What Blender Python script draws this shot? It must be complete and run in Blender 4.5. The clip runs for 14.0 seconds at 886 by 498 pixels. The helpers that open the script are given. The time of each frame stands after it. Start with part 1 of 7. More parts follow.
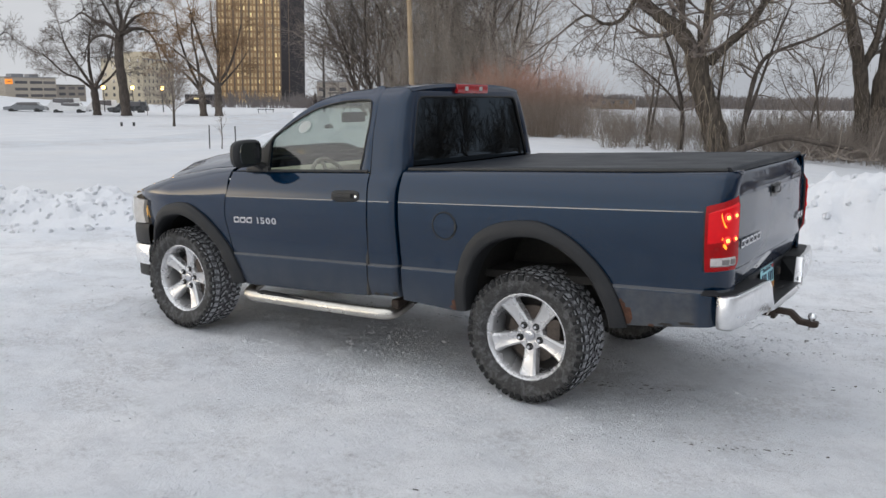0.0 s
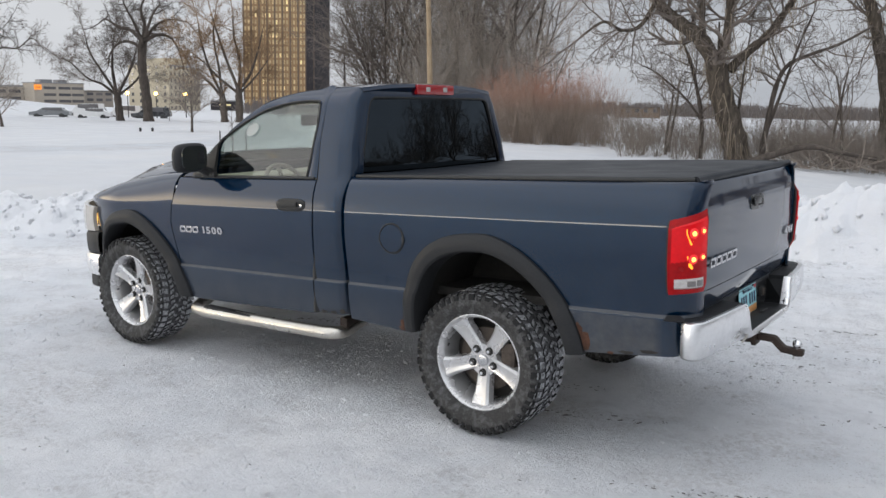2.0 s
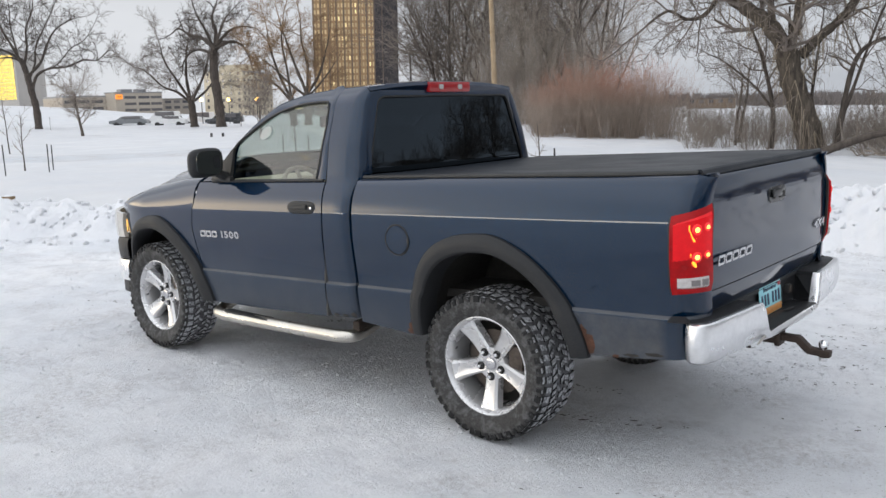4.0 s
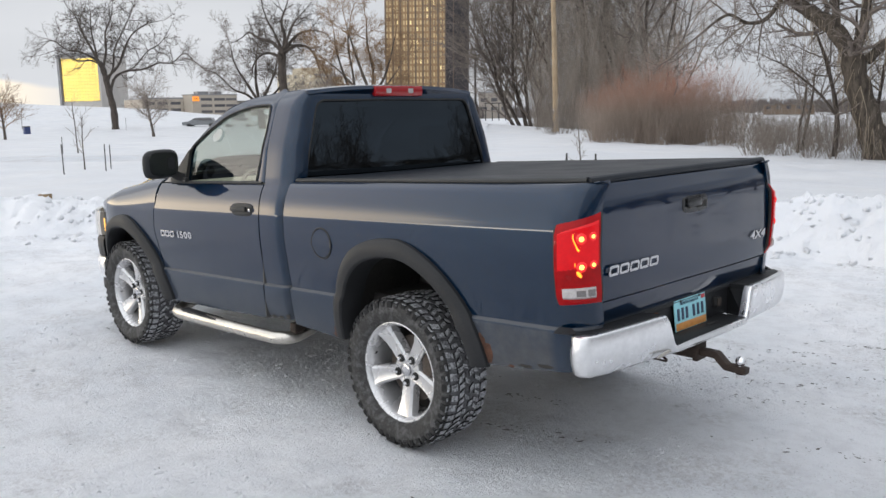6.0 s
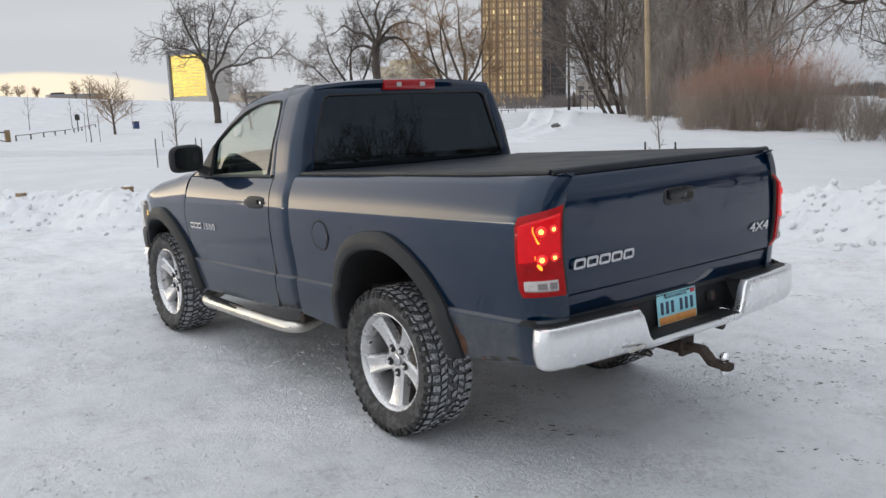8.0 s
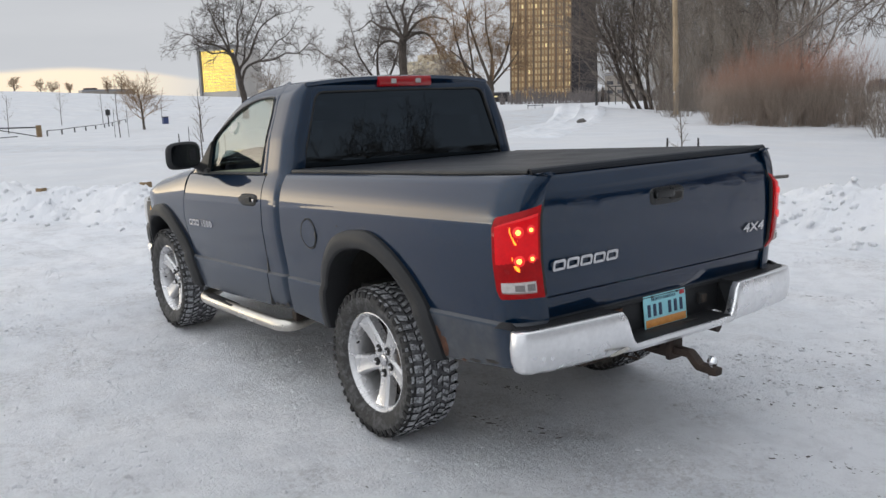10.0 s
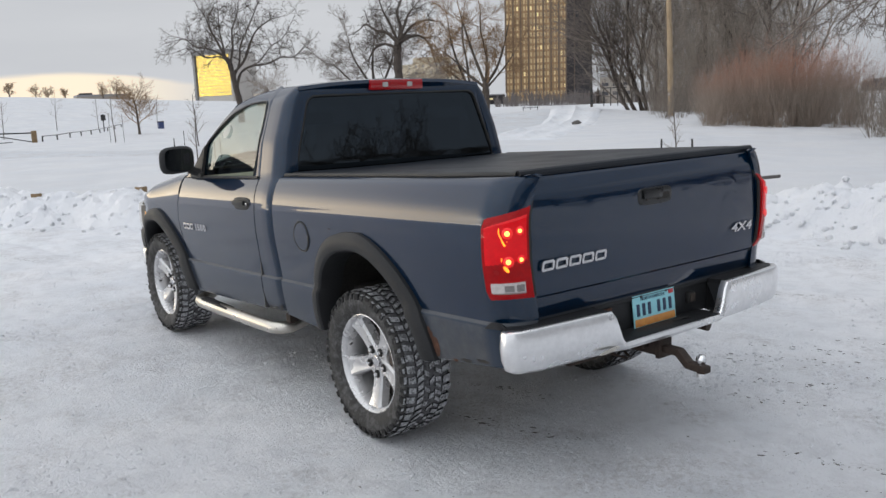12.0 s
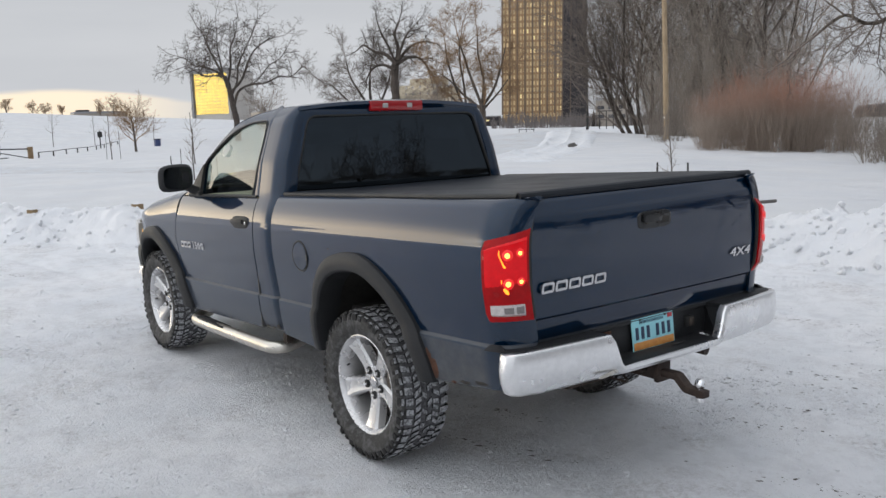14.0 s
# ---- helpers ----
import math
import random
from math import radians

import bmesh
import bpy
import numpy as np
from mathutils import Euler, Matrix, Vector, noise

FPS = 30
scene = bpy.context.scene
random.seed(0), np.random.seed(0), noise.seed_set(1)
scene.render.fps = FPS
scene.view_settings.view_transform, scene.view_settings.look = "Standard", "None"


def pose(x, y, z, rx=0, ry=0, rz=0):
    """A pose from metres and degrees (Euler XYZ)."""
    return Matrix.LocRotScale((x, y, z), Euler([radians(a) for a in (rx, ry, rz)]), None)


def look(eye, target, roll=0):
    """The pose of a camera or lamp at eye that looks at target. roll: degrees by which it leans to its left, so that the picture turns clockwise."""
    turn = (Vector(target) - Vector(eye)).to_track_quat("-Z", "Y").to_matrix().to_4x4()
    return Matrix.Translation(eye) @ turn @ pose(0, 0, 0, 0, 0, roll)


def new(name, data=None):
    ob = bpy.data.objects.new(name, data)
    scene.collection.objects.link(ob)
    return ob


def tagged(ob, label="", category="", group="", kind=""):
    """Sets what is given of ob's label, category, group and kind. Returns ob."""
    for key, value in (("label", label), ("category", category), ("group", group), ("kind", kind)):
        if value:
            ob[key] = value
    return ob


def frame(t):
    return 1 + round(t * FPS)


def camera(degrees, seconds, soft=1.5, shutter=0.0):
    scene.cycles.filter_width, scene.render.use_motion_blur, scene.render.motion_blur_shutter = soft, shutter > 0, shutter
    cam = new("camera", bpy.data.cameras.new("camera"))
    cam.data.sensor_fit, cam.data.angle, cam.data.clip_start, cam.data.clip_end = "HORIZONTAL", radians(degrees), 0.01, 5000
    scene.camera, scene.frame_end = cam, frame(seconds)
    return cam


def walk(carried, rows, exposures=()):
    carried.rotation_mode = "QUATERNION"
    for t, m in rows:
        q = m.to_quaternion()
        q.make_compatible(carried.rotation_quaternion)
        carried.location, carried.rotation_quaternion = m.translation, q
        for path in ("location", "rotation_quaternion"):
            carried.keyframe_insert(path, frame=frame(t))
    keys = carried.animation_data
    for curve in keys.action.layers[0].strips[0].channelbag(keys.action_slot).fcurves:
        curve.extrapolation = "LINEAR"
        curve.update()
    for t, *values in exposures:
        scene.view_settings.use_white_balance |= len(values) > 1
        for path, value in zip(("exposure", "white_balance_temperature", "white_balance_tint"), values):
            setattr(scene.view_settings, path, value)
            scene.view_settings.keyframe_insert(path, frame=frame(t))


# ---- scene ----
cam = camera(55.0, 14.0)
PATH = [
    (0, (2.34, -5.263, 1.808), (1.242, -3.629, 1.459), 0.0),
    (0.5, (2.305, -5.123, 1.821), (1.219, -3.481, 1.471), 0.1),
    (1, (2.317, -4.968, 1.79), (1.206, -3.34, 1.451), -0.0),
    (1.5, (2.427, -4.8, 1.774), (1.287, -3.19, 1.441), 0.2),
    (2, (2.43, -4.634, 1.77), (1.285, -3.028, 1.438), 0.3),
    (2.5, (2.409, -4.537, 1.77), (1.243, -2.946, 1.438), -0.1),
    (3, (2.45, -4.489, 1.768), (1.252, -2.923, 1.433), -1.0),
    (5.5, (3.071, -3.908, 1.752), (1.691, -2.498, 1.427), -0.9),
    (6, (3.205, -3.762, 1.748), (1.808, -2.368, 1.425), -1.1),
    (6.5, (3.264, -3.618, 1.75), (1.845, -2.247, 1.425), -1.4),
    (7, (3.398, -3.514, 1.756), (1.933, -2.191, 1.434), -1.4),
    (7.5, (3.54, -3.443, 1.751), (2.026, -2.178, 1.42), -1.8),
    (10, (3.693, -3.161, 1.754), (2.107, -1.992, 1.405), -2.1),
    (10.5, (3.703, -3.167, 1.756), (2.119, -1.995, 1.408), -2.1),
    (11, (3.712, -3.175, 1.757), (2.13, -2.004, 1.407), -2.2),
    (11.5, (3.724, -3.165, 1.753), (2.132, -2.007, 1.402), -2.4),
    (12, (3.742, -3.163, 1.755), (2.161, -1.988, 1.412), -2.5),
    (12.5, (3.737, -3.159, 1.756), (2.155, -1.98, 1.426), -2.6),
    (13, (3.734, -3.161, 1.756), (2.159, -1.972, 1.436), -2.6),
    (13.5, (3.73, -3.167, 1.756), (2.152, -1.977, 1.449), -2.3),
    (14, (3.727, -3.179, 1.759), (2.148, -1.988, 1.463), -1.8),
]
walk(cam, [(t, look(eye, target, roll)) for t, eye, target, roll in PATH],
     exposures=[(0, -0.21), (1, -0.22), (2, -0.14), (3, 0.02), (5.5, 0.02), (6.5, 0.0), (7, -0.02), (7.5, -0.13), (10, -0.25), (14, -0.25)])

# ---- light ----
SUN_AZ = radians(172)           # turned left from +y: the brightest part of the thin cloud behind the lot
GLOW_AZ = radians(120)          # where the clear strip under the clouds is widest
HEART_AZ = 114        # where it is brightest
SUN_EL = radians(34)
sun_way = Vector((-math.sin(SUN_AZ) * math.cos(SUN_EL), math.cos(SUN_AZ) * math.cos(SUN_EL), math.sin(SUN_EL)))
sun_data = bpy.data.lights.new("sun", "SUN")
sun_data.energy, sun_data.angle, sun_data.color = 1.50, radians(136), (0.92, 0.945, 0.965)
sun = new("sun", sun_data)
sun.matrix_basis = look(sun_way * 60, (0, 0, 0))

world = bpy.data.worlds.new("dusk_sky")
scene.world = world
world.use_nodes = True
wn, wl = world.node_tree.nodes, world.node_tree.links
wn.clear()


def wmath(op, a, b=None, clamp=False):
    n = wn.new("ShaderNodeMath")
    n.operation, n.use_clamp = op, clamp
    for i, v in enumerate((a, b)):
        if v is None:
            continue
        if isinstance(v, (int, float)):
            n.inputs[i].default_value = v
        else:
            wl.new(v, n.inputs[i])
    return n.outputs[0]


def wrange(value, lo, hi, a=0.0, b=1.0):
    n = wn.new("ShaderNodeMapRange")
    n.interpolation_type = "SMOOTHSTEP"
    wl.new(value, n.inputs[0])
    for i, v in enumerate((lo, hi, a, b)):
        n.inputs[i + 1].default_value = v
    return n.outputs[0]


def wmix(fac, a, b):
    n = wn.new("ShaderNodeMix")
    n.data_type = "RGBA"
    if isinstance(fac, float):
        n.inputs[0].default_value = fac
    else:
        wl.new(fac, n.inputs[0])
    for i, v in ((6, a), (7, b)):
        if isinstance(v, tuple):
            n.inputs[i].default_value = (*v, 1)
        else:
            wl.new(v, n.inputs[i])
    return n.outputs[2]


tc = wn.new("ShaderNodeTexCoord")
sep = wn.new("ShaderNodeSeparateXYZ")
wl.new(tc.outputs["Generated"], sep.inputs[0])
up_z = sep.outputs[2]
toward = wn.new("ShaderNodeVectorMath")
toward.operation = "DOT_PRODUCT"
wl.new(tc.outputs["Generated"], toward.inputs[0])
toward.inputs[1].default_value = (-math.sin(GLOW_AZ), math.cos(GLOW_AZ), 0)
sunward = wrange(toward.outputs["Value"], 0.57, 0.72)
stretch = wn.new("ShaderNodeMapping")
wl.new(tc.outputs["Generated"], stretch.inputs[0])
stretch.inputs["Scale"].default_value = (1.2, 1.2, 9.0)
clouds = wn.new("ShaderNodeTexNoise")
wl.new(stretch.outputs[0], clouds.inputs[0])
clouds.inputs["Scale"].default_value, clouds.inputs["Detail"].default_value = 1.6, 6.0
cloud_fac = wrange(clouds.outputs[0], 0.35, 0.68)
grey = wmix(cloud_fac, (0.60, 0.655, 0.735), (0.90, 0.945, 1.01))
grey = wmix(wrange(up_z, 0.0, 0.30, 0.55, 0.0), grey, (0.77, 0.795, 0.85))
grey = wmix(wmath("MULTIPLY", wrange(toward.outputs["Value"], -0.35, 0.50), 0.5), grey, (1.27, 1.29, 1.33))
strip_edge = wmath("ADD", up_z, wmath("MULTIPLY", wmath("SUBTRACT", clouds.outputs[0], 0.5), 0.030))
limit = wmath("MULTIPLY_ADD", sunward, 0.016)
limit.node.inputs[2].default_value = 0.029
strip = wmath("MULTIPLY", wrange(wmath("SUBTRACT", strip_edge, limit), 0.002, -0.003), sunward)
nishita = wn.new("ShaderNodeTexSky")
nishita.sky_type, nishita.sun_disc = "NISHITA", False
nishita.sun_elevation, nishita.sun_rotation = SUN_EL, math.pi * 2 - SUN_AZ
clear = wn.new("ShaderNodeVectorMath")
clear.operation = "SCALE"
wl.new(nishita.outputs[0], clear.inputs[0])
clear.inputs["Scale"].default_value = 0.10
glow = wmix(0.9, clear.outputs[0], (1.95, 1.68, 1.30))
grey_high = wn.new("ShaderNodeVectorMath")
grey_high.operation = "SCALE"
wl.new(grey, grey_high.inputs[0])
wl.new(wrange(up_z, 0.12, 0.75, 1.0, 1.5), grey_high.inputs["Scale"])
sky = wmix(strip, grey_high.outputs[0], glow)


def bearing(degrees_left):
    """How far a direction points to a bearing, turned left from +y."""
    n = wn.new("ShaderNodeVectorMath")
    n.operation = "DOT_PRODUCT"
    wl.new(tc.outputs["Generated"], n.inputs[0])
    n.inputs[1].default_value = (-math.sin(radians(degrees_left)), math.cos(radians(degrees_left)), 0)
    return n.outputs["Value"]


# broad pale cloud over the south-west
pale = wmath("MULTIPLY", wrange(bearing(120), 0.80, 0.95), wrange(up_z, 0.80, 0.35))
sky = wmix(wmath("MULTIPLY", pale, 0.8), sky, (1.75, 1.68, 1.60))
# thinner cloud overhead
sky = wmix(wrange(up_z, 0.58, 0.90), sky, (1.40, 1.45, 1.52))
# the clear strip under the clouds, running on past the hill's end to the south
south = wmath("MULTIPLY", wrange(bearing(136), 0.74, 0.92), wrange(wmath("ADD", up_z, wmath("MULTIPLY", clouds.outputs[0], 0.10)), 0.15, 0.085))
sky = wmix(south, sky, (13.0, 11.8, 9.9))
# the afterglow, standing higher over the hill
after = wmath("MULTIPLY", wrange(bearing(112), 0.885, 0.965), wrange(up_z, 0.33, 0.06))
sky = wmix(wmath("MULTIPLY", after, 0.8), sky, (3.7, 3.3, 2.65))
# the bright heart of the sunset
heart = wmath("MULTIPLY", wrange(bearing(HEART_AZ), 0.885, 0.985), wrange(up_z, 0.22, 0.02))
heart = wmath("MULTIPLY", heart, wrange(clouds.outputs[0], 0.30, 0.66, 0.62, 1.0))
sky = wmix(heart, sky, (7.0, 5.7, 3.9))
background = wn.new("ShaderNodeBackground")
wl.new(sky, background.inputs[0])
background.inputs[1].default_value = 0.70
wout = wn.new("ShaderNodeOutputWorld")
wl.new(background.outputs[0], wout.inputs[0])

# ---- materials ----


class Nodes:
    """A small builder for one material's nodes."""

    def __init__(self, name):
        self.m = bpy.data.materials.new(name)
        self.m.use_nodes = True
        self.n, self.l = self.m.node_tree.nodes, self.m.node_tree.links
        self.b = self.n["Principled BSDF"]
        self.tc = self.n.new("ShaderNodeTexCoord")

    def put(self, socket, v):
        if isinstance(v, tuple):
            socket.default_value = (*v, 1) if len(v) == 3 and socket.type == "RGBA" else v
        elif isinstance(v, (int, float)):
            socket.default_value = v
        else:
            self.l.new(v, socket)

    def noise(self, scale, detail=5.0, rough=0.55, squash=(1, 1, 1)):
        mp = self.n.new("ShaderNodeMapping")
        self.l.new(self.tc.outputs["Object"], mp.inputs[0])
        mp.inputs["Scale"].default_value = squash
        t = self.n.new("ShaderNodeTexNoise")
        self.l.new(mp.outputs[0], t.inputs[0])
        t.inputs["Scale"].default_value, t.inputs["Detail"].default_value, t.inputs["Roughness"].default_value = scale, detail, rough
        return t.outputs[0]

    def voronoi(self, scale, feature="F1"):
        t = self.n.new("ShaderNodeTexVoronoi")
        t.feature = feature
        self.l.new(self.tc.outputs["Object"], t.inputs[0])
        t.inputs["Scale"].default_value = scale
        return t.outputs[0]

    def span(self, value, lo, hi, a=0.0, b=1.0):
        r = self.n.new("ShaderNodeMapRange")
        self.put(r.inputs[0], value)
        for i, v in enumerate((lo, hi, a, b)):
            r.inputs[i + 1].default_value = v
        return r.outputs[0]

    def mix(self, fac, a, b):
        x = self.n.new("ShaderNodeMix")
        x.data_type = "RGBA"
        self.put(x.inputs[0], fac)
        self.put(x.inputs[6], a)
        self.put(x.inputs[7], b)
        return x.outputs[2]

    def math(self, op, a, b=0.0):
        x = self.n.new("ShaderNodeMath")
        x.operation = op
        x.use_clamp = True
        self.put(x.inputs[0], a)
        self.put(x.inputs[1], b)
        return x.outputs[0]

    def height(self):
        s = self.n.new("ShaderNodeSeparateXYZ")
        self.l.new(self.tc.outputs["Object"], s.inputs[0])
        return s.outputs[2]

    def random(self):
        return self.n.new("ShaderNodeObjectInfo").outputs["Random"]

    def island(self):
        return self.n.new("ShaderNodeNewGeometry").outputs["Random Per Island"]

    def bump(self, value, strength, distance=0.01):
        x = self.n.new("ShaderNodeBump")
        x.inputs["Strength"].default_value, x.inputs["Distance"].default_value = strength, distance
        self.put(x.inputs["Height"], value)
        self.l.new(x.outputs[0], self.b.inputs["Normal"])

    def done(self, color=None, rough=0.5, metal=0.0, coat=0.0, coat_rough=0.05, spec=None, glow=None, glow_power=0.0):
        if color is not None:
            self.put(self.b.inputs["Base Color"], color)
        self.put(self.b.inputs["Roughness"], rough)
        self.put(self.b.inputs["Metallic"], metal)
        self.put(self.b.inputs["Coat Weight"], coat)
        self.put(self.b.inputs["Coat Roughness"], coat_rough)
        self.b.inputs["Coat IOR"].default_value = 1.55
        if spec is not None:
            self.put(self.b.inputs["Specular IOR Level"], spec)
        if glow:
            self.put(self.b.inputs["Emission Color"], glow)
            self.b.inputs["Emission Strength"].default_value = glow_power
        return self.m


def plain(name, a, b, scale=6.0, fine=60.0, rough=0.6, metal=0.0, relief=0.15, depth=0.004, coat=0.0, glow=None, power=0.0, spec=None):
    """Two tones mixed at two scales, with fine relief."""
    k = Nodes(name)
    big, small = k.noise(scale), k.noise(fine, 3.0)
    fac = k.math("ADD", k.span(big, 0.3, 0.7, 0.0, 0.7), k.span(small, 0.3, 0.7, -0.15, 0.3))
    if relief:
        k.bump(small, relief, depth)
    return k.done(k.mix(fac, a, b), k.span(big, 0.3, 0.7, max(rough - 0.08, 0.02), min(rough + 0.08, 1)), metal, coat, glow=glow, glow_power=power, spec=spec)


def snow_material(name, dirt, tone=1.0, relief=0.95):
    k = Nodes(name)
    big, mid, fine, grit = k.noise(0.35, 6), k.noise(4.2, 10, 0.74), k.noise(26.0, 6, 0.75), k.noise(75.0, 3, 0.6)
    patch = k.noise(0.9, 7, 0.7)
    c = k.mix(k.span(big, 0.3, 0.7), tuple(tone * v for v in (0.84, 0.86, 0.91)), tuple(tone * v for v in (0.94, 0.94, 0.96)))
    lane = k.noise(0.55, 6, 0.62, (0.8, 1.15, 1))
    churn = k.span(k.noise(1.1, 5, 0.68, (1, 1.25, 1)), 0.50, 0.60)
    c = k.mix(k.math("MULTIPLY", k.span(lane, 0.44, 0.58), dirt * 0.55), c, (0.53, 0.60, 0.68))
    c = k.mix(k.math("MULTIPLY", k.span(mid, 0.46, 0.68), dirt), c, (0.53, 0.53, 0.56))
    c = k.mix(k.math("MULTIPLY", k.math("MULTIPLY", k.span(fine, 0.44, 0.62), churn), dirt * 1.3), c, (0.44, 0.42, 0.42))
    scatter = k.math("MULTIPLY", k.span(grit, 0.60, 0.68), k.span(patch, 0.50, 0.62))
    c = k.mix(k.math("MULTIPLY", scatter, min(dirt * 1.5, 1.0)), c, (0.24, 0.22, 0.21))
    h = k.math("ADD", k.math("MULTIPLY", fine, 0.5), k.math("MULTIPLY", mid, 0.5))
    h = k.math("ADD", h, k.math("MULTIPLY", k.noise(60.0, 5, 0.8), 0.34))
    k.bump(h, relief, 0.046)
    return k.done(c, k.span(lane, 0.40, 0.62, 0.72, 0.40), spec=0.35)


def paint_material():
    """Dark blue metallic clearcoat with a film of road salt that thickens and thins in streaks."""
    k = Nodes("blue_car_paint")
    flake, big, streak = k.noise(900.0, 2), k.noise(2.2, 5), k.noise(3.2, 5, 0.6, (1, 1, 0.8))
    base = k.mix(k.span(flake, 0.35, 0.65), (0.0001, 0.0104, 0.0285), (0.0003, 0.0168, 0.0470))
    film = k.math("MULTIPLY", k.span(k.height(), 0.82, 0.52, 0.0, 0.34), k.span(streak, 0.30, 0.72, 0.45, 1.0))
    film = k.math("ADD", film, k.span(big, 0.45, 0.75, 0.0, 0.006))
    # a pale line painted as the highlight on the pressed ledge, which follows the body's rake
    at = k.n.new("ShaderNodeSeparateXYZ")
    k.l.new(k.tc.outputs["Object"], at.inputs[0])
    level = k.n.new("ShaderNodeMath")
    level.operation = "MULTIPLY_ADD"
    k.l.new(at.outputs[0], level.inputs[0])
    level.inputs[1].default_value = -0.041
    k.l.new(at.outputs[2], level.inputs[2])
    ledge_highlight = k.math("MULTIPLY", k.span(level.outputs[0], 0.761, 0.766), k.span(level.outputs[0], 0.780, 0.775))
    film = k.math("ADD", film, k.math("MULTIPLY", ledge_highlight, k.span(streak, 0.3, 0.6, 0.28, 0.55)))
    # slush thrown up behind the rear wheel; its grey also paints in snow mirrored there
    slush_and_sheen = k.math("MULTIPLY", k.span(at.outputs[0], 0.46, 0.56), k.span(level.outputs[0], 0.765, 0.75))
    slush_and_sheen = k.math("MULTIPLY", slush_and_sheen, k.span(at.outputs[0], 1.04, 0.99))
    film = k.math("ADD", film, k.math("MULTIPLY", slush_and_sheen, k.span(k.noise(13.0, 6, 0.7), 0.30, 0.70, 0.16, 0.46)))
    c = k.mix(film, base, (0.135, 0.133, 0.130))
    c = k.mix(k.math("MULTIPLY", slush_and_sheen, k.span(k.noise(9.0, 6, 0.7), 0.40, 0.70, 0.0, 0.35)), c, (0.050, 0.047, 0.044))
    k.bump(streak, 0.015, 0.003)
    k.b.inputs["Coat IOR"].default_value = 1.38
    k.b.inputs["Specular Tint"].default_value = (0.03, 0.16, 0.40, 1)
    return k.done(c, k.span(film, 0.0, 0.5, 0.34, 0.75), k.span(film, 0.0, 0.35, 0.45, 0.0), k.span(film, 0.0, 0.6, 1.0, 0.3), k.span(film, 0.0, 0.3, 0.008, 0.20), spec=0.06)


def glass_material(name, tint, shine_face, shine_edge, blur=0.02, cast=(0.8, 0.8, 0.8)):
    k = Nodes(name)
    k.n.remove(k.b)
    see, shine, mixer, fres = (k.n.new("ShaderNode" + s) for s in ("BsdfTransparent", "BsdfGlossy", "MixShader", "LayerWeight"))
    see.inputs[0].default_value = (*tint, 1)
    shine.inputs["Roughness"].default_value = blur
    shine.inputs["Color"].default_value = (*cast, 1)
    edge = k.math("MULTIPLY", k.math("POWER", fres.outputs["Facing"], 4.0), shine_edge)
    k.l.new(k.math("ADD", edge, shine_face), mixer.inputs[0])
    k.l.new(see.outputs[0], mixer.inputs[1])
    k.l.new(shine.outputs[0], mixer.inputs[2])
    k.l.new(mixer.outputs[0], k.n["Material Output"].inputs[0])
    return k.m


def tyre_material():
    k = Nodes("snowy_tyre_rubber")
    a, b = k.noise(24.0, 5, 0.65), k.noise(90.0, 3)
    rub = k.mix(k.span(b, 0.3, 0.7), (0.024, 0.024, 0.0245), (0.050, 0.049, 0.048))
    c = k.mix(k.span(a, 0.48, 0.72, 0.0, 0.13), rub, (0.6, 0.6, 0.63))
    k.bump(b, 0.3, 0.004)
    return k.done(c, 0.75, spec=0.3)


def tread_material():
    k = Nodes("tread_with_packed_snow")
    a = k.noise(34.0, 4, 0.7)
    c = k.mix(k.span(a, 0.56, 0.75, 0.0, 0.30), (0.012, 0.012, 0.013), (0.60, 0.61, 0.64))
    k.bump(a, 0.5, 0.006)
    return k.done(c, 0.8, spec=0.3)


def lug_material():
    """Rubber faces dusted with trodden snow in smears."""
    k = Nodes("snow_smeared_lugs")
    a, b = k.noise(26.0, 4, 0.6), k.noise(75.0, 5, 0.7)
    smear = k.math("MULTIPLY", k.span(a, 0.34, 0.56, 0.40, 1.0), k.span(b, 0.36, 0.56, 0.12, 0.85))
    k.bump(b, 0.4, 0.003)
    return k.done(k.mix(smear, (0.016, 0.016, 0.017), (0.66, 0.67, 0.70)), 0.85, spec=0.2)


def bark_material(name, a, b, scale=9.0):
    k = Nodes(name)
    ridge, big = k.noise(scale, 6, 0.7, (1, 1, 0.22)), k.noise(1.3, 4)
    c = k.mix(k.span(ridge, 0.35, 0.65), a, b)
    c = k.mix(k.span(big, 0.35, 0.7, 0.0, 0.4), c, tuple(0.6 * v for v in a))
    k.bump(ridge, 0.8, 0.05)
    return k.done(c, 0.9, spec=0.2)


def twig_material(name, a, b, tip=None, lo=1.0, hi=4.0):
    k = Nodes(name)
    c = k.mix(k.island(), a, b)
    if tip:
        c = k.mix(k.math("MULTIPLY", k.span(k.height(), lo, hi), k.span(k.noise(0.5, 2), 0.35, 0.6, 0.35, 1.0)), c, tip)
    return k.done(c, 0.85, spec=0.2)


def window_material(name, a, b, rough=0.12):
    k = Nodes(name)
    return k.done(k.mix(k.random(), a, b), rough, 0.0, spec=0.8)


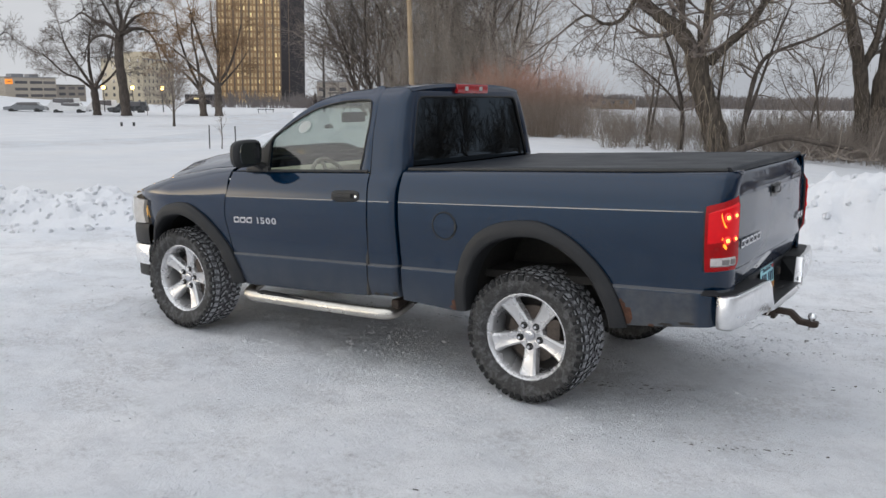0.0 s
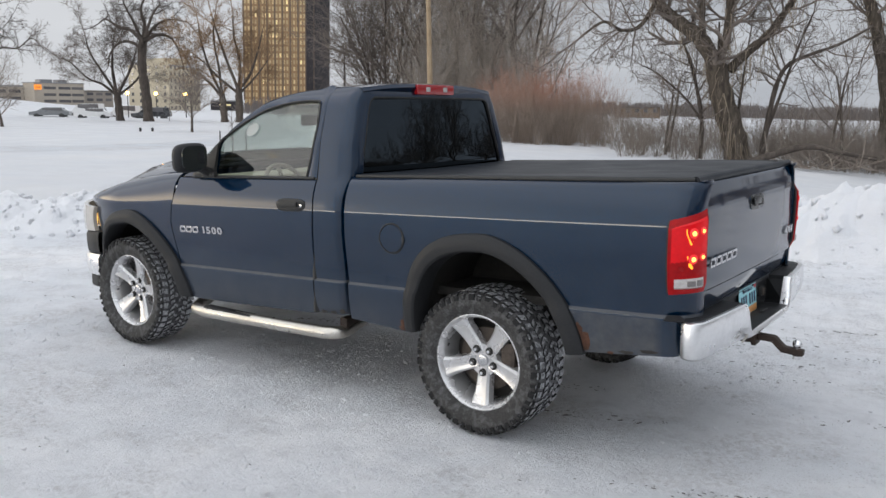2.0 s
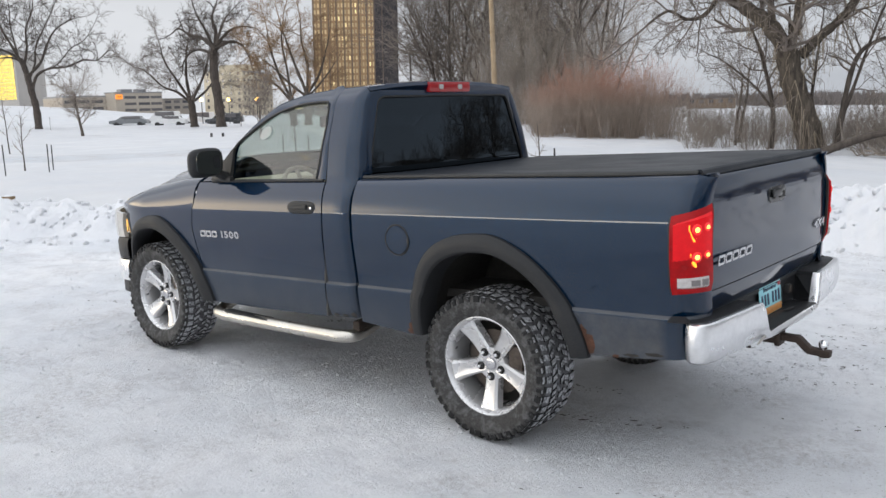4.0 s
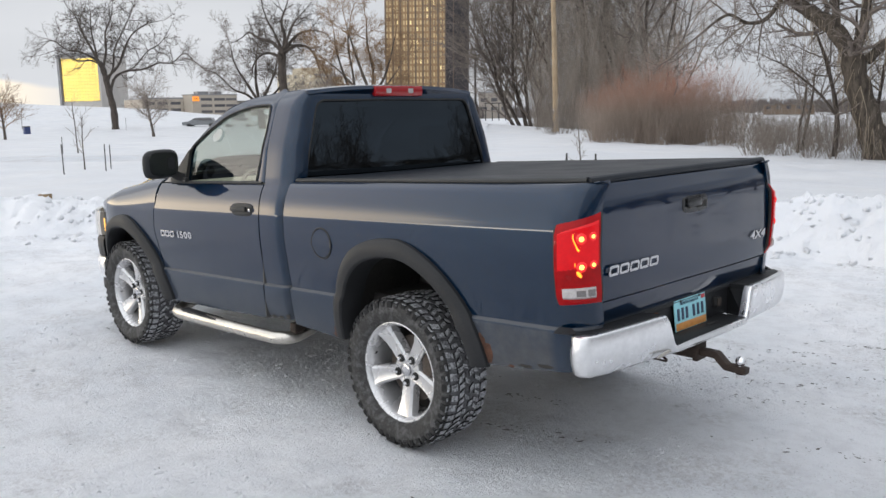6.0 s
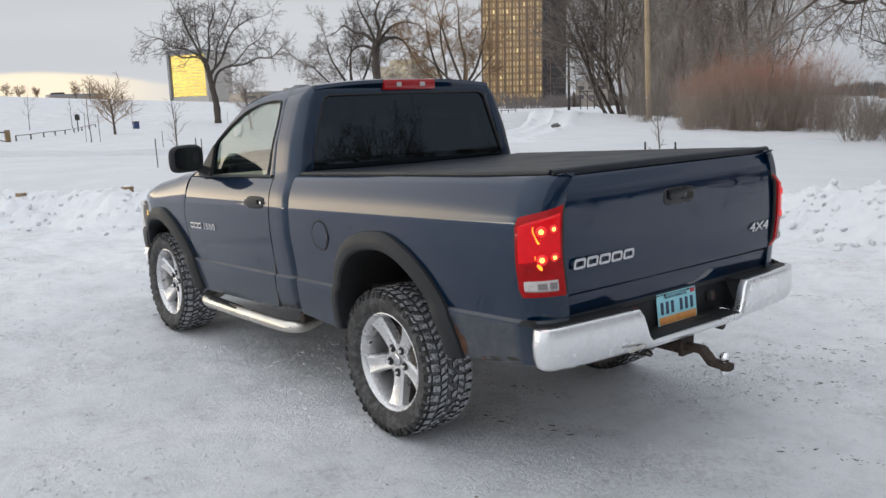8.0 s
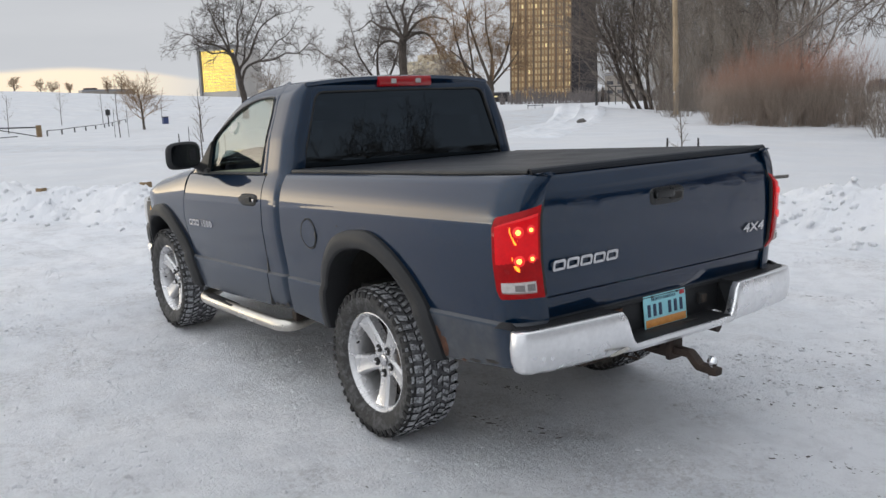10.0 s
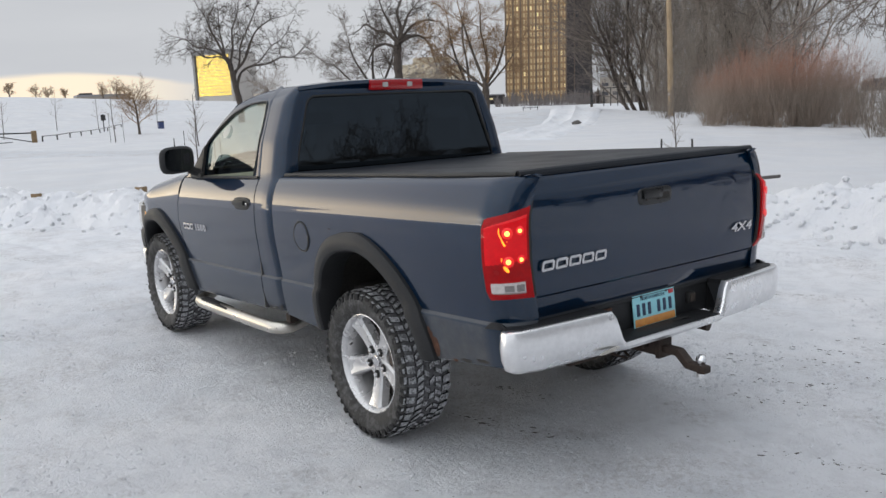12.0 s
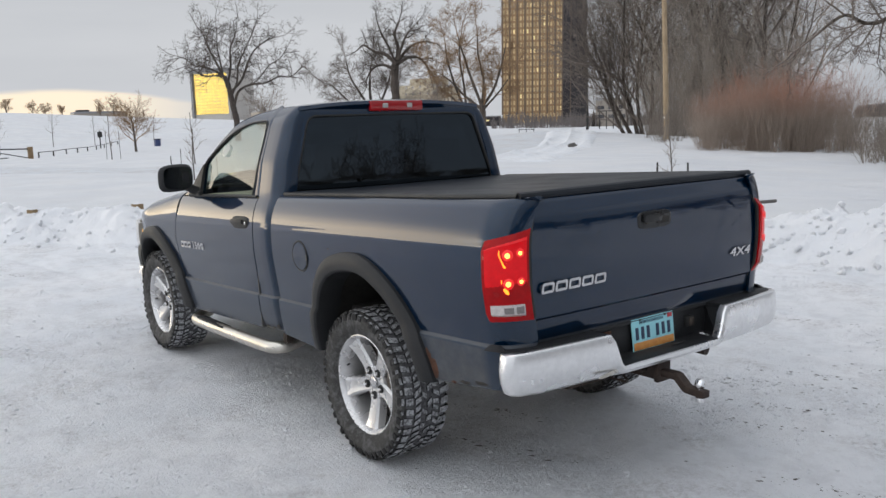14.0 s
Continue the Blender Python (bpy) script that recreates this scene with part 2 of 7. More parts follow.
SNOW = snow_material("packed_lot_snow", 0.38, 0.98, 1.0)
BANK_SNOW = snow_material("ploughed_bank_snow", 0.05, 0.95)
FIELD_SNOW = snow_material("untrodden_field_snow", 0.12, 0.70, 0.6)
ROAD_SNOW = snow_material("worn_road_snow", 0.8, 0.68)
TRACK_SNOW = snow_material("rutted_track_snow", 0.5, 0.88)
PAINT = paint_material()
TRIM = plain("grey_black_trim_plastic", (0.0135, 0.0145, 0.0165), (0.025, 0.0255, 0.0275), 5, 120, 0.55, relief=0.2, spec=0.28)
VINYL = plain("black_vinyl_cover", (0.0052, 0.0070, 0.0110), (0.0095, 0.0125, 0.0185), 2.5, 260, 0.45, relief=0.3, depth=0.002, spec=0.24)
RUBBER = plain("black_rubber", (0.010, 0.010, 0.010), (0.022, 0.022, 0.022), 9, 90, 0.6)
GLOSS_BLACK = plain("satin_black_plastic", (0.004, 0.0045, 0.0055), (0.008, 0.0085, 0.0095), 9, 90, 0.3, relief=0.05, spec=0.5)
UNDER = plain("grimy_black_chassis", (0.012, 0.011, 0.010), (0.035, 0.031, 0.028), 5, 40, 0.85)
RUST = plain("flaking_rust", (0.095, 0.038, 0.020), (0.045, 0.022, 0.014), 18, 70, 0.9, relief=0.6, depth=0.01)
RUSTY_STEEL = plain("rusty_brown_steel", (0.050, 0.032, 0.024), (0.022, 0.017, 0.015), 14, 60, 0.7, relief=0.4, metal=0.3)
CHROME = plain("salt_dulled_chrome", (0.90, 0.90, 0.91), (0.76, 0.76, 0.77), 5, 40, 0.30, 1.0, relief=0.03)
BRIGHT = plain("bright_chrome", (0.85, 0.85, 0.86), (0.75, 0.75, 0.76), 9, 80, 0.08, 1.0, relief=0.0)
STEEL = plain("brushed_step_steel", (0.66, 0.63, 0.58), (0.48, 0.45, 0.40), 4, 60, 0.30, 1.0, relief=0.1)
PACKED = plain("snow_packed_in_tread", (0.16, 0.16, 0.17), (0.012, 0.012, 0.013), 40, 130, 0.9, relief=0.5, depth=0.006)
ALLOY = plain("silver_painted_alloy", (0.64, 0.64, 0.65), (0.53, 0.525, 0.53), 7, 60, 0.26, 0.62, relief=0.04, coat=0.6)
MIRROR_FACE = plain("dim_mirror_glass", (0.10, 0.11, 0.12), (0.08, 0.09, 0.10), 6, 50, 0.06, 1.0, relief=0.0)
DARK_METAL = plain("dark_brake_metal", (0.06, 0.05, 0.045), (0.12, 0.10, 0.085), 20, 60, 0.6, 0.8)
TYRE, TREAD, LUG_FACE = tyre_material(), tread_material(), lug_material()
SIDE_GLASS = glass_material("clear_side_glass", (0.62, 0.69, 0.66), 0.12, 0.45)
DARK_GLASS = glass_material("dark_tinted_glass", (0.004, 0.005, 0.007), 0.062, 0.45, 0.012, (0.66, 0.80, 0.94))
PALE_FILM = glass_material("thin_frost", (0.75, 0.77, 0.76), 0.30, 0.2, 0.6)
BEIGE = plain("beige_cab_trim", (0.62, 0.55, 0.43), (0.54, 0.47, 0.36), 4, 80, 0.8)
CLOTH = plain("grey_beige_seat_cloth", (0.42, 0.37, 0.31), (0.33, 0.29, 0.24), 8, 140, 0.95)
RED_LENS = plain("lit_red_lens", (0.30, 0.002, 0.003), (0.16, 0.001, 0.002), 22, 90, 0.2, coat=0.2, relief=0.25, glow=(1.0, 0.004, 0.012), power=0.07, spec=0.1)
RED_LIT = plain("glowing_red_lens", (0.34, 0.002, 0.004), (0.20, 0.001, 0.003), 30, 110, 0.2, coat=0.3, relief=0.25, glow=(1.0, 0.006, 0.014), power=0.42, spec=0.1)
# brake light is off; a weak red glow is added to its colour
RED_DIM = plain("unlit_red_lens", (0.30, 0.005, 0.010), (0.20, 0.004, 0.007), 12, 60, 0.2, coat=0.4, relief=0.1, glow=(1.0, 0.02, 0.02), power=0.05)
CLEAR_LENS = plain("clear_reverse_lens", (0.55, 0.52, 0.51), (0.36, 0.33, 0.32), 40, 160, 0.15, coat=1.0, relief=0.2)
DIM_BULB = plain("dim_reverse_bulb", (0.20, 0.185, 0.18), (0.10, 0.09, 0.09), 60, 160, 0.3, coat=0.6, relief=0.3)
BULB = plain("glowing_tail_bulb", (1.0, 0.35, 0.06), (1.0, 0.30, 0.05), 10, 60, 0.4, relief=0, glow=(1.0, 0.42, 0.08), power=4.0)
HOT = plain("glowing_reflector_streak", (1.0, 0.12, 0.02), (1.0, 0.10, 0.02), 10, 60, 0.4, relief=0, glow=(1.0, 0.30, 0.02), power=2.4)
HALO = plain("glowing_lens_halo", (0.8, 0.01, 0.01), (0.6, 0.008, 0.01), 60, 200, 0.3, coat=0.4, relief=0.3, glow=(1.0, 0.020, 0.016), power=0.42)
AMBER = plain("lit_amber_lamp", (1.0, 0.5, 0.1), (0.9, 0.42, 0.08), 10, 60, 0.2, relief=0, coat=1.0, glow=(1.0, 0.56, 0.14), power=2.2)
HEADLAMP = plain("clear_headlamp", (0.42, 0.40, 0.37), (0.3, 0.29, 0.28), 14, 60, 0.1, coat=1.0, relief=0.1, glow=(1.0, 0.8, 0.5), power=0.05)
SODIUM = plain("glowing_sodium_lamp", (1.0, 0.6, 0.2), (1.0, 0.6, 0.2), 1, 5, 0.5, relief=0, glow=(1.0, 0.50, 0.12), power=14.0)
BADGE = plain("silver_badge_metal", (0.58, 0.58, 0.60), (0.48, 0.48, 0.50), 20, 90, 0.2, 0.9, relief=0.0)
PLATE_BLUE = plain("pale_blue_plate", (0.30, 0.62, 0.68), (0.24, 0.54, 0.62), 14, 90, 0.4, relief=0.1)
PLATE_GOLD = plain("prairie_gold_plate", (0.62, 0.30, 0.07), (0.45, 0.16, 0.05), 30, 90, 0.4, relief=0.1)
PLATE_INK = plain("dark_blue_plate_ink", (0.02, 0.035, 0.08), (0.03, 0.045, 0.09), 14, 90, 0.5, relief=0)
PLATE_RED = plain("red_plate_sticker", (0.5, 0.05, 0.06), (0.42, 0.04, 0.05), 14, 90, 0.5, relief=0)
BARK_GREY = bark_material("grey_brown_bark", (0.075, 0.062, 0.053), (0.16, 0.135, 0.115))
BARK_DARK = bark_material("dark_brown_bark", (0.06, 0.050, 0.045), (0.13, 0.11, 0.095))
BARK_WILLOW = bark_material("furrowed_willow_bark", (0.040, 0.033, 0.028), (0.15, 0.125, 0.10), 7.5)
TWIG_DARK = twig_material("dark_bare_twigs", (0.12, 0.10, 0.09), (0.24, 0.205, 0.18))
TWIG_GREY = twig_material("grey_brown_twigs", (0.18, 0.15, 0.13), (0.36, 0.31, 0.27))
TWIG_GOLD = twig_material("golden_willow_twigs", (0.19, 0.125, 0.08), (0.37, 0.245, 0.145))
TWIG_RED = twig_material("red_osier_stems", (0.25, 0.205, 0.175), (0.43, 0.355, 0.30), (0.46, 0.20, 0.13), 1.3, 3.4)
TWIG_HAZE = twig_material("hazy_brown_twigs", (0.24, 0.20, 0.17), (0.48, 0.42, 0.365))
TWIG_UMBER = twig_material("umber_bare_twigs", (0.055, 0.046, 0.041), (0.125, 0.105, 0.09))
TWIG_STRAW = twig_material("straw_coloured_strands", (0.24, 0.195, 0.145), (0.38, 0.32, 0.245))
TWIG_BRUSH = twig_material("dry_brush_stems", (0.17, 0.14, 0.12), (0.32, 0.28, 0.245))
POST_WOOD = plain("weathered_yellow_wood", (0.27, 0.185, 0.10), (0.17, 0.115, 0.065), 7, 40, 0.85, relief=0.4)
POLE_WOOD = bark_material("pale_pole_wood", (0.30, 0.22, 0.14), (0.44, 0.34, 0.23), 5.0)
DEBRIS = plain("dark_bark_debris", (0.055, 0.052, 0.050), (0.14, 0.13, 0.125), 20, 60, 0.9)
IRON = plain("dark_iron", (0.03, 0.03, 0.032), (0.06, 0.058, 0.056), 10, 60, 0.6, 0.4)
TOWER_WALL = plain("bronze_tower_panel", (0.33, 0.205, 0.105), (0.40, 0.25, 0.13), 0.05, 1.2, 0.45, 0.3, relief=0.0)
TOWER_FIN = plain("dark_bronze_fin", (0.16, 0.110, 0.075), (0.20, 0.140, 0.095), 0.1, 1.2, 0.5, 0.3, relief=0.0)
TOWER_SIDE = plain("charcoal_tower_side", (0.040, 0.037, 0.040), (0.060, 0.055, 0.058), 0.06, 0.8, 0.8, relief=0.0, spec=0.12)
TOWER_PANE = window_material("bronze_window_pane", (0.46, 0.32, 0.16), (0.78, 0.58, 0.29), 0.5)
LIT_PANE = plain("lit_office_pane", (0.9, 0.75, 0.4), (0.9, 0.7, 0.35), 0.2, 2, 0.4, relief=0, glow=(1.0, 0.78, 0.36), power=0.30)
CREAM = plain("cream_render_wall", (0.52, 0.45, 0.33), (0.62, 0.54, 0.41), 0.1, 1.5, 0.85)
GREY_WALL = plain("grey_brown_concrete", (0.34, 0.30, 0.26), (0.27, 0.24, 0.21), 0.15, 1.5, 0.85)
PALE_WALL = plain("pale_concrete_panels", (0.52, 0.49, 0.46), (0.44, 0.42, 0.40), 0.15, 1.5, 0.85)
GARAGE_WALL = plain("pale_tan_concrete", (0.46, 0.40, 0.33), (0.38, 0.335, 0.28), 0.15, 1.5, 0.85)
DARK_PANE = window_material("dark_window_pane", (0.06, 0.06, 0.07), (0.14, 0.13, 0.13))
GOLD_GLASS = plain("gold_mirror_glass", (0.92, 0.72, 0.25), (0.60, 0.43, 0.10), 0.5, 3.5, 0.10, 1.0, relief=0.5, depth=0.08)
ORANGE_SIGN = plain("lit_orange_sign", (0.9, 0.30, 0.04), (0.8, 0.26, 0.03), 1, 6, 0.5, relief=0, glow=(1.0, 0.30, 0.03), power=0.8)
ROOF_GREY = plain("grey_roof_metal", (0.22, 0.22, 0.23), (0.30, 0.30, 0.31), 0.3, 3, 0.6)
WHITE_PAINT = plain("white_vehicle_paint", (0.75, 0.75, 0.75), (0.62, 0.62, 0.62), 1, 20, 0.3, coat=0.6, relief=0)
BLACK_PAINT = plain("dark_vehicle_paint", (0.02, 0.022, 0.026), (0.035, 0.036, 0.04), 1, 20, 0.25, coat=0.8, relief=0)
SILVER_PAINT = plain("grey_vehicle_paint", (0.16, 0.17, 0.18), (0.12, 0.13, 0.14), 1, 20, 0.3, coat=0.8, relief=0)
BLUE_BIN = plain("blue_bin_plastic", (0.03, 0.05, 0.14), (0.05, 0.07, 0.17), 3, 30, 0.5)
FAR_WOOD = plain("far_treeline_twigs", (0.15, 0.13, 0.125), (0.22, 0.195, 0.185), 0.3, 3, 0.95, relief=0)

# ---- mesh helpers ----


def finish(bm, smooth=True, angle=32):
    bmesh.ops.recalc_face_normals(bm, faces=bm.faces)
    for f in bm.faces:
        f.smooth = smooth
    if smooth:
        for e in bm.edges:
            if len(e.link_faces) == 2 and e.calc_face_angle(0) > radians(angle):
                e.smooth = False


def part(name, bm, material, parent=None, label="", smooth=True, m=None):
    """Links a bmesh as one mesh object, under a thing or a part."""
    finish(bm, smooth)
    me = bpy.data.meshes.new(name)
    bm.to_mesh(me)
    bm.free()
    me.materials.append(material)
    ob = new(name, me)
    ob.parent = parent
    if m is not None:
        ob.matrix_basis = m
    return tagged(ob, label)


def again(ob, m, parent=None):
    """Another object on the same mesh."""
    o = new(ob.name.split(".")[0], ob.data)
    o.parent = parent if parent is not None else ob.parent
    o.matrix_basis = m
    return o


def thing(name, label, category, m=None, group="", kind=""):
    ob = new(name)
    ob.empty_display_size = 0.1
    if m is not None:
        ob.matrix_basis = m
    return tagged(ob, label, category, group, kind)


def box(cx, cy, cz, sx, sy, sz, bevel=0.0, bm=None, m=None):
    b = bmesh.new()
    bmesh.ops.create_cube(b, size=1, matrix=Matrix.Translation((cx, cy, cz)) @ Matrix.Diagonal((sx, sy, sz, 1)))
    if bevel:
        bmesh.ops.bevel(b, geom=b.edges[:], offset=bevel, segments=2, affect="EDGES", profile=0.6)
    if m is not None:
        b.transform(m)
    return add(bm, b)


def add(bm, b):
    """Joins b into bm, or gives b where there is no bm yet."""
    if bm is None:
        return b
    tmp = bpy.data.meshes.new("tmp")
    b.to_mesh(tmp)
    b.free()
    bm.from_mesh(tmp)
    bpy.data.meshes.remove(tmp)
    return bm


def sheet(rows, closed=False, bm=None):
    """Quads over rows of points; closed: each row runs round."""
    bm = bm or bmesh.new()
    vs = [[bm.verts.new(p) for p in row] for row in rows]
    for a, b in zip(vs, vs[1:]):
        n = len(a)
        for i in range(n if closed else n - 1):
            j = (i + 1) % n
            try:
                bm.faces.new((a[i], a[j], b[j], b[i]))
            except ValueError:
                pass
    return bm


def thick(bm, t, out=None):
    """Gives a sheet a back, t along its normals, and closes its rim; out: the way its face looks."""
    bmesh.ops.remove_doubles(bm, verts=bm.verts, dist=1e-5)
    bmesh.ops.dissolve_degenerate(bm, edges=bm.edges, dist=1e-5)
    bmesh.ops.recalc_face_normals(bm, faces=bm.faces)
    bm.normal_update()
    if out is not None and sum(f.normal.dot(Vector(out)) * f.calc_area() for f in bm.faces) < 0:
        bmesh.ops.reverse_faces(bm, faces=bm.faces)
        bm.normal_update()
    faces, rim = bm.faces[:], [e for e in bm.edges if len(e.link_faces) == 1]
    back = {v: bm.verts.new(v.co + v.normal * t) for v in bm.verts[:]}
    ends = []
    for e in rim:
        loop = e.link_loops[0]
        ends.append((loop.vert, loop.link_loop_next.vert))
    for f in faces:
        bm.faces.new([back[v] for v in reversed(f.verts)])
    for a, b in ends:
        bm.faces.new((b, a, back[a], back[b]))
    return bm


def lathe(profile, n=48, axis="Y", bm=None):
    """Turns (radius, along) pairs about the axis."""
    rows = []
    for i in range(n):
        a = 2 * math.pi * i / n
        rows.append([(r * math.cos(a), h, r * math.sin(a)) if axis == "Y" else (r * math.cos(a), r * math.sin(a), h) for r, h in profile])
    rows.append(rows[0])
    b = sheet(rows)
    bmesh.ops.remove_doubles(b, verts=b.verts, dist=1e-5)
    return add(bm, b)


def tube(points, radii, sides=8, caps=True, bm=None):
    """A round bar along points."""
    pts = [Vector(p) for p in points]
    if isinstance(radii, (int, float)):
        radii = [radii] * len(pts)
    rows, side = [], None
    for i, p in enumerate(pts):
        d = (pts[min(i + 1, len(pts) - 1)] - pts[max(i - 1, 0)]).normalized()
        if side is None:
            side = d.orthogonal().normalized()
        side = (side - d * side.dot(d)).normalized()
        up = d.cross(side)
        rows.append([p + (side * math.cos(2 * math.pi * k / sides) + up * math.sin(2 * math.pi * k / sides)) * radii[i] for k in range(sides)])
    b = sheet(rows, closed=True)
    if caps:
        b.verts.ensure_lookup_table()
        b.faces.new(b.verts[:sides])
        b.faces.new(b.verts[-sides:])
    return add(bm, b)


def smoothed(points, per=6, closed=False):
    """A Catmull-Rom curve through the points."""
    pts = [Vector(p) for p in points]
    out, n = [], len(pts)
    for i in range(n if closed else n - 1):
        p0, p1, p2, p3 = (pts[(i + k) % n] if closed else pts[min(max(i + k, 0), n - 1)] for k in (-1, 0, 1, 2))
        for k in range(per):
            t = k / per
            out.append(0.5 * (2 * p1 + (p2 - p0) * t + (2 * p0 - 5 * p1 + 4 * p2 - p3) * t * t + (3 * p1 - p0 - 3 * p2 + p3) * t ** 3))
    if not closed:
        out.append(pts[-1])
    return out


def lerp(table, x):
    """Reads a table of (x, y) pairs."""
    return float(np.interp(x, [a for a, _ in table], [b for _, b in table]))


def lettering(text, size, depth=0.004, weight=0.0):
    """The built-in font as a bmesh, standing in the x-z plane, centred."""
    cu = bpy.data.curves.new("letters", "FONT")
    cu.offset, cu.body, cu.size, cu.extrude, cu.align_x, cu.align_y = weight, text, size, depth, "CENTER", "CENTER"
    o = bpy.data.objects.new("letters", cu)
    scene.collection.objects.link(o)
    me = bpy.data.meshes.new_from_object(o.evaluated_get(bpy.context.evaluated_depsgraph_get()))
    bpy.data.objects.remove(o)
    b = bmesh.new()
    b.from_mesh(me)
    bpy.data.meshes.remove(me)
    b.transform(pose(0, 0, 0, 90))
    return b

# ---- ground: one sheet of snow from the lot to the horizon ----
EYE = (3.0, -4.0)


def fbm(x, y, scale, octaves=4):
    return noise.fractal(Vector((x * scale, y * scale, 3.7)), 1.0, 2.1, octaves)


def bank_middle(x):
    """The ploughed bank's crest: it runs slantwise, then turns along x."""
    s = 8.1 + 0.66 * x
    k = 0.5 * (math.tanh((x + 1.9) / 0.9) + 1)
    return s * (1 - k) + 6.75 * k


BANK_HIGH = [(-40, 0.52), (-13, 0.48), (-9, 0.42), (-5, 0.38), (-2.4, 0.34), (-1.3, 0.50), (-0.2, 0.62), (0.9, 0.82), (3, 0.90), (30, 0.8)]


def bank(x, y):
    slant = 0.835 + 0.165 * 0.5 * (math.tanh((x + 1.9) / 0.9) + 1)
    d = (y - bank_middle(x)) * slant
    if abs(d) > 3:
        return 0.0
    high = lerp(BANK_HIGH, x) + 0.10 * fbm(x, y, 0.55, 3)
    d += 0.16 * fbm(x + 9, y, 1.1, 3)
    front = math.exp(-(abs(d) / 0.62) ** 2.4) if d < 0 else math.exp(-(d / 1.0) ** 2)
    return max(high, 0.2) * front


FAR_TABLE = [(-180, -0.6), (0, -2.2), (12, -2.6), (24, -1.6), (42, -1.8), (52, -0.6), (58, 0.9), (63, 3.0), (72, 5.0), (79, 6.6), (95, 7.5), (130, 2.0), (180, -0.6)]


DIP_TABLE = [(-90, 0.0), (-60, -0.9), (0, -0.95), (8, -0.9), (16, -0.52), (22, -0.40), (28, -0.22), (36, 0.0)]


def ruts(x, y):
    """Shallow frozen tyre ruts across the lot."""
    z = 0.0
    for off, slope in ((-4.3, 0.42), (-3.2, 0.45), (1.9, 0.30), (3.1, 0.27)):
        d = abs(y - off - slope * x - 0.25 * math.sin(x * 0.6 + off)) / 0.16
        if d < 1:
            z -= 0.028 * (1 - d * d) ** 2
    return z


def ground_z(x, y):
    dx, dy = x - EYE[0], y - EYE[1]
    dist, az = math.hypot(dx, dy), math.degrees(math.atan2(-dx, dy))
    z = 0.8 * bank(x, y) if -40 < x < 30 else 0.0
    beyond = y - bank_middle(max(min(x, 30), -40))
    out = min(max(beyond / 4.0, 0), 1)
    z += (1 - out) * (0.016 * fbm(x, y, 1.3, 3) + 0.010 * fbm(x, y, 5.0, 3))
    z += ruts(x, y) * (1 - out)
    z += out * 0.06 * fbm(x, y, 0.16, 3) * min(dist / 20, 1)
    z += 0.75 * math.exp(-((x + 45.0) / 8.0) ** 2 - ((y - 45.0) / 6.0) ** 2)
    far = lerp(FAR_TABLE, az)
    start, end = (95, 210) if az > 56 else (110, 330)
    k = min(max((dist - start) / (end - start), 0), 1)
    z += far * k * k * (3 - 2 * k)
    k = min(max((dist - 13) / 21, 0), 1)
    z += lerp(DIP_TABLE, az) * k * k * (3 - 2 * k)
    return z


def spread(lo, hi, step, reach, grow=1.13):
    mid = list(np.arange(lo, hi, step))
    right, left, s = [], [], step
    x = hi
    while x < reach:
        right.append(x)
        s *= grow
        x += s
    s, x = step, lo
    while x > -reach:
        s *= grow
        x -= s
        left.append(x)
    return left[::-1] + mid + right


def build_ground():
    xs, ys = spread(-13.5, 4.5, 0.055, 2600), spread(-4.5, 8.4, 0.055, 2600)
    verts = [(x, y, ground_z(x, y)) for y in ys for x in xs]
    n = len(xs)
    faces = [(j * n + i, j * n + i + 1, (j + 1) * n + i + 1, (j + 1) * n + i) for j in range(len(ys) - 1) for i in range(n - 1)]
    me = bpy.data.meshes.new("ground")
    me.from_pydata(verts, [], faces)
    me.polygons.foreach_set("use_smooth", [True] * len(faces))
    me.materials.append(SNOW)
    me.materials.append(FIELD_SNOW)
    me.polygons.foreach_set("material_index", [int(ys[j] > bank_middle(max(min(xs[i], 30), -40)) + 0.3) for j in range(len(ys) - 1) for i in range(n - 1)])
    return tagged(new("ground", me), "wide snow-covered ground with packed tyre-worn lot", "snow", kind="structure")


build_ground()


def lump(rng, size, bm, at, flat=0.75):
    b = bmesh.new()
    bmesh.ops.create_icosphere(b, subdivisions=2, radius=1)
    off = Vector((rng.uniform(0, 50), rng.uniform(0, 50), 0))
    for v in b.verts:
        v.co *= 0.75 + 0.55 * noise.noise(v.co * 1.6 + off) + 0.15 * noise.noise(v.co * 4 + off)
    b.transform(Matrix.Translation(at) @ pose(0, 0, 0, rng.uniform(0, 360), rng.uniform(0, 40), rng.uniform(0, 360)) @ Matrix.Diagonal((size, size * rng.uniform(0.7, 1.1), size * flat, 1)))
    verts = [v.co.copy() for v in b.verts]
    b.verts.index_update()
    faces = [[v.index for v in f.verts] for f in b.faces]
    b.free()
    base = len(bm[0])
    bm[0].extend(verts)
    bm[1].extend([[i + base for i in f] for f in faces])


def soup(name, data, material, label, category, kind="stuff", smooth=True):
    me = bpy.data.meshes.new(name)
    me.from_pydata(data[0], [], data[1])
    me.polygons.foreach_set("use_smooth", [smooth] * len(data[1]))
    me.materials.append(material)
    return tagged(new(name, me), label, category, kind=kind)


